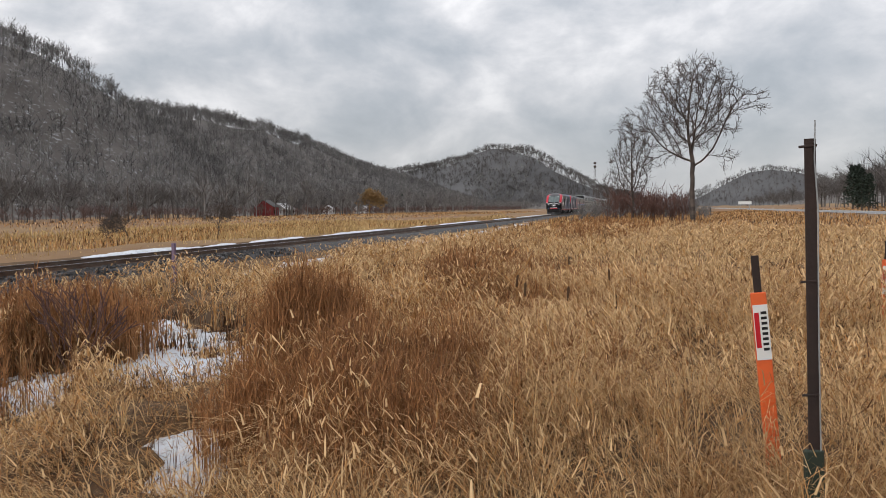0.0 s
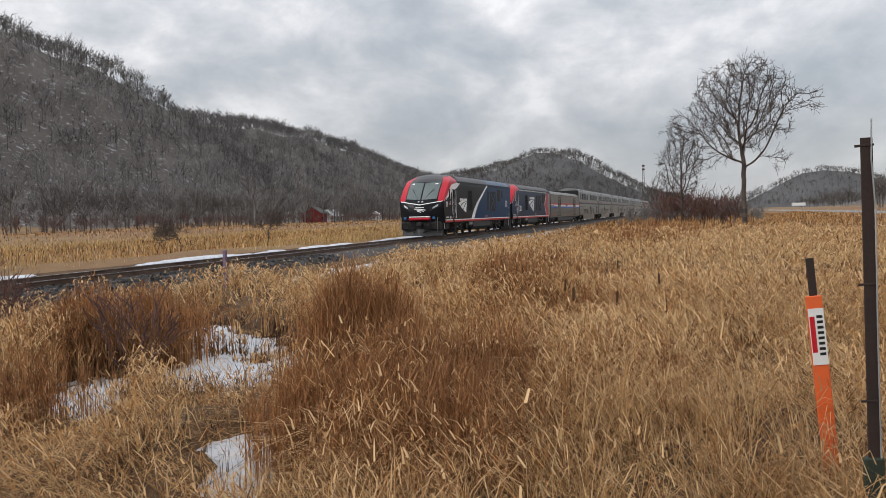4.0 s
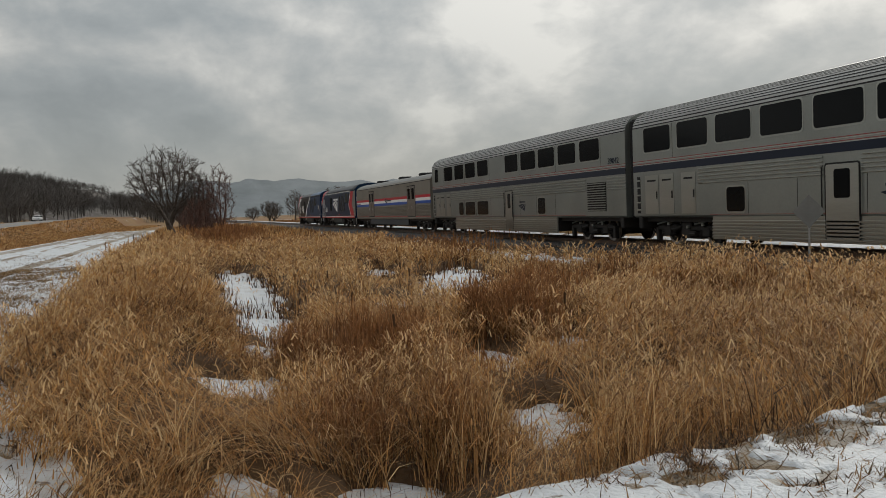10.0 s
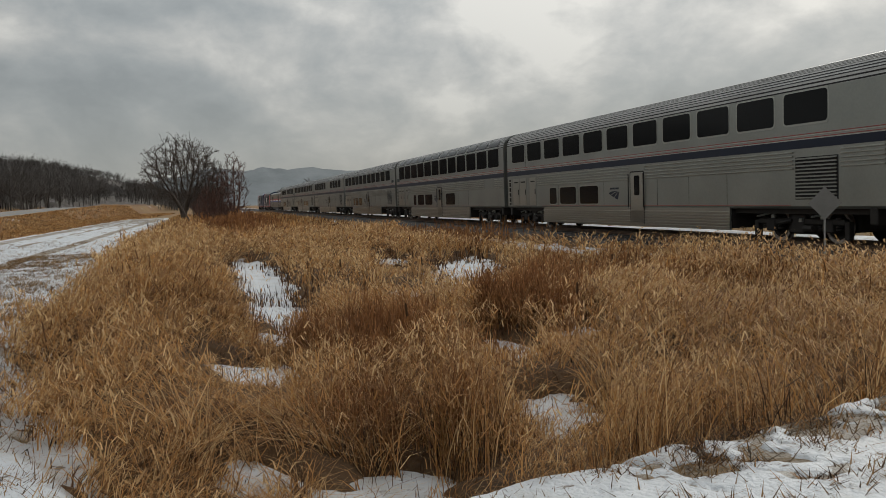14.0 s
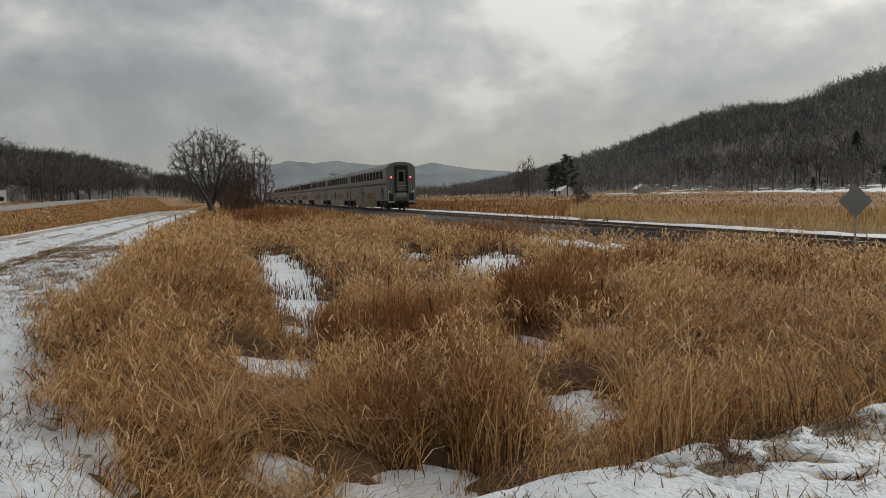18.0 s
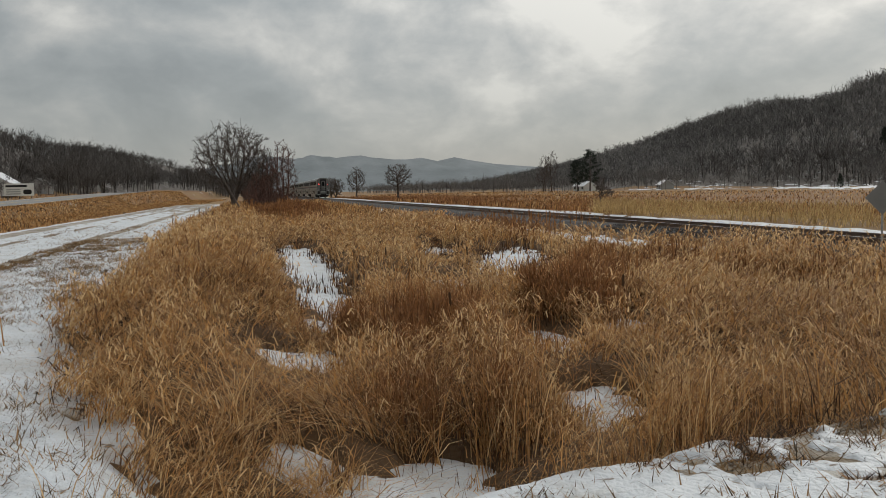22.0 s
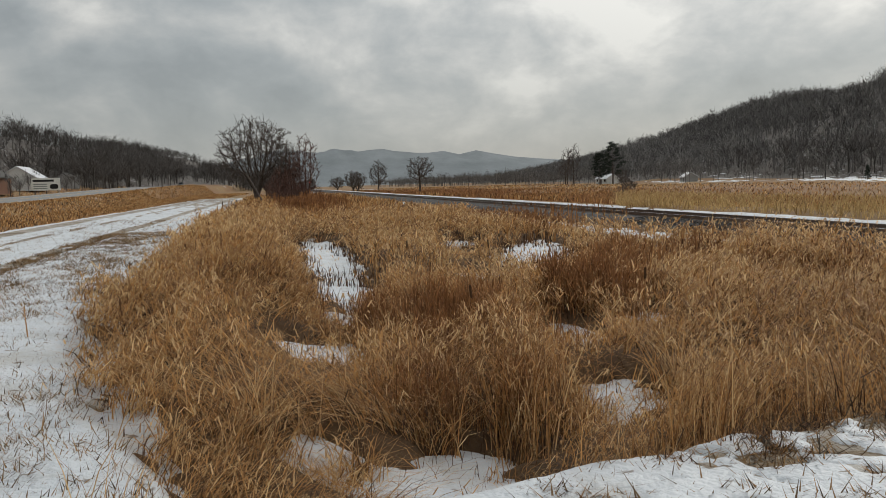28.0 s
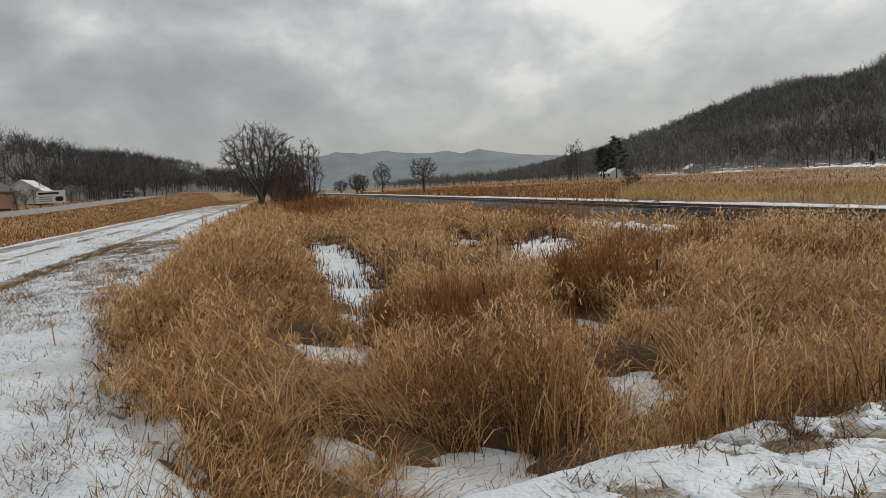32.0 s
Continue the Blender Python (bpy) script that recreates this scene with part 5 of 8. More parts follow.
def baggage():
    ob = tagged(new("baggage_car"), "silver baggage car with red, white and blue stripes", "railway car", group="train")
    a, b = 0.45, CAR - 0.3
    car_shell(ob, LOW, a, b, [BAGBODY, BAGROOF], 3.6, "smooth silver body with a rounded roof")
    doors = ((6.0, 8.1), (19.5, 21.7))
    skip = [(x0 - 0.12, x1 + 0.12) for x0, x1 in doors]
    ribs(ob, a, b, [1.12 + 0.098 * k for k in range(8)], BAGRIB, h=0.055, skip=skip)
    parts = [(a, doors[0][0] - 0.1), (doors[0][1] + 0.1, doors[1][0] - 0.1), (doors[1][1] + 0.1, b)]
    for x0, x1 in parts:
        side_part("red_stripe", ob, RED, rect(x0, x1, 2.37, 2.56))
        side_part("white_stripe", ob, WHITE, rect(x0, x1, 2.16, 2.37))
        side_part("blue_stripe", ob, BAGBLUE, rect(x0, x1, 1.97, 2.16))
        side_part("red_line", ob, RED, rect(x0, x1, 1.05, 1.08))
        side_part("seam_strip", ob, BAGRIB, rect(x0, x1, 2.82, 2.84), thick=0.006)
    side_part("gutter", ob, RUBBER, rect(a, b, 3.50, 3.54), thick=0.02)
    for x0, x1 in doors:
        d = side_part("door_frame", ob, RUBBER, round_rect(x0 - 0.06, x1 + 0.06, 1.04, 3.30, 0.1), "dark frame of the double baggage door", thick=0.010)
        m = (x0 + x1) / 2
        for p0, p1 in ((x0, m - 0.02), (m + 0.02, x1)):
            leaf = side_part("door_leaf", d, DOORP, rect(p0, p1, 1.1, 3.24), thick=0.022)
            side_part("window_rim", leaf, STEEL, round_rect(p0 + 0.17, p1 - 0.17, 2.27, 3.13, 0.14), thick=0.025)
            side_part("leaf_window", leaf, GLASS, round_rect(p0 + 0.2, p1 - 0.2, 2.3, 3.1, 0.12), thick=0.028)
            side_part("leaf_grip", leaf, WHITE, rect(m + 0.2 if p0 > m - 0.5 else p0 + 0.2, (m + 0.2 if p0 > m - 0.5 else p0 + 0.2) + 0.06, 1.6, 1.8), thick=0.03)
    fan_emblem(ob, 12.0, 2.10, 1.15, 0.36, STRIPEB, thick=0.013, label="plain dark blue fan of three curved blades")
    bars(ob, 13.2, 2.29, [0.16] * 6, 0.11, STRIPEB, 0.05, thick=0.013)
    bars(ob, 13.2, 2.20, [0.05] * 6, 0.05, STRIPEB, 0.16, thick=0.013)
    bars(ob, 0.7, 2.2, [0.12] * 4, 0.1, STRIPEB, 0.04, thick=0.013)
    bars(ob, 1.5, 2.2, [0.12] * 6, 0.1, STRIPEB, 0.04, thick=0.013)
    for x in (4.9, 12.9, 19.1):
        bm = bmesh.new()
        box(bm, x, x + 0.8, -0.5, 0.5, 4.0, 4.24, 0.08)
        part("roof_ventilator", bm, RUBBER, ob)
    bm = bmesh.new()
    box(bm, 6.0, 19.6, -1.35, 1.35, 0.35, 0.86, 0.04)
    box(bm, 0.7, 25.2, -1.3, 1.3, 0.7, 0.88)
    part("underframe", bm, UNDER, ob)
    bm = bmesh.new()
    box(bm, 6.1, 19.4, -1.47, -1.40, 0.42, 0.84, 0.02)
    part("skirt", bm, material("blue_grey_skirt", (0.06, 0.064, 0.07), 0.6, scale=1, fine=14, bump=0.05), ob, "dark blue-grey skirt")
    for x, s in ((a, -1), (b, 1)):
        bm = bmesh.new()
        box(bm, min(x, x + s * 0.3), max(x, x + s * 0.3), -1.1, 1.1, 0.9, 3.7, 0.1)
        part("diaphragm", bm, RUBBER, ob, "black rubber end diaphragm")
    truck(ob, (2.2, 4.6), 0.46, 0.5)
    truck(ob, (21.3, 23.7), 0.46, 0.5)
    coupler(ob, 0.5, -1)
    coupler(ob, CAR - 0.45, 1)
    return ob


TRAIN.append((locomotive("311", BLACK, "black and blue diesel locomotive with a red arched cab"), 0))
TRAIN.append((locomotive("303", NAVY, "navy diesel locomotive with a red chevron tail"), LEN))
TRAIN.append((baggage(), 2 * LEN))
CONSIST = [("sleeper", "39042"), ("coach", "32067"), ("diner", ""), ("coach", "34097"), ("lounge", "33038"), ("coach", ""), ("coach", ""), ("coach", "")]
for k, (kind, number) in enumerate(CONSIST):
    TRAIN.append((coach(kind, number, k == 7, k in (1, 6, 7)), 2 * LEN + CAR * (k + 1)))

# ---- snow ----


def snow_sheet(name, label, xs, ys, depth, lift=0.0, bed=ground_height):
    """A lumpy sheet of snow where depth(x, y) is above zero."""
    X, Y = np.meshgrid(xs, ys, indexing="ij")
    d = depth(X, Y)
    Z = bed(X, Y) + lift + np.clip(d, -0.12, 0.16)
    f = grid_faces(len(xs), len(ys))
    keep = (d.ravel()[f] > -0.012).sum(1) >= 1
    f = f[keep]
    used, inv = np.unique(f, return_inverse=True)
    v = np.stack([X, Y, Z], -1).reshape(-1, 3)[used]
    tagged(new(name, mesh_from(name, v, inv.reshape(f.shape), SNOW)), label, "snow", kind="stuff")


def road_snow(x, y):
    n1, n2 = fbm(x * 0.9, y * 0.9, 51), fbm(x * 3.1, y * 3.1, 52)
    left, right = west_edge(y), east_edge(y)
    edge_l = -3.35 + 0.35 * (fbm(x * 0 + 3, y * 0.7, 54) - 0.5)
    edge_r = 0.95 + 0.05 * np.clip(9 - y, 0, 9) + 0.4 * (fbm(x * 0 + 9, y * 0.7, 55) - 0.5)
    on = np.where(x < -1, np.minimum(x - left + 0.55, edge_l - x), np.minimum(x - edge_r, right - x + 0.35))
    s = np.clip(on, -1, 0.45) + 0.50 * (n1 - 0.46) + 0.30 * (n2 - 0.5)
    s = np.where((x > edge_r) & (n2 < 0.46), s - 0.40 * smooth(0.46, 0.36, n2), s)
    s = np.where((x > edge_r) & (n1 < 0.42), s - 0.6 * smooth(0.42, 0.34, n1), s)
    s = np.where((x < -3) & (n1 > 0.47) & (n2 > 0.53) & (y < 9), s - 0.5 * smooth(0.53, 0.60, n2), s)
    n3 = fbm(x * 7.0, y * 7.0, 56)
    s = s - 1.5 * np.exp(-((x + 4.15 + 0.12 * y) / 0.42) ** 2) * smooth(1.8, 2.8, y) * smooth(8.5, 6.0, y) * smooth(0.44, 0.56, n3 * 0.55 + n2 * 0.45) + 0.12 * (n3 - 0.5)
    s = s - 0.9 * smooth(12.6, 14.0, y) - 0.35 * smooth(10.0, 12.6, y) * (n2 < 0.55) - 2 * smooth(-0.9, -1.6, y)
    thick = np.where(s > 0, 0.006 + 0.035 * np.clip(s, 0, 0.7), s * 0.25)
    return np.clip(thick, -0.1, 0.1) + 0.012 * (n2 - 0.5) * (s > 0)


def lane_snow(x, y):
    n1, n2 = fbm(x * 0.35, y * 1.2, 61), fbm(x * 2.2, y * 3.4, 62)
    edge = lane_edge(x)
    near = np.minimum(edge - y + 0.35 + 0.45 * smooth(-10, -7, x), y + 11.2)
    near = np.minimum(near, -2.6 - x)
    s = np.clip(near, -1, 0.4) + 0.6 * (n1 - 0.48) + 0.75 * (n2 - 0.5)
    s = s - 2.0 * smooth(-3.6, -2.9, x + 0.9 * (n1 - 0.5))
    wander = 0.5 * (fbm(x * 0.06, y * 0 + 2, 63) - 0.5)
    rut = (np.abs(y + 5.6 + wander) < 0.20 + 0.2 * n2) | (np.abs(y + 9.9 + wander) < 0.35 + 0.5 * n1) | ((np.abs(y + 8.0 + wander) < 0.22) & (n1 > 0.45))
    s = np.where(rut & (x < -9), s - 0.7 * (n2 > 0.30), s)
    s = s + 0.24 * smooth(-3.4, -4.2, x) - 0.44 * smooth(-9, -14, x) - 0.30 * smooth(-40, -110, x) - 0.25 * smooth(-3.2, -1.4, y) * (n2 < 0.55)
    return np.where(s > 0, 0.010 + 0.06 * np.clip(s, 0, 0.8), s * 0.2)


def drift_snow(x, y):
    d = drift(x, y) + 0.27
    return np.where(d > 0, 0.012 + 0.045 * np.clip(d, 0, 0.7), d * 0.4)


def track_bed(x, y):
    return np.maximum(ground_height(x, y), -0.13 - 0.62 * smooth(1.7, 3.7, np.abs(y - TRACK_Y)))


def toe_snow(x, y):
    n = fbm(x * 0.16, y * 0.8, 71) - 0.5 + 0.5 * (fbm(x * 0.9, y * 2.0, 72) - 0.5)
    band = np.maximum(0.30 + 0.16 * (x < -6) - np.abs(y - 20.0) / 1.3, 0.30 + 0.16 * (np.abs(x + 45) < 28) + 0.14 * (np.abs(x - 60) < 30) - np.abs(y - 13.2) / 1.1)
    s = band + 1.3 * n - 0.10
    s = s - 2 * smooth(-8, -6, x) * smooth(6, 4, x) * (y < 17)
    return np.where(s > 0, 0.03 + 0.12 * np.clip(s, 0, 0.6), s * 0.3)


snow_sheet("shoulder_snow", "trodden old snow and wheel ice on the gravel road", np.concatenate([np.arange(-7.4, -3.0, 0.04), np.arange(-3.0, 4.6, 0.06)]), np.arange(-1.6, 14.6, 0.05), road_snow)
snow_sheet("lane_snow", "thin patchy snow on the farm lane", np.concatenate([-np.geomspace(150, 26, 150), np.arange(-25.9, -2.5, 0.10)]), np.arange(-11.7, -0.2, 0.09), lane_snow)
snow_sheet("drift_snow", "old snow drifts lying among the dead grass", np.concatenate([np.arange(-36, -14, 0.13), np.arange(-14, -3.9, 0.06)]), np.arange(-1.2, 9.6, 0.065), drift_snow, 0.06)
snow_sheet("drift_snow", "old snow drifts lying among the dead grass", np.arange(5.0, 23, 0.13), np.arange(3.0, 10.2, 0.11), drift_snow, 0.03)
snow_sheet("verge_snow", "strips of old snow along the foot of the ballast", np.concatenate([-np.geomspace(420, 30, 260), np.arange(-29.8, 30, 0.25), np.geomspace(30, 420, 260)]), np.arange(11.8, 14.4, 0.2), toe_snow, 0.06, track_bed)
snow_sheet("verge_snow", "strips of old snow along the far ballast shoulder", np.concatenate([-np.geomspace(420, 30, 260), np.arange(-29.8, 30, 0.25), np.geomspace(30, 420, 260)]), np.arange(18.9, 22.4, 0.2), toe_snow, 0.03, track_bed)

# ---- dead grass, built blade by blade ----
rng = np.random.default_rng(7)


def blade_mesh(name, x, y, z, h, w, lean, droop, segs, mat, label, heading=None, category="grass", stray=0.95):
    n = len(x)
    a = rng.uniform(0, 2 * np.pi, n) if heading is None else heading + rng.normal(0, stray, n)
    dx, dy = np.cos(a), np.sin(a)
    b = a + np.pi / 2 + rng.normal(0, 0.5, n)
    wx, wy = np.cos(b), np.sin(b)
    t = np.linspace(0, 1, segs + 1)
    P = np.zeros((n, 2 * segs + 1, 3), np.float32)
    for k, q in enumerate(t):
        out = (2 * q * (1 - q) * 0.18 + q * q) * lean * h
        up = 2 * q * (1 - q) * 0.62 * h + q * q * h * (1 - droop)
        half = w * 0.5 * (1 - q) ** 0.6 if k < segs else 0 * w
        cx, cy, cz = x + dx * out, y + dy * out, z + up
        if k < segs:
            P[:, 2 * k] = np.stack([cx - wx * half, cy - wy * half, cz], 1)
            P[:, 2 * k + 1] = np.stack([cx + wx * half, cy + wy * half, cz], 1)
        else:
            P[:, 2 * k] = np.stack([cx, cy, cz], 1)
    tri = []
    for k in range(segs - 1):
        tri += [(2 * k, 2 * k + 1, 2 * k + 3), (2 * k, 2 * k + 3, 2 * k + 2)]
    tri.append((2 * segs - 2, 2 * segs - 1, 2 * segs))
    tri = np.array(tri)
    F = (np.arange(n)[:, None, None] * (2 * segs + 1) + tri[None]).reshape(-1, 3)
    me = bpy.data.meshes.new(name)
    V = P.reshape(-1, 3)
    me.vertices.add(len(V))
    me.vertices.foreach_set("co", V.ravel())
    me.loops.add(F.size)
    me.loops.foreach_set("vertex_index", F.astype(np.int32).ravel())
    me.polygons.add(len(F))
    me.polygons.foreach_set("loop_start", np.arange(0, F.size, 3, dtype=np.int32))
    me.materials.append(mat)
    me.update()
    tagged(new(name, me), label, category, kind="stuff")


def field_mask(x, y):
    """Where tall dead grass stands."""
    apron = smooth(-12, -8.5, x) * smooth(9, 5.5, x) * smooth(11.3, 12.1, y) * smooth(18, 17, y)
    m = (1 - road_mask(x, y)) * smooth(3.3, 4.2, np.abs(y - TRACK_Y)) * (1 - 0.97 * apron) * (1 - 0.96 * smooth(-0.32, -0.06, drift(x, y)))
    return m


def tuft_height(x, y):
    x, y = np.asarray(x), np.asarray(y)
    mound = smooth(0.30, 0.72, fbm(x / 1.5, y / 1.5, 81))
    big = 0.42 + 0.50 * mound + 0.28 * fbm(x / 5.0, y / 5.0, 82)
    reed = smooth(5.5, 8.0, y) * smooth(-5, -7, x) * smooth(-26, -18, x)
    big = big * (1 + 0.16 * reed)
    ditch = 1 - 0.30 * smooth(10.5, 13, y) * smooth(18, 16, y) * smooth(-30, 0, x)
    hollow = 0.45 * np.exp(-((y - 0.2 + 0.085 * np.minimum(x + 6, 0)) / 0.5) ** 2) * smooth(-6, -8, x) * smooth(-34, -26, x)
    verge = 1 - 0.45 * smooth(1.1, 0.1, y - lane_edge(x)) * smooth(-4, -5, x)
    return big * ditch * verge * (1 - hollow) * (1 - 0.66 * low_grass(x, y)) * (1 + 0.35 * smooth(2, 3, x) * smooth(9, 6, x) * smooth(1.2, 0.2, y))


def laid(x, y):
    """1 where the grass lies over in mops, 0 where it stands."""
    berm = smooth(-4, -6, x) * np.exp(-((np.asarray(y) + 0.6) / 1.6) ** 2)
    reed = smooth(5.0, 7.5, y) * smooth(-4, -6, x)
    return np.clip(0.55 + 2.4 * (fbm(np.asarray(x) / 2.6, np.asarray(y) / 2.6, 97, 3) - 0.5) + 0.4 * berm - 0.5 * reed, 0, 1)


def comb(x, y):
    """The way in which the wind and snow have laid the grass."""
    return 2.6 + 9.0 * (fbm(np.asarray(x) / 2.2, np.asarray(y) / 2.2, 96, 3) - 0.5)


def scatter(n, x0, x1, y0, y1, clump=0.0):
    x, y = rng.uniform(x0, x1, n), rng.uniform(y0, y1, n)
    keep = rng.uniform(0, 1, n) < field_mask(x, y) * (1 - clump + clump * smooth(0.36, 0.54, fbm(x / 0.7, y / 0.7, 91)))
    return x[keep], y[keep]


def within(x, y, r0, r1):
    r = np.hypot(x, y)
    k = (r >= r0) & (r < r1)
    return x[k], y[k]


def soil(x, y):
    return ground_height(x, y) + 0.06


NAMES = ((STRAW, "dry_grass", "matted tan dead grass with bent blades"), (PALE, "reed_grass", "pale straw reed canary grass leaning over"), (SHADEDUFF, "rotted_grass", "brown rotted grass, darkened in colour as shade under the standing blades"))


def bleached(x, y):
    """How much paler the grass is than elsewhere: the reeds by the crossing and the open east field."""
    reed = smooth(4.5, 7.0, y) * smooth(-5, -6, x) * smooth(-20, -12, x)
    east = smooth(3, 5, x) * smooth(2.2, 0.4, y)
    return 0.10 * reed + 0.20 * east


def tufts(box_, per_m2, blades, r0, r1, wide, segs, pale=0.36):
    """Mops of long arching blades, each mop from one root."""
    n = int(per_m2 * (box_[1] - box_[0]) * (box_[3] - box_[2]))
    x, y = within(*scatter(n, *box_, clump=0.4), r0, r1)
    th = tuft_height(x, y) * rng.uniform(0.72, 1.22, len(x))
    ly, way = np.clip(laid(x, y) + rng.normal(0, 0.15, len(x)), 0, 1), comb(x, y)
    tone = rng.normal(0, 0.16, len(x))
    rep = np.repeat(np.arange(len(x)), blades)
    m = len(rep)
    L = ly[rep]
    bx, by = x[rep] + rng.normal(0, 0.075, m), y[rep] + rng.normal(0, 0.075, m)
    lean = rng.uniform(0.03, 0.40, m) + L * rng.uniform(0.3, 1.9, m)
    droop = rng.uniform(0.0, 0.25, m) + L * rng.uniform(0.1, 0.9, m)
    h = th[rep] * rng.uniform(0.40, 1.12, m) * (1 + 0.55 * droop * L) / np.sqrt(1 + 0.30 * lean ** 2)
    head = np.where(rng.uniform(0, 1, m) < 0.30 + 0.5 * L, way[rep], rng.uniform(0, 6.28, m))
    pick = rng.uniform(0, 1, m) + tone[rep]
    pick = pick + bleached(x, y)[rep]
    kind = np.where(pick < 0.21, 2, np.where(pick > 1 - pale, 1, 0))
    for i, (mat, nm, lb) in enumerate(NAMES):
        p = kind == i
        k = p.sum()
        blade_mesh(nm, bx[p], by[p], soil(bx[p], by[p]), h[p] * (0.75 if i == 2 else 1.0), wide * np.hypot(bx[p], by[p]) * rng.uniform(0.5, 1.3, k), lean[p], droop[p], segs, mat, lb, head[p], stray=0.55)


def litter(box_, leaves, r0, r1, wide, pale=0.45):
    """Curled dry leaves hanging all over the standing grass."""
    x, y = within(*scatter(leaves, *box_, clump=0.6), r0, r1)
    th, way = tuft_height(x, y), comb(x, y)
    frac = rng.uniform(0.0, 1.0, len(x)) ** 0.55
    # low leaves get the dark tone, so shade is painted into the lower grass
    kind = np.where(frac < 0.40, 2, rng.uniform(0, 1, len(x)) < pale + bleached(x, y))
    r = np.hypot(x, y)
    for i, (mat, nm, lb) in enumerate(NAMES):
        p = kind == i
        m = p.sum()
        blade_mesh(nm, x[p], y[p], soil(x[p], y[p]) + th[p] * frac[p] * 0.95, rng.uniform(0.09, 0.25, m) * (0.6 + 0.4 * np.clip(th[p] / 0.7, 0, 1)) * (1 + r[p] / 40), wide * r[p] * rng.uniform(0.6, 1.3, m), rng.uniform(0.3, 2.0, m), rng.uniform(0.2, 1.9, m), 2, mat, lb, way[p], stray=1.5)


tufts((-9, -3.8, -3.6, 8.2), 17, 40, 3.2, 8.4, 0.0016, 4, 0.30)
tufts((-15.5, -3.8, -3.6, 13.2), 8, 24, 8.4, 15.5, 0.0015, 3, 0.30)
tufts((-46, -9, -4.4, 13.4), 3.2, 18, 15.5, 46, 0.0014, 2, 0.30)
tufts((2.0, 9, -3.5, 8.4), 16, 40, 3.0, 8.4, 0.0016, 4, 0.52)
tufts((2.0, 15.5, -5.5, 13.2), 8, 24, 8.4, 15.5, 0.0015, 3, 0.48)
tufts((10, 46, -14, 13.4), 3.2, 18, 15.5, 46, 0.0014, 2, 0.46)
tufts((4.5, 5.7, -1.6, -0.2), 45, 44, 3.0, 8.4, 0.0016, 4, 0.5)
litter((-14.5, -3.8, -3.6, 13.2), 120000, 3.2, 15.5, 0.0015, 0.25)
litter((2.0, 14.5, -5.5, 13.2), 115000, 3.0, 15.5, 0.0015, 0.46)
litter((-45, -10, -4.2, 13.4), 46000, 15.5, 46, 0.0015, 0.34)
litter((10, 46, -14, 13.4), 46000, 15.5, 46, 0.0016, 0.5)
# pale seed plumes over the near grass
for box_, n in (((-14.5, -3.8, -3.6, 13.2), 14000), ((2.0, 14.5, -6.5, 13.2), 15000), ((-40, -12, -4, 13.2), 9000), ((12, 40, -8, 13.2), 10000)):
    x, y = scatter(n, *box_, clump=0.6)
    k = drift(x, y) < -0.2
    x, y = x[k], y[k]
    m, th, wide = len(x), tuft_height(x, y), 0.007 + 0.0012 * np.hypot(x, y)
    blade_mesh("seed_plumes", x, y, soil(x, y) + th * rng.uniform(0.8, 1.12, m), rng.uniform(0.07, 0.15, m), wide * rng.uniform(0.7, 1.2, m), rng.uniform(0.3, 1.4, m), rng.uniform(0.2, 1.2, m), 2, PALE, "pale seed plumes nodding over the dead grass", comb(x, y))
for box_, n, hh in (((-330, -165, -27, -9), 12000, 0.35), ((-170, -42, -4.4, 13.2), 16000, 0.85), ((44, 230, -3, 13.2), 16000, 0.8), ((44, 230, -25, -3), 15000, 0.42), ((-130, 130, 21.8, 50), 40000, 0.5), ((-420, 420, 50, 130), 22000, 0.4), ((-170, -10, -27, -10.8), 46000, 0.24), ((-250, 250, -70, -41), 9000, 0.4)):
    x, y = scatter(n, *box_, clump=0.2)
    r = np.hypot(x, y)
    k = len(x)
    half = rng.uniform(0, 1, k)
    for pick, mat, nm, lb in ((half < 0.55, STRAW, "dry_grass", "far field of tan dead grass"), (half > 0.75, PALE, "reed_grass", "far field of pale standing grass"), ((half >= 0.55) & (half <= 0.75), SHADEDUFF, "rotted_grass", "far field of brown matted grass")):
        m = pick.sum()
        blade_mesh(nm, x[pick], y[pick], soil(x[pick], y[pick]) - 0.02, hh * rng.uniform(0.5, 1.15, m), 0.0010 * r[pick] * rng.uniform(0.7, 1.4, m), rng.uniform(0.05, 0.5, m), rng.uniform(0, 0.3, m), 2, mat, lb)

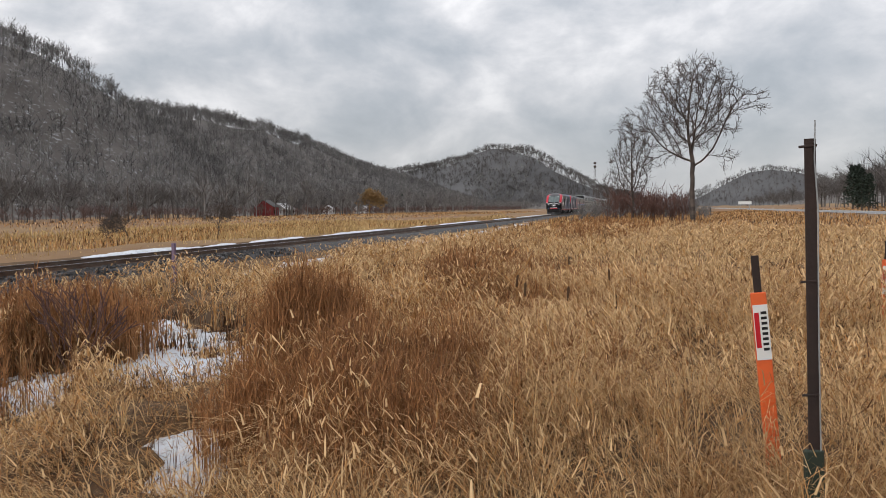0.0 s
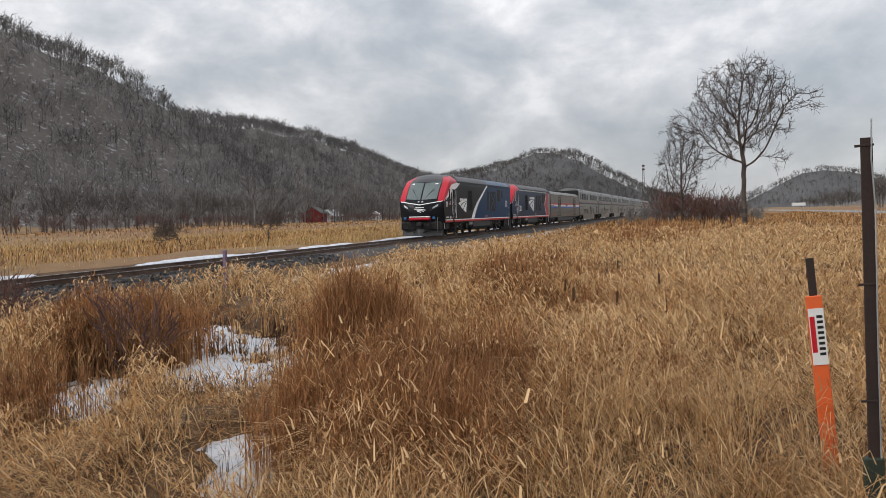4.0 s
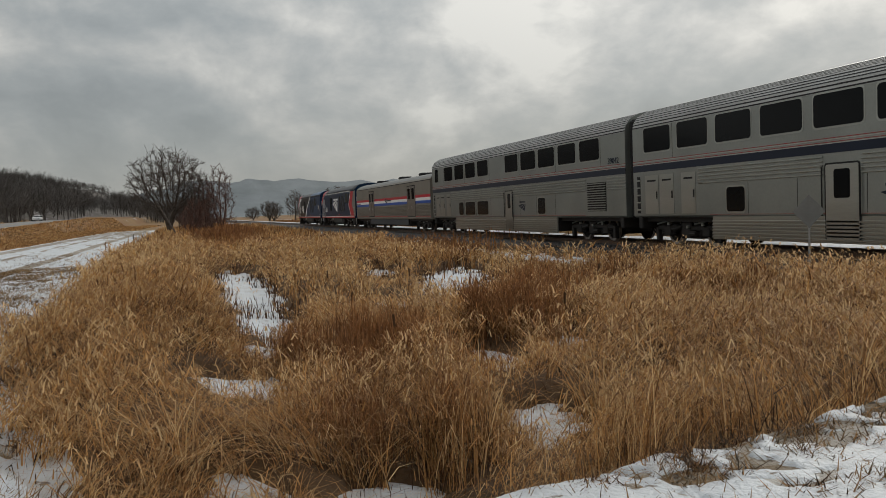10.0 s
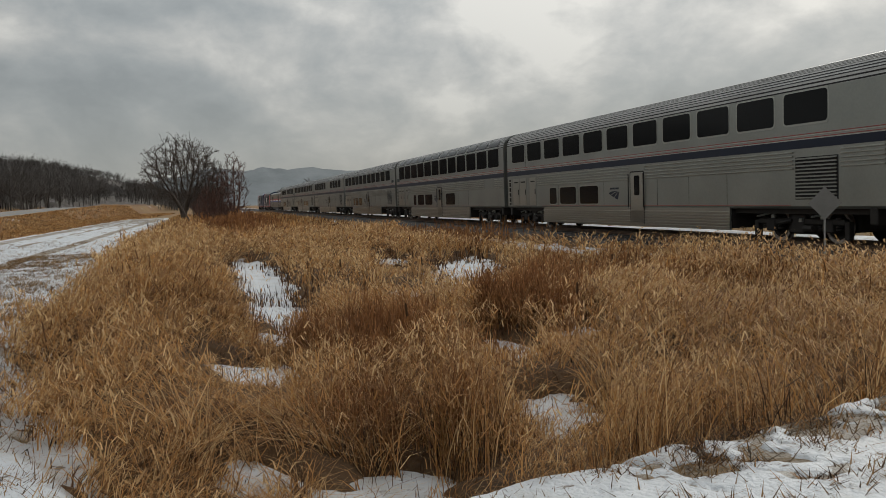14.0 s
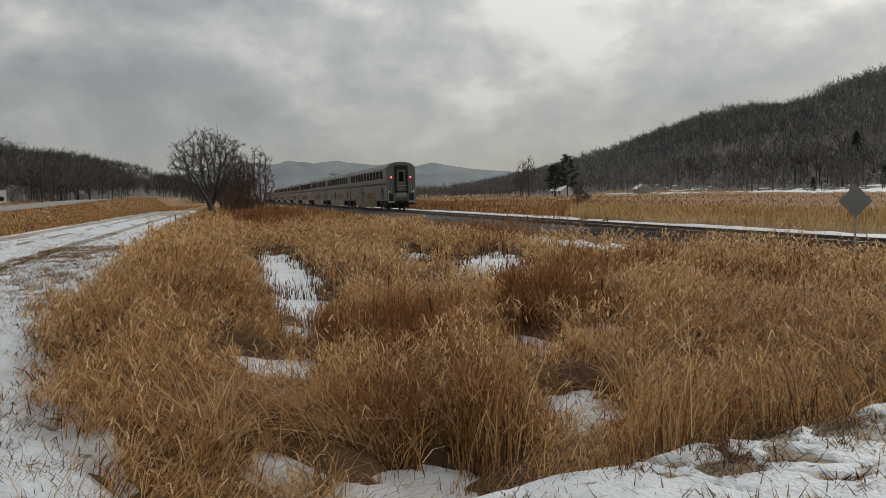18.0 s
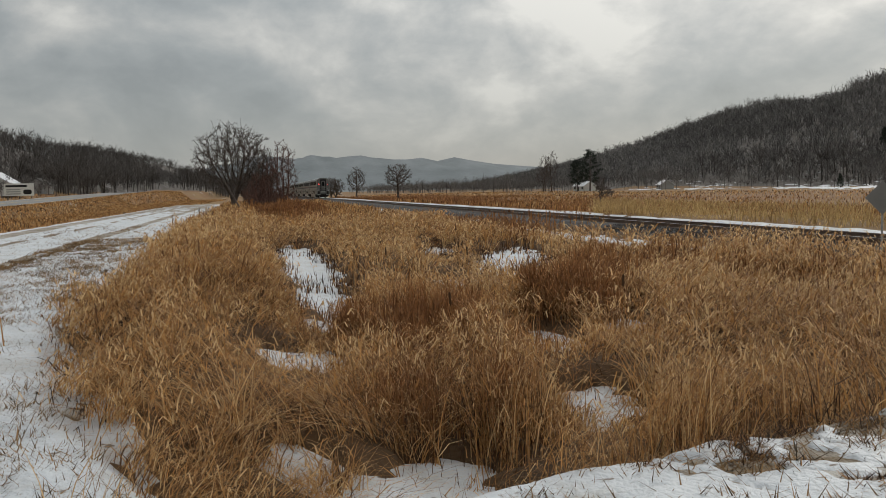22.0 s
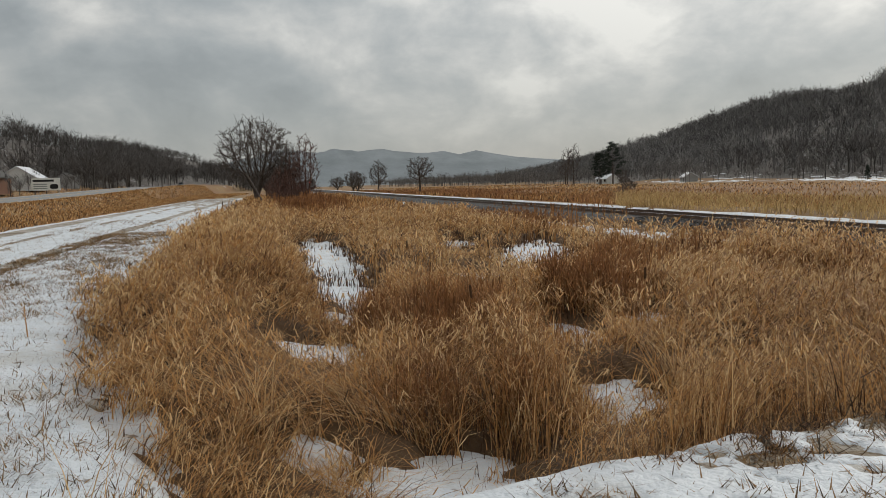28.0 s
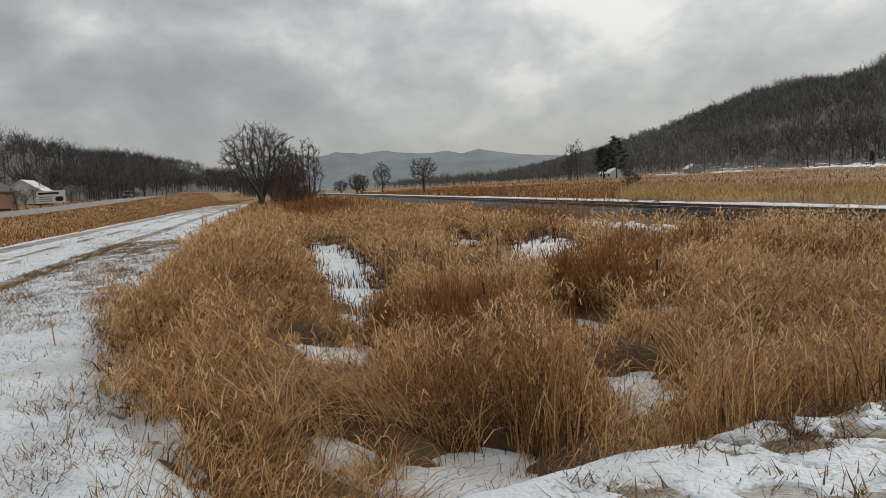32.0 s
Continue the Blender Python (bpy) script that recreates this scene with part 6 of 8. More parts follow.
# tall ochre reeds and brown weeds beyond the track
REED = material("ochre_reed", (0.62, 0.43, 0.19), 0.8, scale=0.15, fine=2, bump=0, color2=(0.27, 0.17, 0.07), per="island", thin=0.3)
for box_, n, hh, mat, nm, lb in (((-130, -12, 20.4, 46), 36000, 1.0, REED, "reed_grass", "tall ochre reeds standing beyond the track"), ((-330, -70, 30, 75), 12000, 0.6, RUST, "weed_stems", "brown weed field beyond the track"), ((-200, -46, 23.5, 44), 16000, 0.75, RUST, "weed_stems", "maroon-brown weeds standing beyond the track"), ((-110, -14, 21.5, 48), 5000, 0.85, RUST, "weed_stems", "brown weeds among the ochre reeds"), ((12, 140, 20.6, 60), 22000, 0.8, REED, "reed_grass", "pale reeds in the field beyond the track")):
    x, y = rng.uniform(box_[0], box_[1], n), box_[2] + (box_[3] - box_[2]) * rng.uniform(0, 1, n) ** 1.5
    edge = y + 0.43 * x + 3.0 * (fbm(x / 7.0, y / 4.0, 112) - 0.5)
    p = (x > 0) | (edge > 0) & (mat == REED) | ((edge < 0) | (y > 28)) & (mat == RUST)
    x, y = x[p], y[p]
    r, k = np.hypot(x, y), len(x)
    clump = smooth(0.36, 0.60, 0.6 * fbm(x / 9.0, y / 6.0, 111) + 0.4 * fbm(x / 2.2, y / 2.2, 113))
    tall = hh * (0.25 + 0.95 * clump)
    blade_mesh(nm, x, y, soil(x, y) - 0.03, tall * rng.uniform(0.55, 1.1, k), 0.0010 * r * rng.uniform(0.5, 1.4, k), rng.uniform(0.1, 1.3, k), rng.uniform(0, 0.9, k), 2, mat, lb)

DULLTUFT = material("frosted_tuft", (0.36, 0.21, 0.09), 0.9, scale=0.5, fine=5, bump=0, color2=(0.06, 0.045, 0.03), per="island")
# short tufts that poke through the snow of road edge and lane
x, y = np.concatenate([rng.uniform(-45, 4.0, 60000), rng.uniform(-32, -5, 60000)]), np.concatenate([rng.uniform(-9, 13, 60000), rng.uniform(-5.5, -1, 60000)])
t = (road_mask(x, y) > 0.5) & ((x < -3.6) | (x > 1.4)) & (fbm(x * 1.5, y * 1.5, 101) > 0.54 - 0.13 * (y < -1.5))
x, y = x[t], y[t]
yy = rng.uniform(1.2, 9.5, 3000)
xx = -4.15 - 0.12 * yy + rng.normal(0, 0.34, len(yy))
g = fbm(xx * 2.2, yy * 2.2, 103) > 0.46
x, y = np.concatenate([x, xx[g]]), np.concatenate([y, yy[g]])
cx, cy = rng.uniform(0, 1, 70), rng.uniform(1.0, 10.5, 70)
cx = west_edge(cy) + 0.25 + 1.15 * cx ** 1.3
rep = rng.integers(0, 70, 5500)
xx, yy = cx[rep] + rng.normal(0, 0.09, 5500), cy[rep] + rng.normal(0, 0.13, 5500)
x, y = np.concatenate([x, xx]), np.concatenate([y, yy])
ex, ey = rng.uniform(1.2, 3.9, 60), rng.uniform(1.5, 12, 60)
rep = rng.integers(0, 60, 7000)
x, y = np.concatenate([x, ex[rep] + rng.normal(0, 0.12, 7000)]), np.concatenate([y, ey[rep] + rng.normal(0, 0.16, 7000)])
lx = -4.2 - 28 * rng.uniform(0, 1, 1000) ** 1.5
ly = lane_edge(lx) - 2.9 * rng.uniform(0, 1, 1000)
rep = rng.integers(0, 1000, 44000)
x, y = np.concatenate([x, lx[rep] + rng.normal(0, 0.11, 44000)]), np.concatenate([y, ly[rep] + rng.normal(0, 0.09, 44000)])
blade_mesh("short_tuft", x, y, ground_height(x, y), rng.uniform(0.03, 0.13, len(x)), rng.uniform(0.005, 0.011, len(x)) * (1 + np.hypot(x, y) / 20), rng.uniform(0.4, 1.8, len(x)), rng.uniform(0, 0.9, len(x)), 1, DULLTUFT, "short dead tufts sticking through thin snow")

cy = rng.uniform(1.6, 9.0, 60)
cx = -4.15 - 0.12 * cy + rng.normal(0, 0.30, 60)
rep = rng.integers(0, 60, 6000)
x, y = cx[rep] + rng.normal(0, 0.055, 6000), cy[rep] + rng.normal(0, 0.10, 6000)
for p, mat in ((rng.uniform(0, 1, 6000) < 0.6, SHADEDUFF), (rng.uniform(0, 1, 6000) < 0.35, STRAW)):
    m = p.sum()
    blade_mesh("short_tuft", x[p], y[p], ground_height(x[p], y[p]), rng.uniform(0.03, 0.11, m), rng.uniform(0.005, 0.012, m), rng.uniform(0.4, 2.0, m), rng.uniform(0, 0.9, m), 1, mat, "brown matted tufts on the snowy shoulder")

# dark stems that stand through the open snow
for box_, n in (((-30, -4.6, -1, 9), 26000), ((5, 19, 2.4, 9.6), 20000)):
    x, y = rng.uniform(box_[0], box_[1], n), rng.uniform(box_[2], box_[3], n)
    d = drift(x, y)
    k = (d > -0.35) & (d < 0.55) & (rng.uniform(0, 1, n) < 0.9 - 0.9 * smooth(-0.2, 0.5, d)) & (road_mask(x, y) < 0.3)
    x, y = x[k], y[k]
    m = len(x)
    blade_mesh("stubble", x, y, soil(x, y) - 0.02, rng.uniform(0.10, 0.42, m), 0.0011 * np.hypot(x, y) * rng.uniform(0.7, 1.3, m), rng.uniform(0.05, 0.6, m), rng.uniform(0, 0.3, m), 2, SHADEDUFF, "dark dead stems standing through old snow")

# blades bent down over the snow's edges
for box_, n in (((-14, -4.4, -1, 9), 60000), ((5, 14, 2.4, 9.6), 18000)):
    x, y = rng.uniform(box_[0], box_[1], n), rng.uniform(box_[2], box_[3], n)
    d = drift(x, y)
    k = (d > -0.9) & (rng.uniform(0, 1, n) < 0.08 + 0.92 * smooth(-0.10, -0.28, d)) & (d < 0.15) & (low_grass(x, y) > 0.1) & (road_mask(x, y) < 0.4)
    x, y = x[k], y[k]
    m = len(x)
    blade_mesh("dry_grass", x, y, soil(x, y) - 0.01, rng.uniform(0.12, 0.35, m), 0.0013 * np.hypot(x, y) * rng.uniform(0.7, 1.3, m), rng.uniform(0.6, 2.4, m), rng.uniform(0.2, 1.2, m), 3, STRAW, "bent tan blades fallen over old snow", comb(x, y))

# rust-brown weed stands: (x, y, spread, stems, height)
WEEDS = [(7.4, 3.16, 0.34, 1000, 1.45), (7.9, 3.0, 0.32, 600, 1.35), (13.2, 2.95, 0.75, 620, 1.28), (12.4, 2.7, 0.6, 380, 1.2), (5.75, 2.9, 0.26, 360, 0.85), (5.7, 2.2, 0.45, 680, 0.98), (5.5, 1.6, 0.5, 640, 0.98), (6.6, 2.4, 0.6, 800, 1.05), (6.9, 1.6, 0.6, 640, 0.95), (9.9, 8.2, 0.6, 520, 1.3), (10.4, 7.5, 0.55, 420, 1.12), (8.6, 0.7, 0.8, 360, 0.8), (9.6, 2.2, 0.8, 360, 0.9),
         (17.4, 3.0, 0.9, 400, 1.1), (16.0, 0.7, 1.2, 320, 0.9), (12.0, 8.8, 0.8, 300, 1.1), (37, 1.9, 1.6, 260, 1.2), (57, 2.8, 3.0, 300, 1.2), (6.5, 6.2, 0.6, 160, 1.1), (11.6, 1.2, 0.9, 260, 0.9),
         (-10.1, 1.85, 0.42, 520, 1.2), (-10.4, 2.5, 0.45, 520, 1.05), (-12.2, 4.25, 0.3, 420, 1.18), (-11.95, 4.9, 0.5, 620, 1.15), (-7.0, 1.3, 0.36, 360, 0.85), (-6.55, 2.0, 0.2, 200, 1.05), (-10.95, 1.3, 0.36, 300, 0.9), (-12.7, 7.95, 0.8, 300, 1.15), (-12.1, 9.2, 0.8, 300, 1.1), (-8.4, 2.6, 0.5, 300, 0.95), (-13.6, 5.8, 0.6, 420, 1.2), (-14.6, 6.6, 0.8, 300, 1.15), (-9.0, 1.7, 0.4, 260, 0.95),
         (-81, 3.5, 2.4, 900, 1.7), (-74, 2.6, 2.0, 500, 1.5), (-52, 3.0, 4.0, 400, 1.1), (-16.5, 9.0, 1.1, 260, 1.1), (-34, 9.5, 2.5, 400, 1.1), (-40, 11.5, 4, 400, 1.0)]
sx, sy, sh = [], [], []
for cx, cy, r, n, h in WEEDS:
    n = int(n * (1.25 if cx > 0 else 0.55))
    q = rng.normal(0, r * 0.62, (n, 2))
    sx.append(cx + q[:, 0] * 1.15), sy.append(cy + q[:, 1]), sh.append(1.05 * h * rng.uniform(0.6, 1.12, n) * (1 - 0.25 * np.clip(np.hypot(*q.T) / r, 0, 1)))
sx, sy, sh = np.concatenate(sx), np.concatenate(sy), np.concatenate(sh)
dist = np.hypot(sx, sy)
blade_mesh("weed_stems", sx, sy, soil(sx, sy), sh, 0.0012 * dist, rng.uniform(0.02, 0.24, len(sx)), np.zeros(len(sx)), 3, RUST, "stand of rust-brown dead weed stems", category="weeds")
rep = np.repeat(np.arange(len(sx)), 5)
bx, by = sx[rep] + rng.normal(0, 0.035, len(rep)), sy[rep] + rng.normal(0, 0.035, len(rep))
bz = soil(bx, by) + sh[rep] * rng.uniform(0.35, 0.9, len(rep))
blade_mesh("weed_seed_heads", bx, by, bz, rng.uniform(0.06, 0.2, len(rep)), 0.0014 * dist[rep], rng.uniform(0.2, 0.9, len(rep)), np.zeros(len(rep)), 1, RUST, "rust-brown seed heads of dead weeds", category="weeds")

# ---- bare trees ----


def tree_arrays(seed, height, spread, levels, trunk_r, twig_min, fork=3, droop=0.0, upright=0.5, clear=0.2):
    """Branch segments of one bare tree: starts, ends, radii at both ends, level."""
    r = random.Random(seed)
    segs = []

    def grow(p, d, length, rad, level, limb=0):
        n = 3 if level < 2 else 2
        for k in range(n):
            d2 = (d + Vector((r.gauss(0, 0.10), r.gauss(0, 0.10), r.gauss(0, 0.05) + (0.06 * upright if level else 0) - droop * level * 0.03))).normalized()
            q = p + d2 * (length / n)
            rad2 = rad * (0.86 if level else 0.88)
            segs.append((p, q, rad, rad2, level, limb))
            start_side = level < levels and (level > 0 or (k + 1) / n > clear)
            if start_side and k > 0 or (level < levels and k == n - 1):
                for _ in range(fork if k == n - 1 else fork - 1):
                    side = Vector((r.gauss(0, 1), r.gauss(0, 1), r.gauss(0, 0.35)))
                    side = (side - d2 * side.dot(d2)).normalized()
                    nd = (d2 * r.uniform(0.5, 0.9) + side * r.uniform(0.55, 1.0) * spread).normalized()
                    grow(q, nd, length * r.uniform(0.55, 0.78), max(rad2 * r.uniform(0.5, 0.68), twig_min), level + 1, limb or len(segs))
            p, d, rad = q, d2, rad2

    grow(Vector((0, 0, -0.1)), Vector((r.gauss(0, 0.04), r.gauss(0, 0.04), 1)).normalized(), height * 0.36, trunk_r, 0)
    top = max(s[1].z for s in segs)
    f = height / top
    return [(a * f, b * f, ra, rb, lv, lm) for a, b, ra, rb, lv, lm in segs]


def branch_mesh(name, segs, mat, sides=5):
    """Tapered prisms along the segments."""
    A, B = np.array([s[0] for s in segs]), np.array([s[1] for s in segs])
    ra, rb = np.array([s[2] for s in segs]), np.array([s[3] for s in segs])
    d = B - A
    d = d / (np.linalg.norm(d, axis=1)[:, None] + 1e-9)
    ref = np.where(np.abs(d[:, 2:3]) > 0.9, np.array([[1.0, 0, 0]]), np.array([[0, 0, 1.0]]))
    u = np.cross(d, ref)
    u /= np.linalg.norm(u, axis=1)[:, None] + 1e-9
    v = np.cross(d, u)
    V = np.zeros((len(segs), 2 * sides, 3))
    for k in range(sides):
        c, s = math.cos(2 * math.pi * k / sides), math.sin(2 * math.pi * k / sides)
        o = u * c + v * s
        V[:, k], V[:, sides + k] = A + o * ra[:, None], B + o * rb[:, None]
    f = np.array([(k, (k + 1) % sides, sides + (k + 1) % sides, sides + k) for k in range(sides)])
    F = (np.arange(len(segs))[:, None, None] * 2 * sides + f[None]).reshape(-1, 4)
    return mesh_from(name, V.reshape(-1, 3), F, mat)


def bare_tree(name, label, x, y, height, seed, spread=0.8, levels=4, trunk_r=0.25, twig=0.012, fork=3, mat=None, category="tree", upright=0.5, clear=0.2, z=None, split=2):
    mat = mat or BARK
    segs = tree_arrays(seed, height, spread, levels, trunk_r, twig, fork, upright=upright, clear=clear)
    ob = tagged(new(name), label, category)
    ob.matrix_basis = pose(x, y, float(ground_height(x, y)) if z is None else z, 0, 0, seed * 37 % 360)
    part("trunk", branch_mesh("trunk", [s for s in segs if s[4] == 0], mat, 8), None, ob)
    for limb in sorted({s[5] for s in segs if s[4]}):
        part("limb", branch_mesh("limb", [s for s in segs if 0 < s[4] < split + 1 and s[5] == limb], mat, 5), None, ob)
    if levels > split:
        part("crown", branch_mesh("crown", [s for s in segs if s[4] > split], mat, 3), None, ob)
    return ob


def grown_tree(name, label, x, y, seed, lobes, trunk, count, step, mat, twig=0.014, twigs=2, twig_len=0.5, stems=1, category="tree", lean=(0, 0)):
    """A bare tree whose branches reach for points spread through its crown; lobes: (x, y, z, rx, ry, rz)."""
    g = np.random.default_rng(seed)
    vol = np.array([q[3] * q[4] * q[5] for q in lobes])
    A = []
    for (cx, cy, cz, rx, ry, rz), v in zip(lobes, vol):
        k = int(count * v / vol.sum())
        u = g.normal(0, 1, (k, 3))
        u *= (g.uniform(0, 1, k) ** 0.40 / np.linalg.norm(u, axis=1))[:, None]
        A.append(u * (rx, ry, rz) + (cx, cy, cz))
    A = np.concatenate(A)
    P, par = [np.zeros(3)], [-1]
    for i in range(stems):
        a = 6.28 * i / stems + seed
        spread = 0.0 if stems == 1 else 0.22
        last = 0
        for k in range(int(trunk / step)):
            P.append(P[last] + step * np.array([spread * math.cos(a) + lean[0] + g.normal(0, 0.05), spread * math.sin(a) + lean[1] + g.normal(0, 0.05), 1.0]))
            par.append(last)
            last = len(P) - 1
    core = len(P)
    N = np.array(P)
    D = np.linalg.norm(A[:, None] - N[None], axis=2)
    near, dist = D.argmin(1), D.min(1)
    par = list(par)
    for _ in range(110):
        if len(A) < 5:
            break
        d = A - N[near]
        d /= np.linalg.norm(d, axis=1)[:, None] + 1e-9
        pull = np.zeros_like(N)
        np.add.at(pull, near, d)
        ids = np.unique(near)
        w = pull[ids]
        w = w / (np.linalg.norm(w, axis=1)[:, None] + 1e-9) + 0.75 * (N[ids] - N[np.maximum(np.array(par)[ids], 0)]) / step + g.normal(0, 0.14, (len(ids), 3)) + np.array([0, 0, 0.10])
        w /= np.linalg.norm(w, axis=1)[:, None]
        fresh = N[ids] + w * step
        base = len(N)
        N = np.concatenate([N, fresh])
        par += list(ids)
        D = np.linalg.norm(A[:, None] - fresh[None], axis=2)
        j, dm = D.argmin(1), D.min(1)
        b = dm < dist
        near, dist = np.where(b, base + j, near), np.where(b, dm, dist)
        keep = dist > step * 1.35
        A, near, dist = A[keep], near[keep], dist[keep]
    n = len(N)
    area = np.zeros(n)
    kids = np.bincount([p for p in par if p >= 0], minlength=n)
    area[kids == 0] = twig ** 2.35
    limb = np.zeros(n, int)
    for i in range(n - 1, 0, -1):
        area[par[i]] += area[i]
    rad = area ** (1 / 2.35)
    for i in range(1, n):
        limb[i] = 0 if i < core else (limb[par[i]] or i)
    segs = [(N[par[i]], N[i], min(rad[par[i]], 1.3 * rad[i]), rad[i], i < core, limb[i]) for i in range(1, n)]
    fine = []
    for i in np.where(rad < twig * 3.2)[0]:
        out = N[i] - N[par[i]]
        out = out / (np.linalg.norm(out) + 1e-9)
        for _ in range(twigs):
            v = out * 0.8 + g.normal(0, 0.55, 3) + np.array([0, 0, 0.15])
            e = N[i] + v * twig_len * g.uniform(0.5, 1.2)
            fine.append((N[i], e, twig * 0.9, twig * 0.5))
            v2 = v * 0.6 + g.normal(0, 0.5, 3)
            fine.append((N[i] + (e - N[i]) * 0.6, N[i] + (e - N[i]) * 0.6 + v2 * twig_len * 0.6, twig * 0.7, twig * 0.45))
    ob = tagged(new(name), label, category)
    ob.matrix_basis = pose(x, y, float(ground_height(x, y)) - 0.05)
    part("trunk", branch_mesh("trunk", [q for q in segs if q[4]], mat, 8), None, ob)
    thick = twig * 3.2
    for k in sorted({q[5] for q in segs if not q[4] and q[3] >= thick}):
        part("limb", branch_mesh("limb", [q for q in segs if q[5] == k and not q[4] and q[3] >= thick], mat, 5), None, ob)
    part("crown", branch_mesh("crown", [q for q in segs if not q[4] and q[3] < thick] + fine, mat, 3), None, ob)
    return ob


DARKBARK = material("dark_bark", (0.115, 0.09, 0.075), 0.9, scale=2, fine=20, color2=(0.05, 0.04, 0.034), per="island")
REDTWIG = material("reddish_twigs", (0.16, 0.085, 0.065), 0.9, scale=2, fine=20, color2=(0.08, 0.045, 0.038), per="island")
grown_tree("tree", "tall spreading bare cottonwood beside the railway", 97, -5.6, 11, [(0, 0.4, 12.6, 5.6, 5.6, 5.4), (0, 5.6, 11.0, 2.6, 2.8, 2.0), (0, -5.4, 13.2, 2.4, 2.6, 1.5), (0, -3.0, 7.2, 1.4, 1.8, 1.5), (0, 3.6, 7.4, 2.0, 2.4, 1.2), (0, -1.0, 16.4, 2.5, 2.8, 1.7)], 3.6, 1350, 0.45, DARKBARK, 0.023, 3, 0.6, lean=(0.0, 0.05))
grown_tree("tree", "slimmer bare tree beside the railway", 100, 1.0, 5, [(0, 0, 7.3, 2.4, 2.5, 4.6)], 2.8, 560, 0.38, DARKBARK, 0.022, 3, 0.5)
grown_tree("tree", "low bare tree beside the railway", 104, 3.6, 8, [(0, 0, 4.0, 1.9, 2.0, 2.6)], 1.2, 260, 0.36, DARKBARK, 0.020, 2, 0.45, stems=2)
grown_tree("tree", "broad dark bare tree by the lane", -108, -2.0, 21, [(0, 0, 6.4, 5.0, 4.9, 4.2), (0, -3.4, 6.0, 2.0, 2.0, 1.6)], 1.8, 1500, 0.34, DARKBARK, 0.024, 2, 0.5, stems=4)
grown_tree("tree", "smaller dark bare tree by the lane", -113, 1.4, 22, [(0, 0, 4.8, 2.4, 2.4, 3.4)], 1.2, 480, 0.34, DARKBARK, 0.026, 2, 0.45, stems=2)
grown_tree("tree", "dense reddish bare tree by the lane", -106, 4.0, 23, [(0, 0, 4.6, 1.5, 1.7, 4.0)], 0.9, 620, 0.28, REDTWIG, 0.026, 2, 0.42, stems=3)
grown_tree("tree", "dense reddish bare tree by the lane", -109, 2.3, 24, [(0, 0, 3.9, 1.5, 1.5, 3.4)], 0.8, 480, 0.28, REDTWIG, 0.026, 2, 0.42, stems=3)
grown_tree("tree", "low dense reddish bare tree by the lane", -104, 0.9, 25, [(0, 0, 2.6, 1.5, 1.5, 2.2)], 0.5, 300, 0.28, REDTWIG, 0.024, 2, 0.36, stems=3)
grown_tree("tree", "round-crowned bare tree standing by the far track", -178, 31.0, 31, [(0, 0, 5.2, 3.1, 3.1, 2.7)], 2.0, 420, 0.40, DARKBARK, 0.036, 2, 0.5)
grown_tree("tree", "bare tree with rising limbs by the far track", -205, 25.4, 32, [(0, 0, 4.6, 2.3, 2.3, 3.0)], 1.6, 300, 0.42, DARKBARK, 0.040, 2, 0.55)
for x, y, h, k in ((-259, 24.2, 6.2, 33), (-268, 26.5, 6.4, 34), (-300, 22.4, 4.6, 35)):
    grown_tree("tree", "dense dark brushy tree by the far track", x, y, k, [(0, 0, h * 0.55, 2.9, 2.9, h * 0.45)], 0.8, 420, 0.40, DARKBARK, 0.046, 2, 0.55, stems=3)
for x, y, h, k in ((-352, 130.4, 18, 36), (-362, 131, 16, 37), (-345, 124, 10, 38)):
    grown_tree("tree", "tall bare tree at the far field edge", x, y, k, [(0, 0, h * 0.64, 3.2, 3.2, h * 0.36)], h * 0.25, 260, 0.7, DARKBARK, 0.055, 2, 0.9)
for i, (x, y, h) in enumerate(((55, 37, 2.9), (62, 33.5, 3.2), (-84, 36.6, 3.3), (66, 46, 2.0))):
    bare_tree("shrub", "bare multi-stemmed shrub in the dead grass", x, y, h, 51 + i, 1.0, 4, 0.05, 0.012, 4, DARKBARK, "shrub", clear=0.0)
for i, (x, y, h) in enumerate(((9.1, 10.0, 1.9), (9.3, 7.05, 1.5), (10.8, 10.5, 1.5), (10.1, 12.1, 1.8), (11.2, 9.4, 1.4), (8.2, 9.2, 1.4), (12.4, 12.4, 1.8))):
    ob = tagged(new("shrub"), "leafless brown shrub with thin stems in the grass", "shrub")
    ob.matrix_basis = pose(x, y, float(ground_height(x, y)))
    for k in range(7):
        a = 2 * math.pi * k / 7
        st = tree_arrays(200 + 10 * i + k, h * (0.7 + 0.3 * ((k * 37) % 10) / 10), 0.42, 3, 0.015, 0.0075, 2, upright=1.3, clear=0.1)
        lean = Matrix.Rotation(0.30, 3, Vector((-math.sin(a), math.cos(a), 0)))
        st = [(lean @ p + Vector((0.05 * math.cos(a), 0.05 * math.sin(a), 0)), lean @ q + Vector((0.05 * math.cos(a), 0.05 * math.sin(a), 0)), r0, r1, lv, lm) for p, q, r0, r1, lv, lm in st]
        part("stem", branch_mesh("stem", st, REDTWIG, 4), None, ob)
WILLOW = material("ochre_willow_twigs", (0.38, 0.24, 0.10), 0.9, scale=0.2, fine=3, bump=0, color2=(0.20, 0.12, 0.05), per="island")
bare_tree("tree", "ochre-twigged willow at the field edge", 322, 106.8, 11.0, 71, 0.9, 4, 0.3, 0.09, 5, WILLOW, clear=0.0)
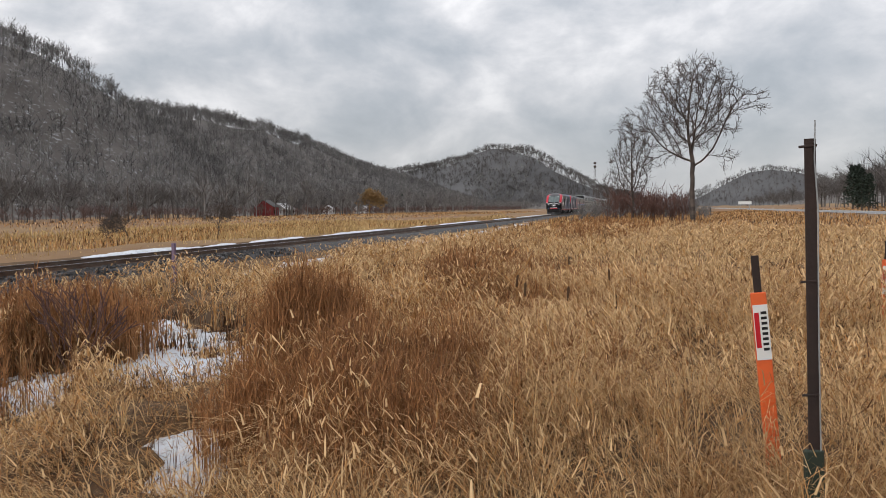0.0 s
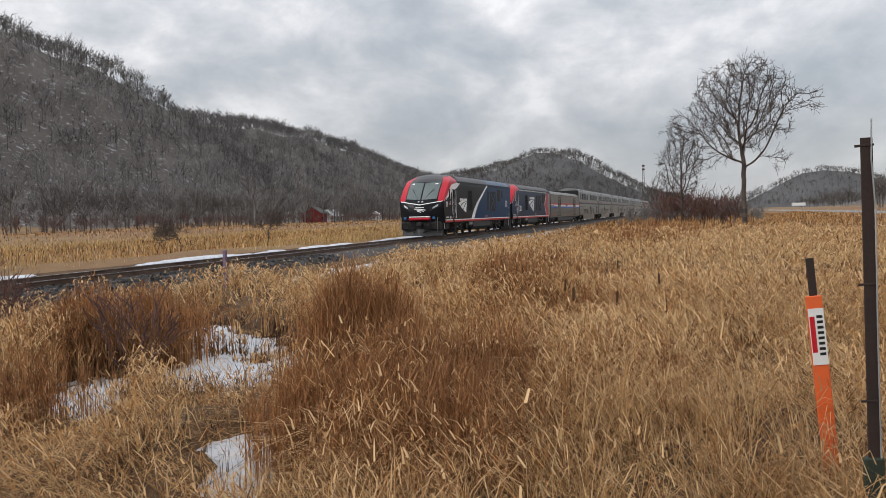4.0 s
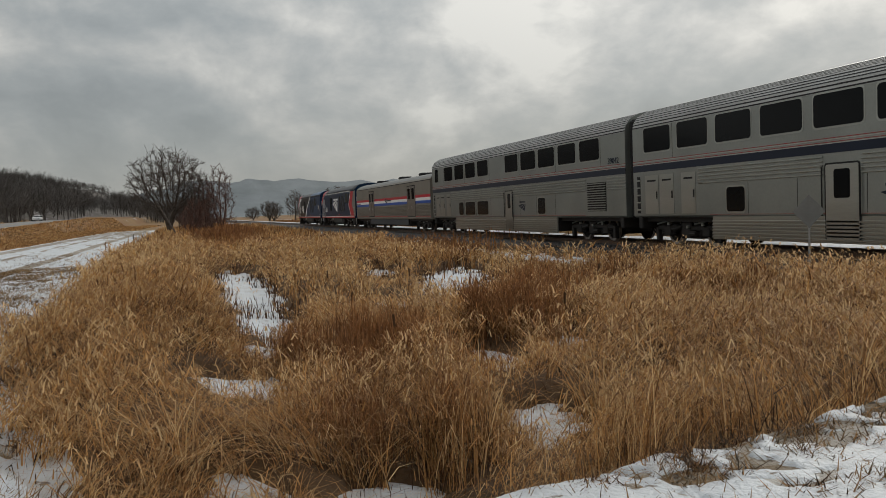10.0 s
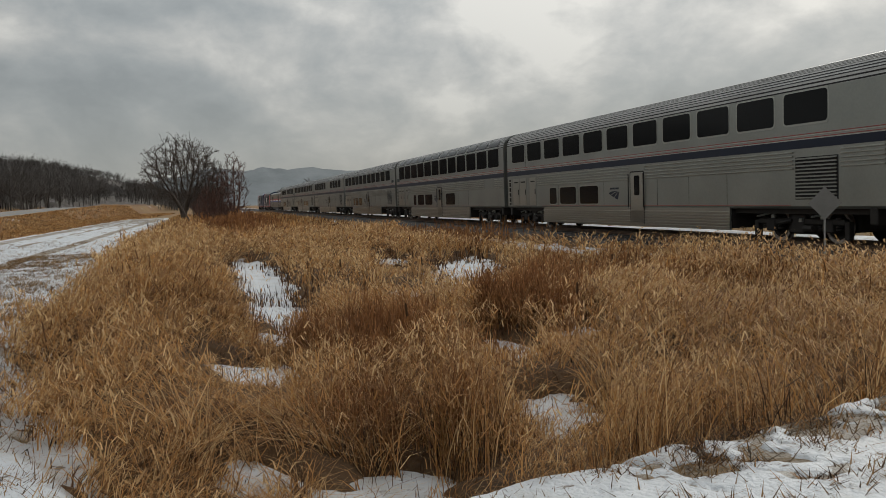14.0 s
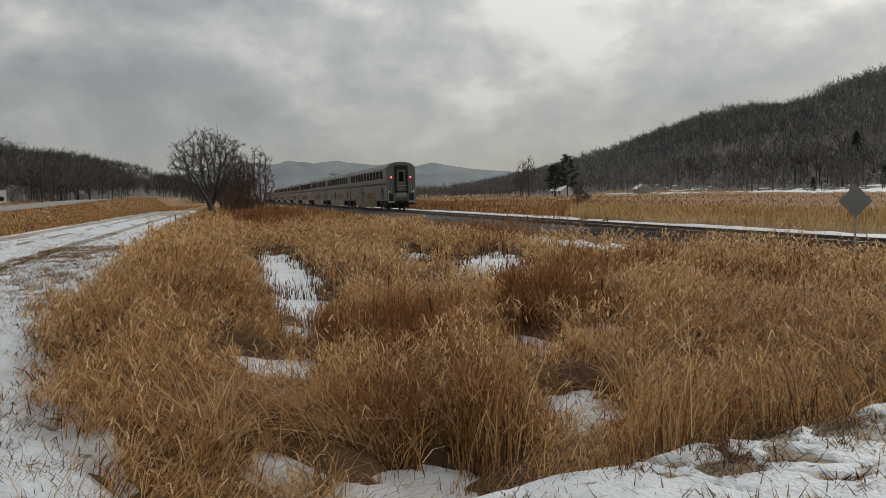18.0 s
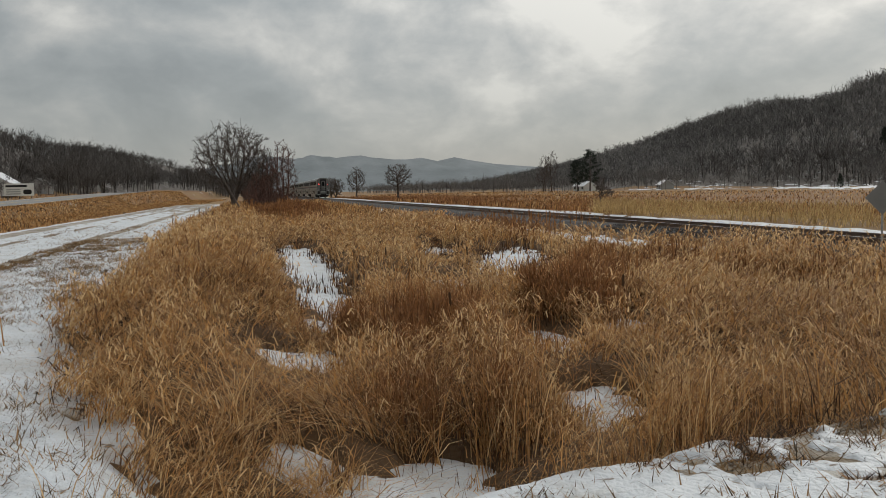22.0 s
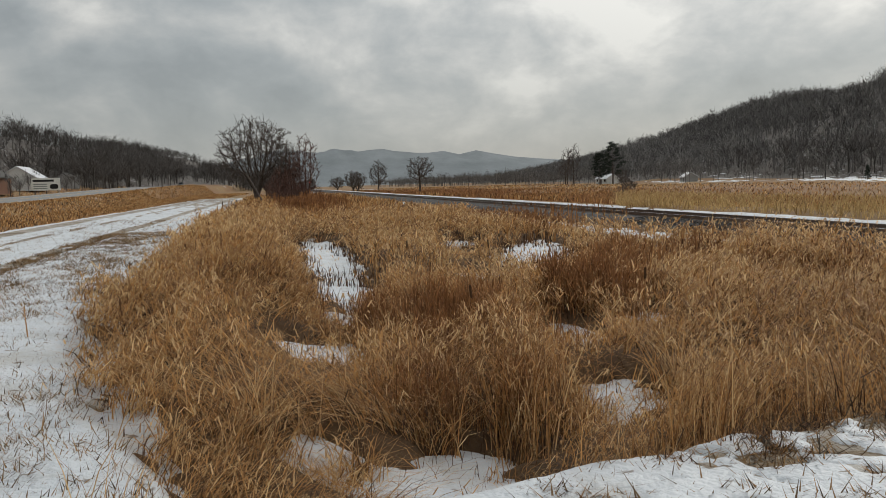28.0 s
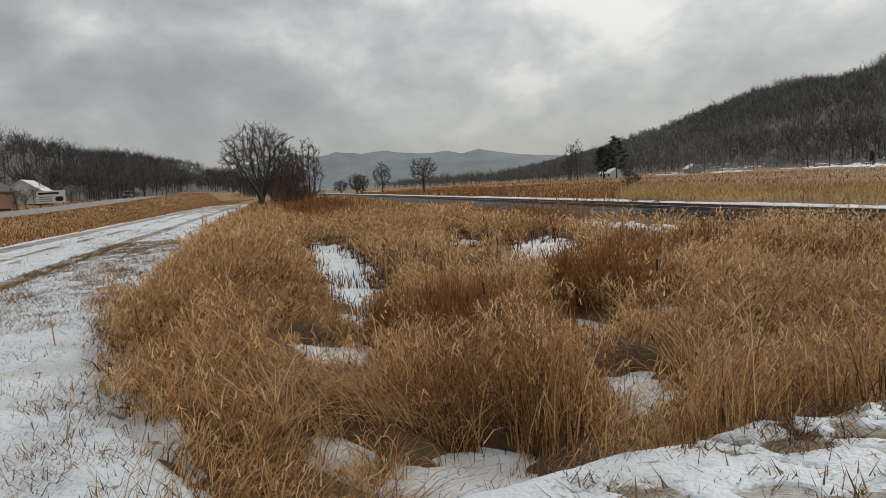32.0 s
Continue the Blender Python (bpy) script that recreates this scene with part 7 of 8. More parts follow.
# the broken leaning branch by the lane
bm = bmesh.new()
tube(bm, (0, 0, 0), (2.2, 1.6, 2.9), 0.07, 0.03)
tube(bm, (1.3, 0.95, 1.7), (2.6, 0.3, 2.6), 0.03, 0.012)
tagged(part("fallen_branch", bm, DARKBARK, at=pose(-72, -0.6, float(ground_height(-72, -0.6)), 0, 0, 180)), "dark broken branch leaning out of the grass", "branch")

# ---- the woods on the bluffs ----


def template(seed, tri_twigs, h=1.0, narrow=1.0):
    """A light bare tree of thin triangles, one metre high."""
    r = np.random.default_rng(seed)
    V, F = [], []

    def blade(a, b, w0, w1):
        a, b = np.array(a), np.array(b)
        s = np.cross(b - a, r.normal(0, 1, 3))
        s = s / (np.linalg.norm(s) + 1e-9)
        k = len(V)
        V.extend([a - s * w0, a + s * w0, b + s * w1, b - s * w1])
        F.extend([(k, k + 1, k + 2), (k, k + 2, k + 3)])

    blade((0, 0, 0), (0.01, 0.0, 0.6), 0.013, 0.006)
    tips = []
    for k in range(12):
        z0 = r.uniform(0.22, 0.6)
        a = r.uniform(0, 2 * np.pi)
        out = r.uniform(0.12, 0.36) * narrow
        p, q = (0, 0, z0), (out * np.cos(a), out * np.sin(a), min(0.92, z0 + r.uniform(0.18, 0.42)))
        blade(p, q, 0.006, 0.003)
        tips.append((np.array(p), np.array(q)))
    for _ in range(tri_twigs):
        p, q = tips[r.integers(len(tips))]
        s = p + (q - p) * r.uniform(0.3, 1.05)
        e = s + np.array([r.normal(0, 0.07 * narrow), r.normal(0, 0.07 * narrow), r.normal(0.08, 0.055)])
        w = np.cross(e - s, r.normal(0, 1, 3))
        w = w / (np.linalg.norm(w) + 1e-9) * 0.0105
        k = len(V)
        V.extend([s - w, s + w, e])
        F.append((k, k + 1, k + 2))
    return np.array(V), np.array(F)


def bushy(seed, twigs, wide=0.0085):
    """A bare tree, one metre high: a vase of rising limbs and a round crown of fine twigs."""
    r = np.random.default_rng(seed)
    V, F = [], []

    def sliver(a, b, w):
        s = np.cross(b - a, r.normal(0, 1, 3))
        s = s / (np.linalg.norm(s) + 1e-9) * w
        k = len(V)
        V.extend([a - s, a + s, b])
        F.append((k, k + 1, k + 2))

    fork = np.array([0, 0, r.uniform(0.20, 0.38)])
    sliver(np.zeros(3), np.array([r.normal(0, 0.03), r.normal(0, 0.03), 0.80]), 0.015)
    ends = []
    for i in range(9):
        a = 6.28 * (i + r.uniform(0, 1)) / 9
        out = r.uniform(0.08, 0.34)
        e = fork + np.array([out * math.cos(a), out * math.sin(a), r.uniform(0.25, 0.50) - 0.35 * out])
        sliver(fork * r.uniform(0.7, 1.4), e, 0.008)
        ends.append(e)
    for _ in range(twigs):
        e = ends[r.integers(len(ends))]
        s = fork + (e - fork) * r.uniform(0.3, 1.0)
        u = np.array([s[0], s[1], 0.35]) / 0.5 + r.normal(0, 0.38, 3)
        sliver(s, s + u / (np.linalg.norm(u) + 1e-9) * r.uniform(0.10, 0.24), wide)
    V = np.array(V)
    V[:, 2] = np.minimum(V[:, 2], 1.0 - 0.9 * (V[:, 0] ** 2 + V[:, 1] ** 2))
    return V, np.array(F)


def woods(name, label, x, y, h, mat, temps, sink=0.0):
    Vs, Fs, base = [], [], 0
    z = ground_height(x, y) - sink
    for i, (V, F) in enumerate(temps):
        k = np.arange(i, len(x), len(temps))
        if not len(k):
            continue
        a = rng.uniform(0, 2 * np.pi, len(k))
        c, s = np.cos(a), np.sin(a)
        hh = h[k][:, None]
        P = np.stack([(V[None, :, 0] * c[:, None] - V[None, :, 1] * s[:, None]) * hh + x[k][:, None], (V[None, :, 0] * s[:, None] + V[None, :, 1] * c[:, None]) * hh + y[k][:, None], V[None, :, 2] * hh + z[k][:, None]], -1)
        Vs.append(P.reshape(-1, 3))
        Fs.append((np.arange(len(k))[:, None, None] * len(V) + F[None] + base).reshape(-1, 3))
        base += len(k) * len(V)
    me = mesh_from(name, np.concatenate(Vs), np.concatenate(Fs), mat, False)
    tagged(new(name, me), label, "woods", kind="stuff")


TEMPS = [bushy(300 + i, 42, 0.0075) for i in range(6)]
GIANT = [bushy(340 + i, 190, 0.0034) for i in range(6)]
SLIM = [template(330 + i, 40, narrow=0.6) for i in range(4)]
TWIG = material("grey_brown_woods", (0.235, 0.222, 0.214), 0.95, scale=0.02, fine=0.3, bump=0, color2=(0.048, 0.045, 0.043), per="island")
CRESTWIG = material("thin_grey_twigs", (0.22, 0.205, 0.195), 0.95, scale=0.02, fine=0.3, bump=0, color2=(0.07, 0.062, 0.057), per="island")
DARKTWIG = material("dark_wet_woods", (0.17, 0.155, 0.145), 0.95, scale=0.02, fine=0.3, bump=0, color2=(0.03, 0.026, 0.023), per="island")
PALETWIG = material("pale_grey_trunks", (0.36, 0.35, 0.33), 0.95, scale=0.02, fine=0.3, bump=0, color2=(0.14, 0.125, 0.11), per="island")
PINE = material("dark_conifer_needles", (0.030, 0.042, 0.028), 0.9, scale=0.3, fine=3, bump=0, color2=(0.016, 0.022, 0.016), per="island")


def wood_points(n, x0, x1, y0, y1, low=1.2, high=1e9):
    x, y = rng.uniform(x0, x1, n), rng.uniform(y0, y1, n)
    b = bluff_height(x, y)
    k = (b > low) & (b < high)
    return x[k], y[k]


HILL = [bushy(310 + i, 25, 0.0105) for i in range(8)]
FARTREE = [bushy(320 + i, 12, 0.019) for i in range(5)]
x, y = wood_points(17000, -900, 1250, 130, 372)
woods("hillside_woods", "leafless grey-brown woods covering the bluff", x, y, rng.uniform(8, 14, len(x)), TWIG, HILL)
CREST = [bushy(360 + i, 100, 0.0045) for i in range(6)]
px, py = [], []
for spine in BLUFFS[:3]:
    for (x0, y0, _, _), (x1, y1, _, _) in zip(spine, spine[1:]):
        n = int(math.hypot(x1 - x0, y1 - y0) * 1.0)
        t = rng.uniform(0, 1, n)
        px.append(x0 + (x1 - x0) * t), py.append(y0 + (y1 - y0) * t + -8 + rng.normal(0, 16, n))
x, y = np.concatenate(px), np.concatenate(py)
woods("crest_woods", "fringe of bare trees along the bluff crest", x, y, rng.uniform(7.5, 15, len(x)), CRESTWIG, CREST)
t = rng.permutation(len(x))[:2400]
x, y = x[t] + rng.normal(0, 6, len(t)), y[t] + rng.normal(-4, 10, len(t))
woods("crest_woods", "low bare trees between the taller ones on the crest", x, y, rng.uniform(4, 8.5, len(x)), TWIG, HILL)
x = np.concatenate([rng.uniform(-330, -40, 60), rng.uniform(110, 620, 150)])
y = np.where(x > 0, 142, 190 - 40 * smooth(-150, -40, x)) + rng.normal(0, 9, len(x)) + np.abs(x) * 0.008
woods("field_edge_woods", "large bare trees along the foot of the bluff", x, y, rng.uniform(11, 17, len(x)), DARKTWIG, GIANT, 0.3)
x = np.concatenate([rng.uniform(-480, -255, 200), rng.uniform(-640, -470, 110)])
y = np.where(x > -475, rng.uniform(-72, -45, len(x)), rng.uniform(-40, 12, len(x)))
woods("roadside_woods", "tall dark bare trees beside the highway", x, y, rng.uniform(12, 17, len(x)) * (1 + 0.15 * (x < -470)), DARKTWIG, GIANT, 0.3)
x, y = wood_points(1700, -900, 1250, 130, 300)
woods("hillside_woods", "pale slim trunks among the bluff woods", x, y, rng.uniform(8, 12, len(x)), PALETWIG, SLIM)
x = np.concatenate([rng.uniform(-700, -40, 700), rng.uniform(60, 1200, 1100)])
y = np.where(x > 0, 140, 200 - 40 * smooth(-150, -40, x)) + rng.normal(0, 12, len(x)) + np.abs(x) * 0.008
woods("field_edge_woods", "tangled bare trees along the field edge", x, y, rng.uniform(5, 13, len(x)), TWIG, TEMPS, 0.3)
x, y = wood_points(7000, 1150, 1600, 0, 480)
woods("hillside_woods", "leafless woods on the farther hill", x, y, rng.uniform(9, 15, len(x)), DARKTWIG, FARTREE)
x = np.concatenate([rng.uniform(-560, -150, 1500), rng.uniform(-1200, -300, 600)])
y = np.concatenate([rng.uniform(-190, -60, 1500), rng.uniform(-170, -60, 600)])
woods("roadside_woods", "dark bare woods across the highway", x, y, rng.uniform(8, 14, len(x)) * (1 - 0.35 * smooth(-90, -62, y)), DARKTWIG, TEMPS, 0.3)
x, y = wood_points(3200, 1200, 1700, -380, -50)
woods("hillside_woods", "leafless woods on the farther hill", x, y, rng.uniform(9, 14, len(x)), DARKTWIG, FARTREE)
x, y = rng.uniform(-700, -140, 700), rng.uniform(-74, -50, 700)
woods("roadside_woods", "low bare scrub along the highway", x, y, rng.uniform(3, 8, len(x)), TWIG, TEMPS, 0.2)
x, y = rng.uniform(185, 330, 46), rng.uniform(-14, -6, 46)
y = y - 36 - 0.05 * x
woods("roadside_woods", "tall bare trees across the highway", x, y, rng.uniform(10, 18, len(x)), DARKTWIG, GIANT, 0.2)
x, y = rng.uniform(150, 900, 700), rng.uniform(-190, -52, 700)
x, y = x[y < -44 - 0.06 * x], y[y < -44 - 0.06 * x]
woods("roadside_woods", "dark bare woods across the highway", x, y, rng.uniform(8, 14, len(x)), DARKTWIG, CREST, 0.3)
x, y = rng.uniform(-820, -500, 420), rng.uniform(-62, 14, 420)
woods("field_edge_woods", "dark line of bare trees where the highway bends", x, y, rng.uniform(6, 12, len(x)), DARKTWIG, TEMPS, 0.3)
x, y = rng.uniform(175, 560, 110), rng.uniform(98, 136, 110)
woods("field_edge_woods", "tall bare trees round the farm houses", x, y, rng.uniform(9, 17, len(x)), TWIG, CREST, 0.2)
x = rng.uniform(-700, -40, 1100)
y = 196 - 40 * smooth(-150, -40, x) + rng.normal(-6, 14, len(x))
woods("field_edge_woods", "low tangled scrub at the foot of the bluff", x, y, rng.uniform(2, 6, len(x)), DARKTWIG, TEMPS, 0.2)
x = rng.uniform(60, 900, 1500)
y = 124 + rng.normal(0, 6, len(x)) + x * 0.008
woods("field_edge_woods", "low reddish brush along the field edge", x, y, rng.uniform(2, 6, len(x)), material("maroon_brush", (0.17, 0.11, 0.095), 0.95, scale=0.1, fine=1, bump=0, color2=(0.06, 0.042, 0.037), per="island"), TEMPS, 0.2)
x, y = rng.uniform(-900, -340, 800), rng.uniform(100, 190, 800)
woods("field_edge_woods", "distant bare trees at the end of the field", x, y, rng.uniform(6, 12, len(x)), TWIG, TEMPS, 0.3)
x, y = rng.uniform(96, 190, 260), rng.uniform(-9, 9, 260) - 1.0
woods("track_side_brush", "low leafless brush round the tall tree", x, y, rng.uniform(1.5, 4.2, len(x)), TWIG, TEMPS, 0.1)
x, y = rng.uniform(97, 112, 90), rng.uniform(-5, 4.5, 90)
woods("track_side_brush", "brown leafless brush between the railway trees", x, y, rng.uniform(2.5, 6.0, len(x)), REDTWIG, TEMPS, 0.1)
x, y = rng.uniform(-150, -100, 90), rng.uniform(-1, 6, 90)
woods("track_side_brush", "low leafless brush round the lane trees", x, y, rng.uniform(1.5, 4.5, len(x)), material("reddish_brush", (0.13, 0.075, 0.06), 0.95, scale=0.1, fine=1, bump=0, color2=(0.07, 0.045, 0.04), per="island"), TEMPS, 0.1)


def conifer(x, y, h, seed):
    r = random.Random(seed)
    ob = tagged(new("conifer"), "dark green conifer at the field edge", "tree")
    ob.matrix_basis = pose(x, y, float(ground_height(x, y)))
    bm = bmesh.new()
    tube(bm, (0, 0, 0), (0, 0, h * 0.95), h * 0.022, 0.02)
    part("trunk", bm, DARKBARK, ob)
    V, F = [], []
    for _ in range(520):
        t = r.random() ** 0.8
        z = h * (0.12 + 0.86 * t)
        rad = h * 0.30 * (1 - t) ** 0.6 * (0.55 + 0.45 * r.random()) + 0.1
        a = r.uniform(0, 2 * math.pi)
        p = Vector((rad * math.cos(a) * r.uniform(0.3, 1), rad * math.sin(a) * r.uniform(0.3, 1), z + r.uniform(-0.2, 0.2)))
        for _ in range(2):
            d1, d2 = Vector((r.gauss(0, 1), r.gauss(0, 1), r.gauss(-0.3, 0.5))), Vector((r.gauss(0, 1), r.gauss(0, 1), r.gauss(0, 0.5)))
            k = len(V)
            V += [p, p + d1.normalized() * h * 0.06, p + d2.normalized() * h * 0.05]
            F.append((k, k + 1, k + 2))
    part("crown", mesh_from("crown", np.array(V), np.array(F), PINE, False), None, ob)


def pine(x, y, h, seed):
    """A broad old pine: tiers of needle clumps out on level limbs."""
    r = random.Random(seed)
    ob = tagged(new("pine"), "broad dark pine with tiered limbs at the field edge", "tree")
    ob.matrix_basis = pose(x, y, float(ground_height(x, y)))
    bm = bmesh.new()
    tube(bm, (0, 0, 0), (0.2, 0.1, h * 0.96), h * 0.022, 0.03)
    part("trunk", bm, DARKBARK, ob)
    V, F = [], []
    bm = bmesh.new()
    for k in range(34):
        t = k / 33
        z = h * (0.22 + 0.74 * t)
        reach = h * 0.27 * (0.35 + 0.65 * math.sin(math.pi * min(1, 0.25 + 0.75 * t))) * r.uniform(0.6, 1.1) * (1 if t < 0.85 else 0.6)
        a = k * 2.4 + r.uniform(-0.4, 0.4)
        tip = Vector((reach * math.cos(a), reach * math.sin(a), z + reach * 0.15))
        tube(bm, (0.1, 0.05, z), tip, 0.06, 0.02, 4)
        for _ in range(7):
            c = Vector((0, 0, z)).lerp(tip, r.uniform(0.45, 1.08)) + Vector((r.gauss(0, 0.35), r.gauss(0, 0.35), r.uniform(-0.1, 0.45)))
            for _ in range(16):
                p = c + Vector((r.gauss(0, 0.42), r.gauss(0, 0.42), r.gauss(0, 0.20)))
                d1, d2 = Vector((r.gauss(0, 1), r.gauss(0, 1), r.gauss(0.3, 0.5))), Vector((r.gauss(0, 1), r.gauss(0, 1), r.gauss(0, 0.5)))
                n = len(V)
                V += [p, p + d1.normalized() * 0.5, p + d2.normalized() * 0.4]
                F.append((n, n + 1, n + 2))
    part("limbs", bm, DARKBARK, ob)
    part("crown", mesh_from("crown", np.array(V), np.array(F), PINE, False), None, ob)


pine(-322, 136, 17.0, 391)
pine(-331, 134, 13.0, 392)
for i, (x, y, h) in enumerate(((480, 139, 11), (560, 146, 13), (356, 141, 9), (-196, 178, 6.5), (-190, 150, 4.0), (-215, -66, 12), (-200, -64, 10), (196, -46, 9.5), (208, -48, 10.5), (186, -45, 8), (226, -51, 11), (-190, 236, 12), (-120, 205, 9), (-250, 215, 11))):
    conifer(x, y, h, 400 + i)

x = rng.uniform(-345, -120, 46)
y = 156 + rng.normal(0, 6, 46) + 12 * smooth(-300, -200, x)
woods("field_edge_woods", "spreading bare trees before the foot of the bluff", x, y, rng.uniform(6, 12, 46), TWIG, GIANT, 0.2)


def foot_snow(x, y):
    n = fbm(x / 9.0, y / 3.0, 121) - 0.5 + 0.6 * (fbm(x / 2.5, y / 1.2, 122) - 0.5)
    s = n - 0.27 + 0.11 * smooth(-250, -200, x) - 0.3 * smooth(150, 138, y) - 0.3 * smooth(186, 194, y)
    return np.where(s > 0, 0.10 + 0.3 * np.clip(s, 0, 0.4), s)


snow_sheet("slope_snow", "thin strips of old snow at the foot of the bluff", np.arange(-350, -110, 1.0), np.arange(134, 196, 0.6), foot_snow, 0.15)
x, y = wood_points(3000, -560, -50, 235, 345)
woods("hillside_woods", "close-grown bare trees on the upper bluff", x, y, rng.uniform(8, 13, len(x)), TWIG, HILL)

# ---- signs, posts and wires near the crossing ----
GALV = material("galvanised_post", (0.42, 0.43, 0.43), 0.5, 0.5, scale=2, fine=30, bump=0.05, color2=(0.27, 0.27, 0.26))
SIGNRED = material("sign_red", (0.50, 0.012, 0.02), 0.45, scale=2, fine=20, bump=0.0, color2=(0.40, 0.012, 0.018))
SIGNWHITE = material("sign_white", (0.72, 0.72, 0.69), 0.5, scale=2, fine=20, bump=0.0, color2=(0.58, 0.58, 0.55))
SIGNBLUE = material("sign_blue", (0.02, 0.09, 0.36), 0.5, scale=2, fine=20, bump=0.0)
SIGNBACK = material("sign_back_aluminium", (0.25, 0.25, 0.24), 0.6, 0.2, scale=2, fine=20, bump=0.02, color2=(0.17, 0.17, 0.165))
INK = material("black_ink", (0.012, 0.012, 0.012), 0.6, scale=2, fine=20, bump=0.0)
ORANGE = material("orange_marker_plastic", (0.72, 0.13, 0.03), 0.5, scale=2, fine=20, bump=0.02, color2=(0.56, 0.10, 0.03))
TPOST = material("rusty_dark_steel", (0.055, 0.035, 0.028), 0.75, 0.3, scale=3, fine=40, bump=0.2, color2=(0.03, 0.022, 0.02))


def sign_plate(name, parent, mat, pts, label="", y=0.0, thick=0.004):
    bm = bmesh.new()
    plate(bm, pts, y, thick)
    return part(name, bm, mat, parent, label)


def octagon(r, cz):
    return [(r * math.cos(radians(22.5 + 45 * k)), cz + r * math.sin(radians(22.5 + 45 * k))) for k in range(8)]


def stop_sign():
    ob = tagged(new("stop_sign"), "red stop sign above a white private crossing sign on twin posts", "sign")
    gz = float(ground_height(5.06, 9.2))
    ob.matrix_basis = pose(5.06, 9.2, gz, 0, -1.6, 12)
    top = 3.07 - gz
    for x, t in ((-0.035, 0.0), (0.06, 0.02)):
        bm = bmesh.new()
        extrude = [(-0.03, 0.0), (0.03, 0.0), (0.03, 0.03), (0.012, 0.03), (0.012, 0.012), (-0.012, 0.012), (-0.012, 0.03), (-0.03, 0.03)]
        a = [bm.verts.new((x + px, 0.03 + py + t, -0.3)) for px, py in extrude]
        b = [bm.verts.new((x + px, 0.03 + py + t, top + (0.33 if t == 0 else -0.1))) for px, py in extrude]
        for k in range(8):
            bm.faces.new((a[k], a[(k + 1) % 8], b[(k + 1) % 8], b[k]))
        bm.faces.new(b)
        bmesh.ops.recalc_face_normals(bm, faces=bm.faces)
        part("post", bm, GALV, ob, "galvanised channel post")
    disc = sign_plate("stop_plate", ob, SIGNWHITE, octagon(0.33, top), "white-edged red octagon")
    sign_plate("red_face", disc, SIGNRED, octagon(0.305, top), y=-0.004)
    lettering("stop_word", "STOP", 0.21, SIGNWHITE, disc, -0.225, top - 0.105, -0.010, width=0.45, depth=0.001)
    cz = 1.57 + 10.5 * math.tan(radians(4.15)) - gz
    w = sign_plate("crossing_plate", ob, SIGNWHITE, rect(-0.225, 0.225, cz - 0.37, cz + 0.37), "white private crossing sign with a black cross", y=-0.002)
    for s in (-1, 1):
        d = 0.125
        q = 0.028
        sign_plate("cross_bar", w, INK, [(-d - q, cz + 0.1 - s * d + s * q), (-d + q, cz + 0.1 - s * d - s * q), (d + q, cz + 0.1 + s * d - s * q), (d - q, cz + 0.1 + s * d + s * q)], y=-0.0075 - 0.001 * s, thick=0.001)
    for ch, x in (("R", -0.185), ("R", 0.11)):
        lettering("letter", ch, 0.075, INK, w, x, cz + 0.065, -0.006, depth=0.0006)
    lettering("private_word", "PRIVATE", 0.05, INK, w, -0.11, cz + 0.285, -0.006, width=0.22, depth=0.0006)
    lettering("crossing_word", "CROSSING", 0.05, INK, w, -0.13, cz - 0.125, -0.006, width=0.26, depth=0.0006)
    lettering("notice_word", "NO TRESPASSING", 0.035, INK, w, -0.16, cz - 0.22, -0.006, width=0.32, depth=0.0006)
    for k, hw in enumerate((0.16, 0.15, 0.16)):
        sign_plate("small_print_bar", w, INK, rect(-hw, hw, cz - 0.27 - 0.035 * k, cz - 0.257 - 0.035 * k), y=-0.006, thick=0.001)
    sign_plate("yellow_strip", ob, YELLOW, rect(-0.065, -0.005, cz - 0.95, cz - 0.53), "yellow reflective strip", y=0.024)
    sign_plate("red_strip", ob, SIGNRED, rect(0.005, 0.115, cz - 0.93, cz - 0.66), "red reflective strip", y=0.040)
    bz = 1.57 - 10.5 * math.tan(radians(1.57)) - gz
    b = sign_plate("notice_plate", ob, SIGNBLUE, rect(-0.13, 0.17, bz - 0.13, bz + 0.13), "small blue emergency notice", y=-0.002)
    for k in range(4):
        sign_plate("notice_bar", b, SIGNWHITE, rect(-0.10 + 0.01 * k, 0.14 - 0.01 * k, bz + 0.06 - 0.05 * k, bz + 0.085 - 0.05 * k), y=-0.006, thick=0.001)


stop_sign()

ob = tagged(new("diamond_sign"), "grey back of a diamond railway sign on a thin post", "sign")
ob.matrix_basis = pose(-16.3, 14.0, -0.7, 0, 0, 52)
bm = bmesh.new()
tube(bm, (0, 0.03, -0.2), (0, 0.03, 2.28), 0.025, sides=6)
part("post", bm, GALV, ob)
sign_plate("diamond_plate", ob, SIGNBACK, [(0, 1.50), (0.36, 1.89), (0, 2.28), (-0.36, 1.89)], "plain aluminium diamond plate")
sign_plate("plate_brace", ob, SIGNBACK, rect(-0.02, 0.02, 1.5, 2.28), y=-0.004)

# steel fence post with wire
ob = tagged(new("steel_fence_post"), "dark rusty steel post with a thin wire along it", "post")
gz = float(ground_height(4.55, -0.88))
ob.matrix_basis = pose(4.55, -0.88, gz, 0.6, -1.6, -80)
bm = bmesh.new()
box(bm, -0.028, 0.028, -0.006, 0.006, -0.4, 1.90 - gz, 0.002)
box(bm, -0.006, 0.006, 0.004, 0.04, -0.4, 1.90 - gz)
part("post_bar", bm, TPOST, ob)
for z in (1.86 - gz, 1.18 - gz, 0.6 - gz):
    bm = bmesh.new()
    tube(bm, (-0.055, 0, z), (0.03, -0.01, z + 0.005), 0.007, sides=5)
    part("wire_clip", bm, TPOST, ob)
bm = bmesh.new()
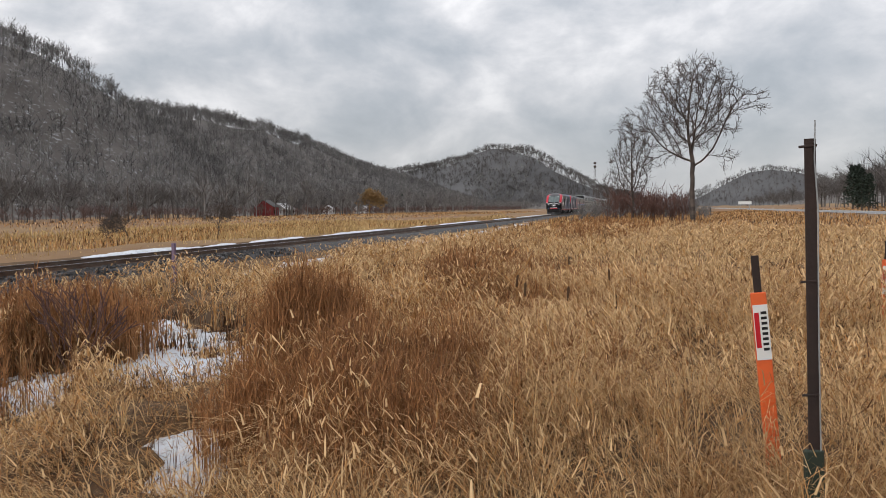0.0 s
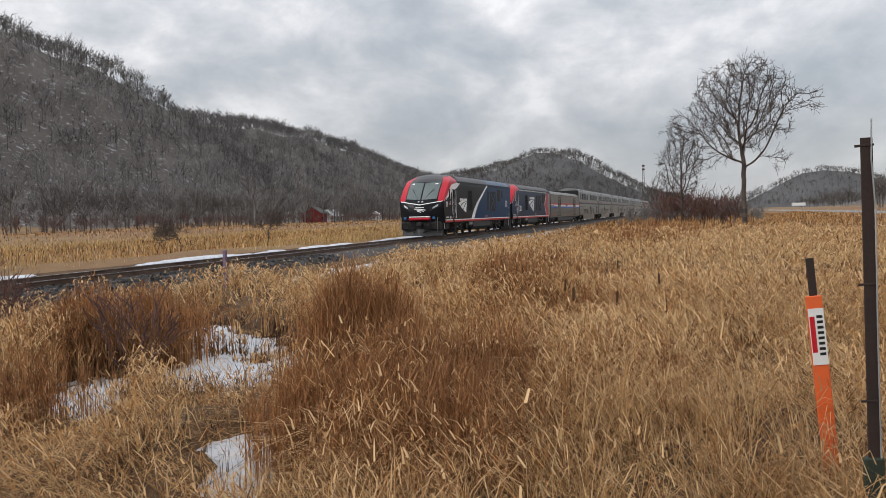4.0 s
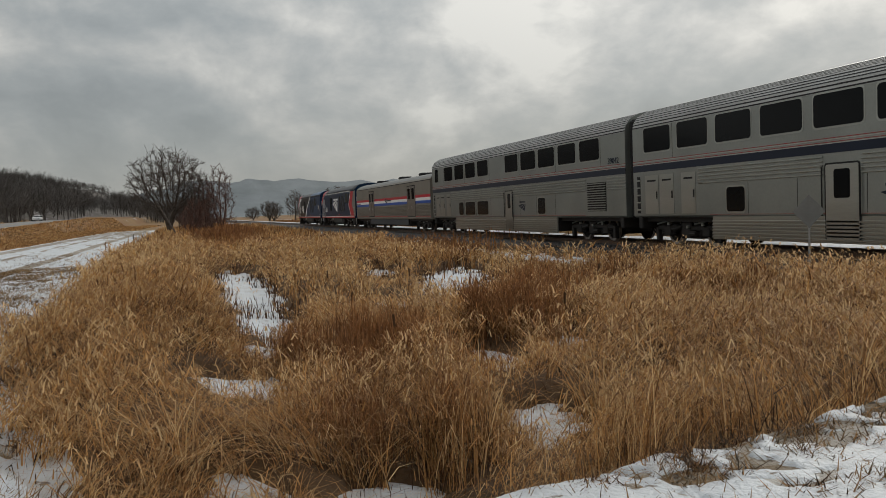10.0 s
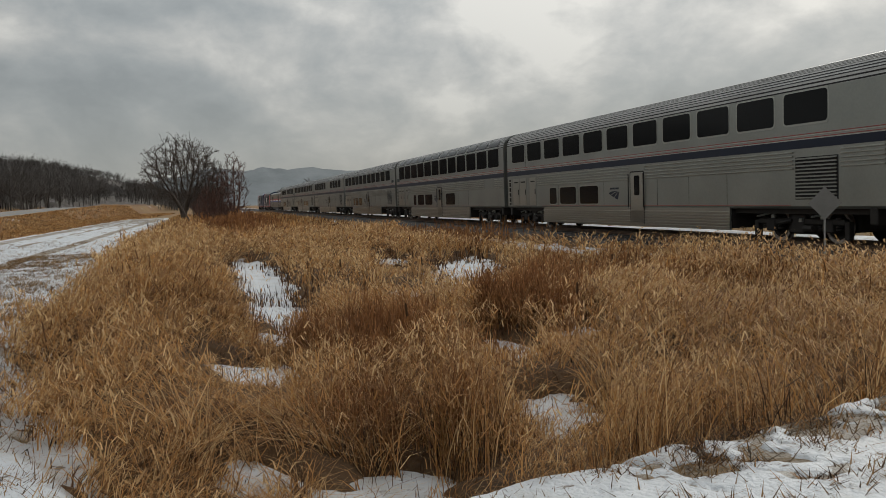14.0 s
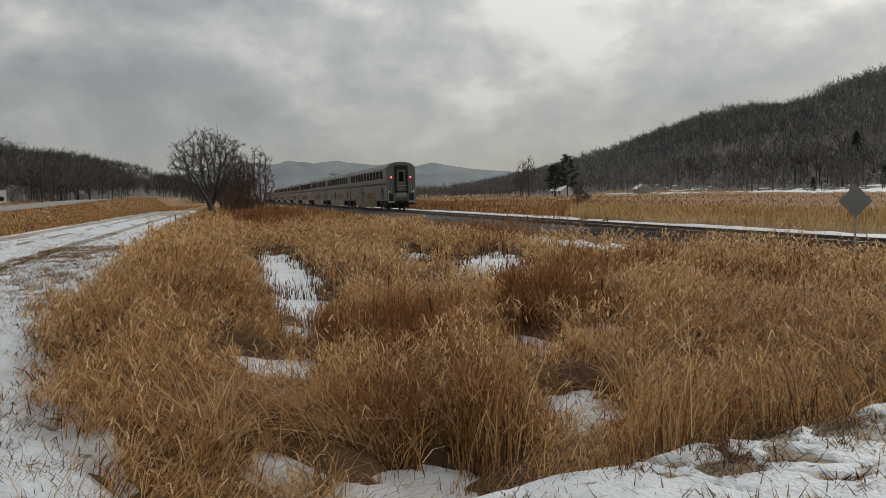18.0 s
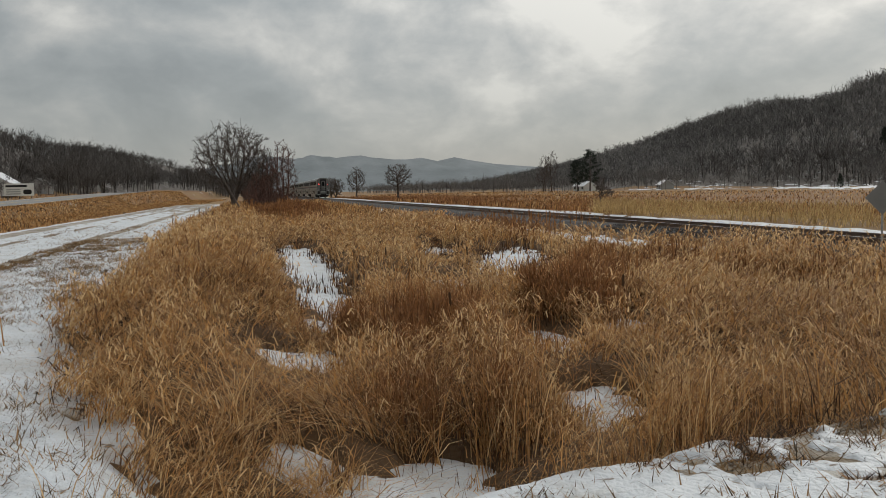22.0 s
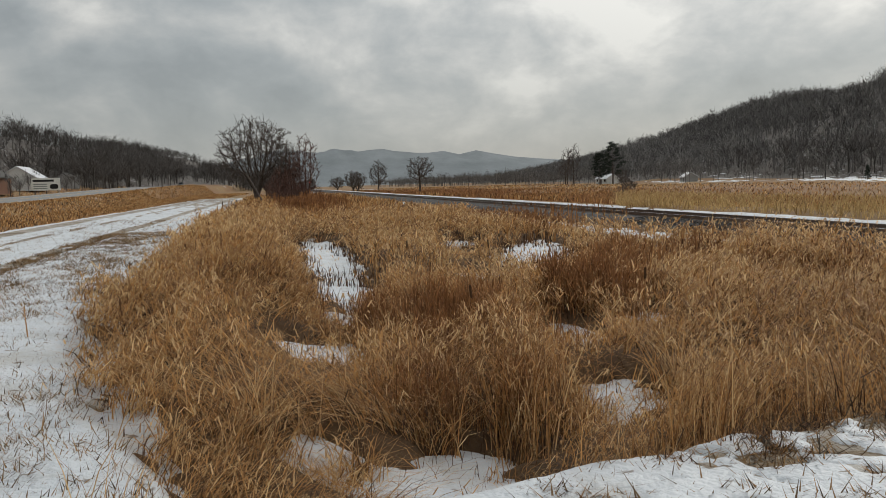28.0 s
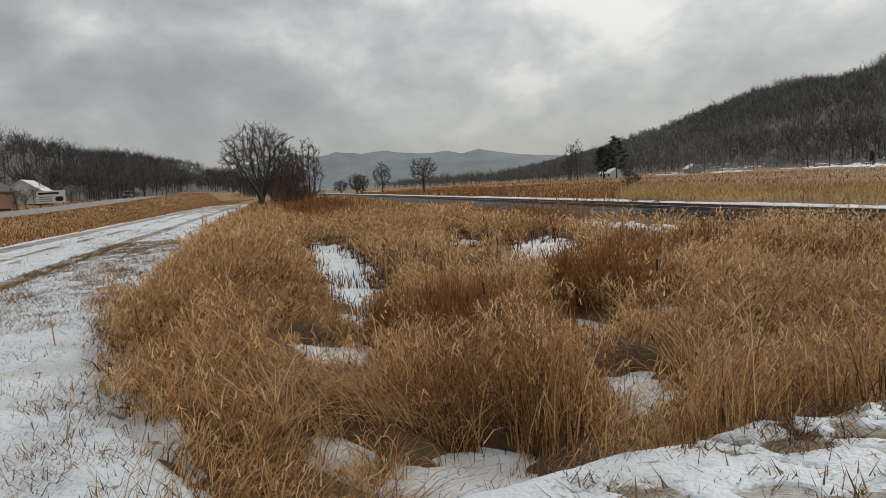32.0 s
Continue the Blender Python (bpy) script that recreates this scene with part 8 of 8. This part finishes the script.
pts = [(0.022, -0.012, 1.99 - gz), (0.016, -0.014, 1.80 - gz), (0.030, -0.014, 1.55 - gz), (0.026, -0.014, 1.0 - gz), (0.03, -0.013, 0.2)]
for a, b in zip(pts, pts[1:]):
    tube(bm, a, b, 0.004, sides=5)
part("wire", bm, GALV, ob, "thin bright wire")
bm = bmesh.new()
box(bm, -0.05, 0.045, -0.022, 0.022, -0.2, 0.62 - gz - 0.3, 0.008)
part("base_sleeve", bm, material("dark_green_sleeve", (0.03, 0.04, 0.028), 0.6, scale=5, fine=40, bump=0.1), ob, "dark green base sleeve")


def cable_marker(x, y, top, lean, label):
    g = float(ground_height(x, y))
    ob = tagged(new("cable_marker"), label, "marker post")
    ob.matrix_basis = pose(x, y, g, 0, lean, -84)
    h = top - g
    bm = bmesh.new()
    box(bm, -0.024, 0.024, -0.008, 0.008, 0, h, 0.003)
    part("stake", bm, TPOST, ob, "dark stake top")
    bm = bmesh.new()
    box(bm, -0.048, 0.048, -0.016, 0.016, 0, h - 0.24, 0.006)
    sl = part("sleeve", bm, ORANGE, ob, "orange plastic sleeve")
    bm = bmesh.new()
    box(bm, -0.046, 0.046, -0.022, -0.0165, h - 0.68, h - 0.32)
    lab = part("warning_label", bm, SIGNWHITE, sl, "white warning label")
    bm = bmesh.new()
    box(bm, -0.042, -0.012, -0.0235, -0.022, h - 0.60, h - 0.37)
    part("label_band", bm, SIGNRED, lab)
    for k in range(8):
        bm = bmesh.new()
        box(bm, 0.0, 0.036, -0.0235, -0.022, h - 0.62 + 0.034 * k, h - 0.602 + 0.034 * k)
        part("label_bar", bm, INK, lab)
    return ob


cable_marker(5.75, -0.87, 1.25, -5.5, "orange cable marker with a white warning label, leaning")
cable_marker(11.6, -3.0, 1.10, 1.0, "orange cable marker standing in tall grass")

ob = tagged(new("trackside_post"), "short faded purple post by the track", "post")
ob.matrix_basis = pose(20.6, 12.5, -0.75)
bm = bmesh.new()
box(bm, -0.05, 0.05, -0.05, 0.05, 0, 1.45, 0.012)
part("post_shaft", bm, material("faded_purple_paint", (0.20, 0.14, 0.20), 0.7, scale=4, fine=30, bump=0.1), ob)

# power line along the crossing road
WOODPOLE = material("weathered_pole", (0.12, 0.095, 0.075), 0.9, scale=2, fine=20, bump=0.2, color2=(0.07, 0.055, 0.045), stretch=(1, 1, 0.1))


def utility_pole(x, y, h, label="weathered wooden utility pole with a crossarm"):
    ob = tagged(new("utility_pole"), label, "pole", group="utility poles")
    ob.matrix_basis = pose(x, y, float(ground_height(x, y)))
    bm = bmesh.new()
    tube(bm, (0, 0, 0), (0, 0, h), 0.16, 0.11, 8)
    part("pole_shaft", bm, WOODPOLE, ob)
    bm = bmesh.new()
    box(bm, -1.0, 1.0, -0.06, 0.06, h - 0.6, h - 0.47)
    part("crossarm", bm, WOODPOLE, ob)
    for q in (-0.75, 0.75):
        bm = bmesh.new()
        tube(bm, (q, 0, h - 0.47), (q, 0, h - 0.25), 0.05, 0.03)
        part("insulator", bm, GALV, ob)
    return ob


utility_pole(7.7, -23.5, 10.6)
utility_pole(8.4, 128, 11.2)
for x in (7.0, 8.35):
    bm = bmesh.new()
    prev = None
    for k in range(41):
        t = k / 40
        p = Vector((x + 0.6 * t, -23.5 + 151.5 * t, 10.4 + 0.6 * t - 4 * 0.9 * t * (1 - t)))
        if prev is not None:
            tube(bm, prev, p, 0.016, sides=4, caps=False)
        prev = p
    tagged(part("power_line", bm, RUBBER), "thin dark power line over the crossing", "wire", group="power lines")
for x, y in ((250, 133), (190, 128), (330, 140), (620, 150)):
    utility_pole(x, y, 8.5)

# lattice tower far down the valley
ob = tagged(new("radio_tower"), "grey lattice radio tower far down the valley", "tower")
ob.matrix_basis = pose(700, 37.5, 0)
bm = bmesh.new()
for s, q in ((-1, -1), (1, -1), (1, 1), (-1, 1)):
    tube(bm, (s * 1.6, q * 1.6, 0), (s * 0.5, q * 0.5, 36), 0.16, 0.12, 4)
for k in range(14):
    z0, z1 = k * 2.57, (k + 1) * 2.57
    w0, w1 = 1.6 - 1.1 * z0 / 36, 1.6 - 1.1 * z1 / 36
    for s in (-1, 1):
        tube(bm, (-w0 * s, -w0, z0), (w1 * s, -w1, z1), 0.08, sides=3)
        tube(bm, (-w0, -w0 * s, z0), (-w1, w1 * s, z1), 0.08, sides=3)
part("lattice", bm, DARKBARK, ob)
for z in (33.5, 36.5):
    bm = bmesh.new()
    box(bm, -1.1, 1.1, -1.1, 1.1, z, z + 1.6, 0.3)
    part("antenna_drum", bm, DARKBARK, ob)

# ---- houses at the foot of the bluff and across the highway ----
SIDING = [material("white_siding", (0.66, 0.66, 0.64), 0.7, scale=0.8, fine=8, bump=0.1, stretch=(0.2, 0.2, 6)), material("barn_red_boards", (0.16, 0.022, 0.022), 0.8, scale=0.8, fine=8, bump=0.1, stretch=(4, 4, 0.2)),
          material("grey_siding", (0.36, 0.36, 0.35), 0.7, scale=0.8, fine=8, bump=0.1, stretch=(0.2, 0.2, 6)), material("tan_brick", (0.24, 0.13, 0.09), 0.85, scale=1.5, fine=12, bump=0.2)]
SHINGLE = material("dark_shingles", (0.10, 0.095, 0.09), 0.9, scale=1, fine=9, bump=0.3)
SNOWROOF = material("snowy_roof", (0.74, 0.76, 0.79), 0.6, scale=0.7, fine=9, bump=0.2, color2=(0.50, 0.51, 0.53))


def house(x, y, turn, w, d, h, wall, roof, label, chimney=False):
    ob = tagged(new("house"), label, "house", group="houses")
    ob.matrix_basis = pose(x, y, float(ground_height(x, y)) - 0.1, 0, 0, turn)
    peak = h + d * 0.32
    bm = bmesh.new()
    extrude_x(bm, [(-d / 2, 0), (d / 2, 0), (d / 2, h), (0, peak - 0.05), (-d / 2, h)], -w / 2, w / 2)
    body = part("wall", bm, wall, ob)
    bm = bmesh.new()
    extrude_x(bm, [(-d / 2 - 0.4, h - 0.25), (0, peak), (d / 2 + 0.4, h - 0.25), (d / 2 + 0.4, h - 0.05), (0, peak + 0.2), (-d / 2 - 0.4, h - 0.05)], -w / 2 - 0.3, w / 2 + 0.3)
    part("roof", bm, roof, ob)
    n = max(2, int(w / 3))
    for k in range(n):
        xx = -w / 2 + w * (k + 0.5) / n
        bm = bmesh.new()
        if k == n // 2:
            box(bm, xx - 0.45, xx + 0.45, -d / 2 - 0.04, -d / 2 + 0.02, 0.1, 2.1)
            part("door", bm, SHINGLE, body)
        else:
            box(bm, xx - 0.55, xx + 0.55, -d / 2 - 0.05, -d / 2 + 0.02, 1.0, 2.1)
            part("window", bm, GLASS, body)
    if chimney:
        bm = bmesh.new()
        box(bm, w * 0.2, w * 0.2 + 0.7, -0.4, 0.4, h, peak + 0.9)
        part("chimney", bm, SIDING[3], ob)


house(266, 125.5, 10, 8, 6.5, 3.4, SIDING[1], SHINGLE, "weathered red barn at the edge of the field")
house(288, 129.5, 0, 9, 6, 2.6, SIDING[2], SNOWROOF, "grey house with a snowy roof below the bluff")
house(336, 130, 15, 7, 5, 2.3, SIDING[0], SNOWROOF, "small white house with a snowy roof")
house(420, 142, -10, 9, 7, 3.0, SIDING[0], SNOWROOF, "white cottage among bare trees")
house(540, 146, 80, 9, 8, 4.2, SIDING[0], SHINGLE, "white gabled house below the wooded bluff", True)
house(620, 150, 0, 12, 7, 2.6, SIDING[0], SNOWROOF, "long low white house in the snow")
house(-345, 143, 10, 9, 6, 2.3, SIDING[0], SNOWROOF, "white house with a snowy roof behind pines")
house(-300, 158, -15, 8, 5, 2.0, SIDING[2], SNOWROOF, "grey house with a snowy roof below the woods")
house(-215, -58, 4, 14, 8, 3.0, SIDING[0], SNOWROOF, "low white building with a snowy roof across the highway")
house(-178, -56, 0, 12, 8, 3.4, SIDING[3], SHINGLE, "brick building with a dark roof across the highway")
house(-265, -60, 0, 8, 6, 2.6, SIDING[2], SHINGLE, "small grey shed across the highway")

# billboard across the highway
ob = tagged(new("billboard"), "white roadside billboard with a dark band on wooden legs", "billboard")
ob.matrix_basis = pose(-176, -43.5, float(ground_height(-176, -43.5)), 0, 0, 80)
for x in (-2.2, 0, 2.2):
    bm = bmesh.new()
    box(bm, x - 0.1, x + 0.1, 0.0, 0.2, 0, 3.2)
    part("leg", bm, WOODPOLE, ob)
board = sign_plate("board", ob, SIGNWHITE, rect(-2.8, 2.8, 1.3, 3.7), thick=0.06)
sign_plate("board_band", board, INK, rect(-2.5, 1.6, 3.0, 3.4), y=-0.062)
sign_plate("board_badge", board, INK, round_rect(0.8, 2.4, 1.6, 2.5, 0.35), y=-0.062)
for k in range(3):
    sign_plate("board_bar", board, GREYP, rect(-2.4, 0.3, 1.6 + 0.4 * k, 1.8 + 0.4 * k), y=-0.062)
# road signs far along the highway at the east
ob = tagged(new("highway_sign"), "long white highway sign on two posts", "sign")
ob.matrix_basis = pose(240, -27.2, float(ground_height(240, -27.2)), 0, 0, -90)
for x in (-1.2, 1.2):
    bm = bmesh.new()
    box(bm, x - 0.06, x + 0.06, 0.0, 0.12, 0, 2.6)
    part("leg", bm, GALV, ob)
sign_plate("sign_board", ob, SIGNWHITE, rect(-1.7, 1.7, 1.5, 2.3), thick=0.03)

# lane markings on the highway
for y, nm in ((-28.5, "edge_line"), (-38.0, "edge_line"), (-33.25, "centre_line")):
    bm = bmesh.new()
    xs = np.concatenate([-np.geomspace(1500, 5, 50), np.geomspace(5, 1500, 50)])
    prev = None
    for x in xs:
        z = float(highway_z(x)) + 0.068
        row = [bm.verts.new((x, y - 0.08, z)), bm.verts.new((x, y + 0.08, z))]
        if prev:
            bm.faces.new((prev[0], row[0], row[1], prev[1]))
        prev = row
    tagged(part(nm, bm, YELLOW if nm == "centre_line" else WHITE), "painted highway line", "road marking", kind="structure")

# ---- cars on the highway ----
TYRE = material("tyre_rubber", (0.02, 0.02, 0.02), 0.85, scale=4, fine=30, bump=0.1)
CARW = material("white_car_paint", (0.72, 0.72, 0.72), 0.3, scale=1, fine=10, bump=0.0, spec=0.5)
CARD = material("dark_car_paint", (0.05, 0.05, 0.055), 0.3, scale=1, fine=10, bump=0.0, spec=0.5)


def road_car(paint, tall, label):
    ob = tagged(new("car"), label, "car", group="cars on the highway")
    h = 1.75 if tall else 1.45
    low = [(-2.3, 0.35), (-2.35, 0.75), (-2.1, 0.95), (-1.1, 1.02), (1.9, 1.02), (2.3, 0.9), (2.35, 0.4)]
    top = [(-1.1, 1.0), (-0.35, h - 0.03), (0.9, h), (1.9, h - 0.08 if tall else 1.2), (2.2 if tall else 2.0, 1.0)]
    for nm, prof, hw, mat in (("body", low, 0.9, paint), ("cabin", top, 0.78, paint)):
        bm = bmesh.new()
        a = [bm.verts.new((x, -hw, z)) for x, z in prof]
        b = [bm.verts.new((x, hw, z)) for x, z in prof]
        n = len(prof)
        for k in range(n):
            bm.faces.new((a[k], a[(k + 1) % n], b[(k + 1) % n], b[k]))
        bm.faces.new(a[::-1]), bm.faces.new(b)
        bmesh.ops.recalc_face_normals(bm, faces=bm.faces)
        bmesh.ops.bevel(bm, geom=bm.edges[:], offset=0.05, segments=2, affect="EDGES")
        part(nm, bm, mat, ob)
    for s in (-1, 1):
        bm = bmesh.new()
        pts = [(x * 0.93 + 0.05, 1.06 + (z - 1.06) * 0.86) for x, z in top]
        f = [bm.verts.new((x, s * 0.785, z)) for x, z in pts]
        bm.faces.new(f)
        part("side_window", bm, GLASS, ob)
    bm = bmesh.new()
    vs = [bm.verts.new(p) for p in ((-1.10, -0.68, 1.08), (-1.10, 0.68, 1.08), (-0.45, 0.62, h - 0.1), (-0.45, -0.62, h - 0.1))]
    bm.faces.new(vs)
    part("windscreen", bm, GLASS, ob)
    for x in (-1.45, 1.45):
        for s in (-1, 1):
            w = new("wheel")
            w.parent, w.matrix_basis = ob, pose(x, s * 0.82, 0.33, 90, 0, 0)
            bm = bmesh.new()
            bmesh.ops.create_cone(bm, cap_ends=True, segments=16, radius1=0.33, radius2=0.33, depth=0.22)
            part("tyre", bm, TYRE, w)
            bm = bmesh.new()
            bmesh.ops.create_cone(bm, cap_ends=True, segments=10, radius1=0.2, radius2=0.2, depth=0.24)
            part("rim", bm, GALV, w)
    for s in (-1, 1):
        bm = bmesh.new()
        box(bm, -2.36, -2.28, s * 0.65 - 0.16, s * 0.65 + 0.16, 0.66, 0.8, 0.02)
        part("headlight", bm, LAMPOFF, ob)
    return ob


WHITE_CAR = road_car(CARW, False, "white sedan driving along the highway")
DARK_CAR = road_car(CARD, True, "dark sport utility car driving along the highway")

# ---- ties and stones ----
TIE_MESH = bmesh.new()
box(TIE_MESH, -0.115, 0.115, -1.3, 1.3, -0.09, 0.09, 0.012)
TIE_MESH = bm_mesh("tie", TIE_MESH, TIEM)
for k in range(-150, 150):
    x = 0.5 * k + 0.05 * math.sin(k * 7.3)
    if -4.4 < x < 1.9:
        continue
    part("tie", TIE_MESH, None, track, at=pose(x, TRACK_Y + 0.03 * math.sin(k * 3.1), RAIL_Z - 0.265, 0, 0, 0.6 * math.sin(k * 5.7)))
V, F = [], []
cube = np.array([(a, b, c) for a in (-1, 1) for b in (-1, 1) for c in (-1, 1)], float)
quads = np.array([(0, 1, 3, 2), (4, 6, 7, 5), (0, 4, 5, 1), (2, 3, 7, 6), (0, 2, 6, 4), (1, 5, 7, 3)])
n = 11000
sx = rng.uniform(-34, 34, n)
so = np.where(rng.uniform(0, 1, n) < 0.72, -rng.uniform(1.2, 3.9, n), rng.uniform(-1.2, 3.4, n))
keep = (sx < -4.8) | (sx > 2.2)
sx, so = sx[keep], so[keep]
sz = -0.13 - 0.62 * smooth(1.7, 3.7, np.abs(so))
sz = np.where((sx > -4.6) & (sx < 1.9), -0.02, sz)
P = cube[None] * rng.uniform(0.018, 0.05, (len(sx), 1, 3)) + rng.normal(0, 0.008, (len(sx), 8, 3))
ang = rng.uniform(0, 6.28, len(sx))
c, s = np.cos(ang)[:, None], np.sin(ang)[:, None]
P = np.stack([P[..., 0] * c - P[..., 1] * s + sx[:, None], P[..., 0] * s + P[..., 1] * c + so[:, None] + TRACK_Y, P[..., 2] + sz[:, None] + 0.015], -1)
ax, ay = rng.uniform(-12, 8.5, 9000), 11.5 + 2.3 * rng.uniform(0, 1, 9000)
keep = ((ax < -4.6 - 0.15 * (ay - 11.5)) | (ax > 2.6)) & (rng.uniform(0, 1, 9000) < smooth(-12, -9.5, ax) * smooth(8.5, 6, ax))
ax, ay = ax[keep], ay[keep]
A = cube[None] * rng.uniform(0.016, 0.042, (len(ax), 1, 3)) + rng.normal(0, 0.007, (len(ax), 8, 3)) + np.stack([ax, ay, track_bed(ax, ay) + 0.02], 1)[:, None]
P = np.concatenate([P, A])
sx = np.concatenate([sx, ax])
tagged(new("ballast_stones", mesh_from("ballast_stones", P.reshape(-1, 3), (np.arange(len(sx))[:, None, None] * 8 + quads[None]).reshape(-1, 4), STONE, False)), "loose angular dark ballast stones beside the rails", "stones", kind="stuff")
# timber planks between the rails at the crossing
PLANK = material("muddy_crossing_timber", (0.13, 0.10, 0.07), 0.85, scale=1.2, fine=25, bump=0.3, color2=(0.075, 0.058, 0.045), per="object", stretch=(0.2, 1, 1))
crossing = tagged(new("crossing_deck"), "muddy timber crossing deck between the rails", "crossing", kind="structure")
for k in range(7):
    bm = bmesh.new()
    y0 = TRACK_Y - 0.62 + k * 0.178
    box(bm, -4.1, 1.7, y0, y0 + 0.168, -0.06, 0.03, 0.008)
    part("plank", bm, PLANK, crossing)
for s in (-1, 1):
    bm = bmesh.new()
    y0 = TRACK_Y + s * 0.96
    box(bm, -4.1, 1.7, y0 - 0.12, y0 + 0.12, -0.06, 0.025, 0.008)
    part("plank", bm, PLANK, crossing)

# yellow bend sign where the road goes on behind the track
ob = tagged(new("bend_sign"), "yellow diamond road sign with a black bent arrow", "sign")
ob.matrix_basis = pose(2.48, 30.4, float(ground_height(2.48, 30.4)), 0, 0, -5)
bm = bmesh.new()
tube(bm, (0, 0.04, -0.2), (0, 0.04, 1.75), 0.03, sides=6)
part("post", bm, GALV, ob)
sign_plate("diamond_plate", ob, YELLOW, [(0, 0.72), (0.53, 1.25), (0, 1.78), (-0.53, 1.25)], "yellow diamond plate")
for pts in (rect(0.06, 0.16, 1.0, 1.36), rect(-0.12, 0.16, 1.30, 1.40), [(-0.28, 1.35), (-0.12, 1.22), (-0.12, 1.48)]):
    sign_plate("arrow_mark", ob, INK, pts, y=-0.006)

# cattails standing in the wet grass
CATTAIL = material("cattail_velvet", (0.085, 0.045, 0.022), 0.9, scale=8, fine=60, bump=0.2)
bm = bmesh.new()
tube(bm, (0, 0, 0), (0.03, 0.0, 1.12), 0.006, 0.004, 5)
stalk_mesh = bm_mesh("stalk", bm, STRAW)
bm = bmesh.new()
for z0, z1, r0, r1 in ((0.88, 0.90, 0.006, 0.014), (0.90, 1.02, 0.014, 0.014), (1.02, 1.04, 0.014, 0.005)):
    tube(bm, (0.026, 0, z0), (0.028, 0, z1), r0, r1, 8, caps=False)
head_mesh = bm_mesh("seed_head", bm, CATTAIL)
first = tagged(new("cattail"), "dry cattail with a dark brown seed head", "cattail", group="cattails in the ditch")
part("stalk", stalk_mesh, None, first)
part("seed_head", head_mesh, None, first)
spots = [(9.4, 1.3), (9.0, 0.8), (10.6, 1.6), (12.4, 2.4), (8.3, 0.2), (14.0, 1.2), (11.6, 0.4), (-9.3, 2.3), (-12.2, 2.2), (-14.8, 3.9), (-9.9, 4.6), (-17.5, 4.4), (-13.4, 7.0), (-20.2, 3.0), (-16.4, 2.6)]
for k, (x, y) in enumerate(spots):
    at = pose(x, y, float(ground_height(x, y)) + 0.05, 4 * math.sin(k * 2.1), 5 * math.cos(k * 1.7), 47 * k)
    if k == 0:
        first.matrix_basis = at
    else:
        copy_thing(first, at)


def train_x(t):
    dt = t - 5.799
    return -(29.097 * dt + 0.033 * dt * dt)


def motions():
    steps = range(0, 33, 2)
    for ob, off in TRAIN:
        walk(ob, [(t, pose(train_x(t) + off, TRACK_Y, RAIL_Z)) for t in steps])
    for ob, x0, speed, t0 in ((WHITE_CAR, -258.0, 27.0, 9.0), (DARK_CAR, -346.0, 32.5, 28.0)):
        rows = []
        for t in steps:
            x = x0 + speed * (t - t0)
            rows.append((t, pose(x, -35.8, float(highway_z(x)) + 0.06, 0, 0, 180)))
        walk(ob, rows)


motions()
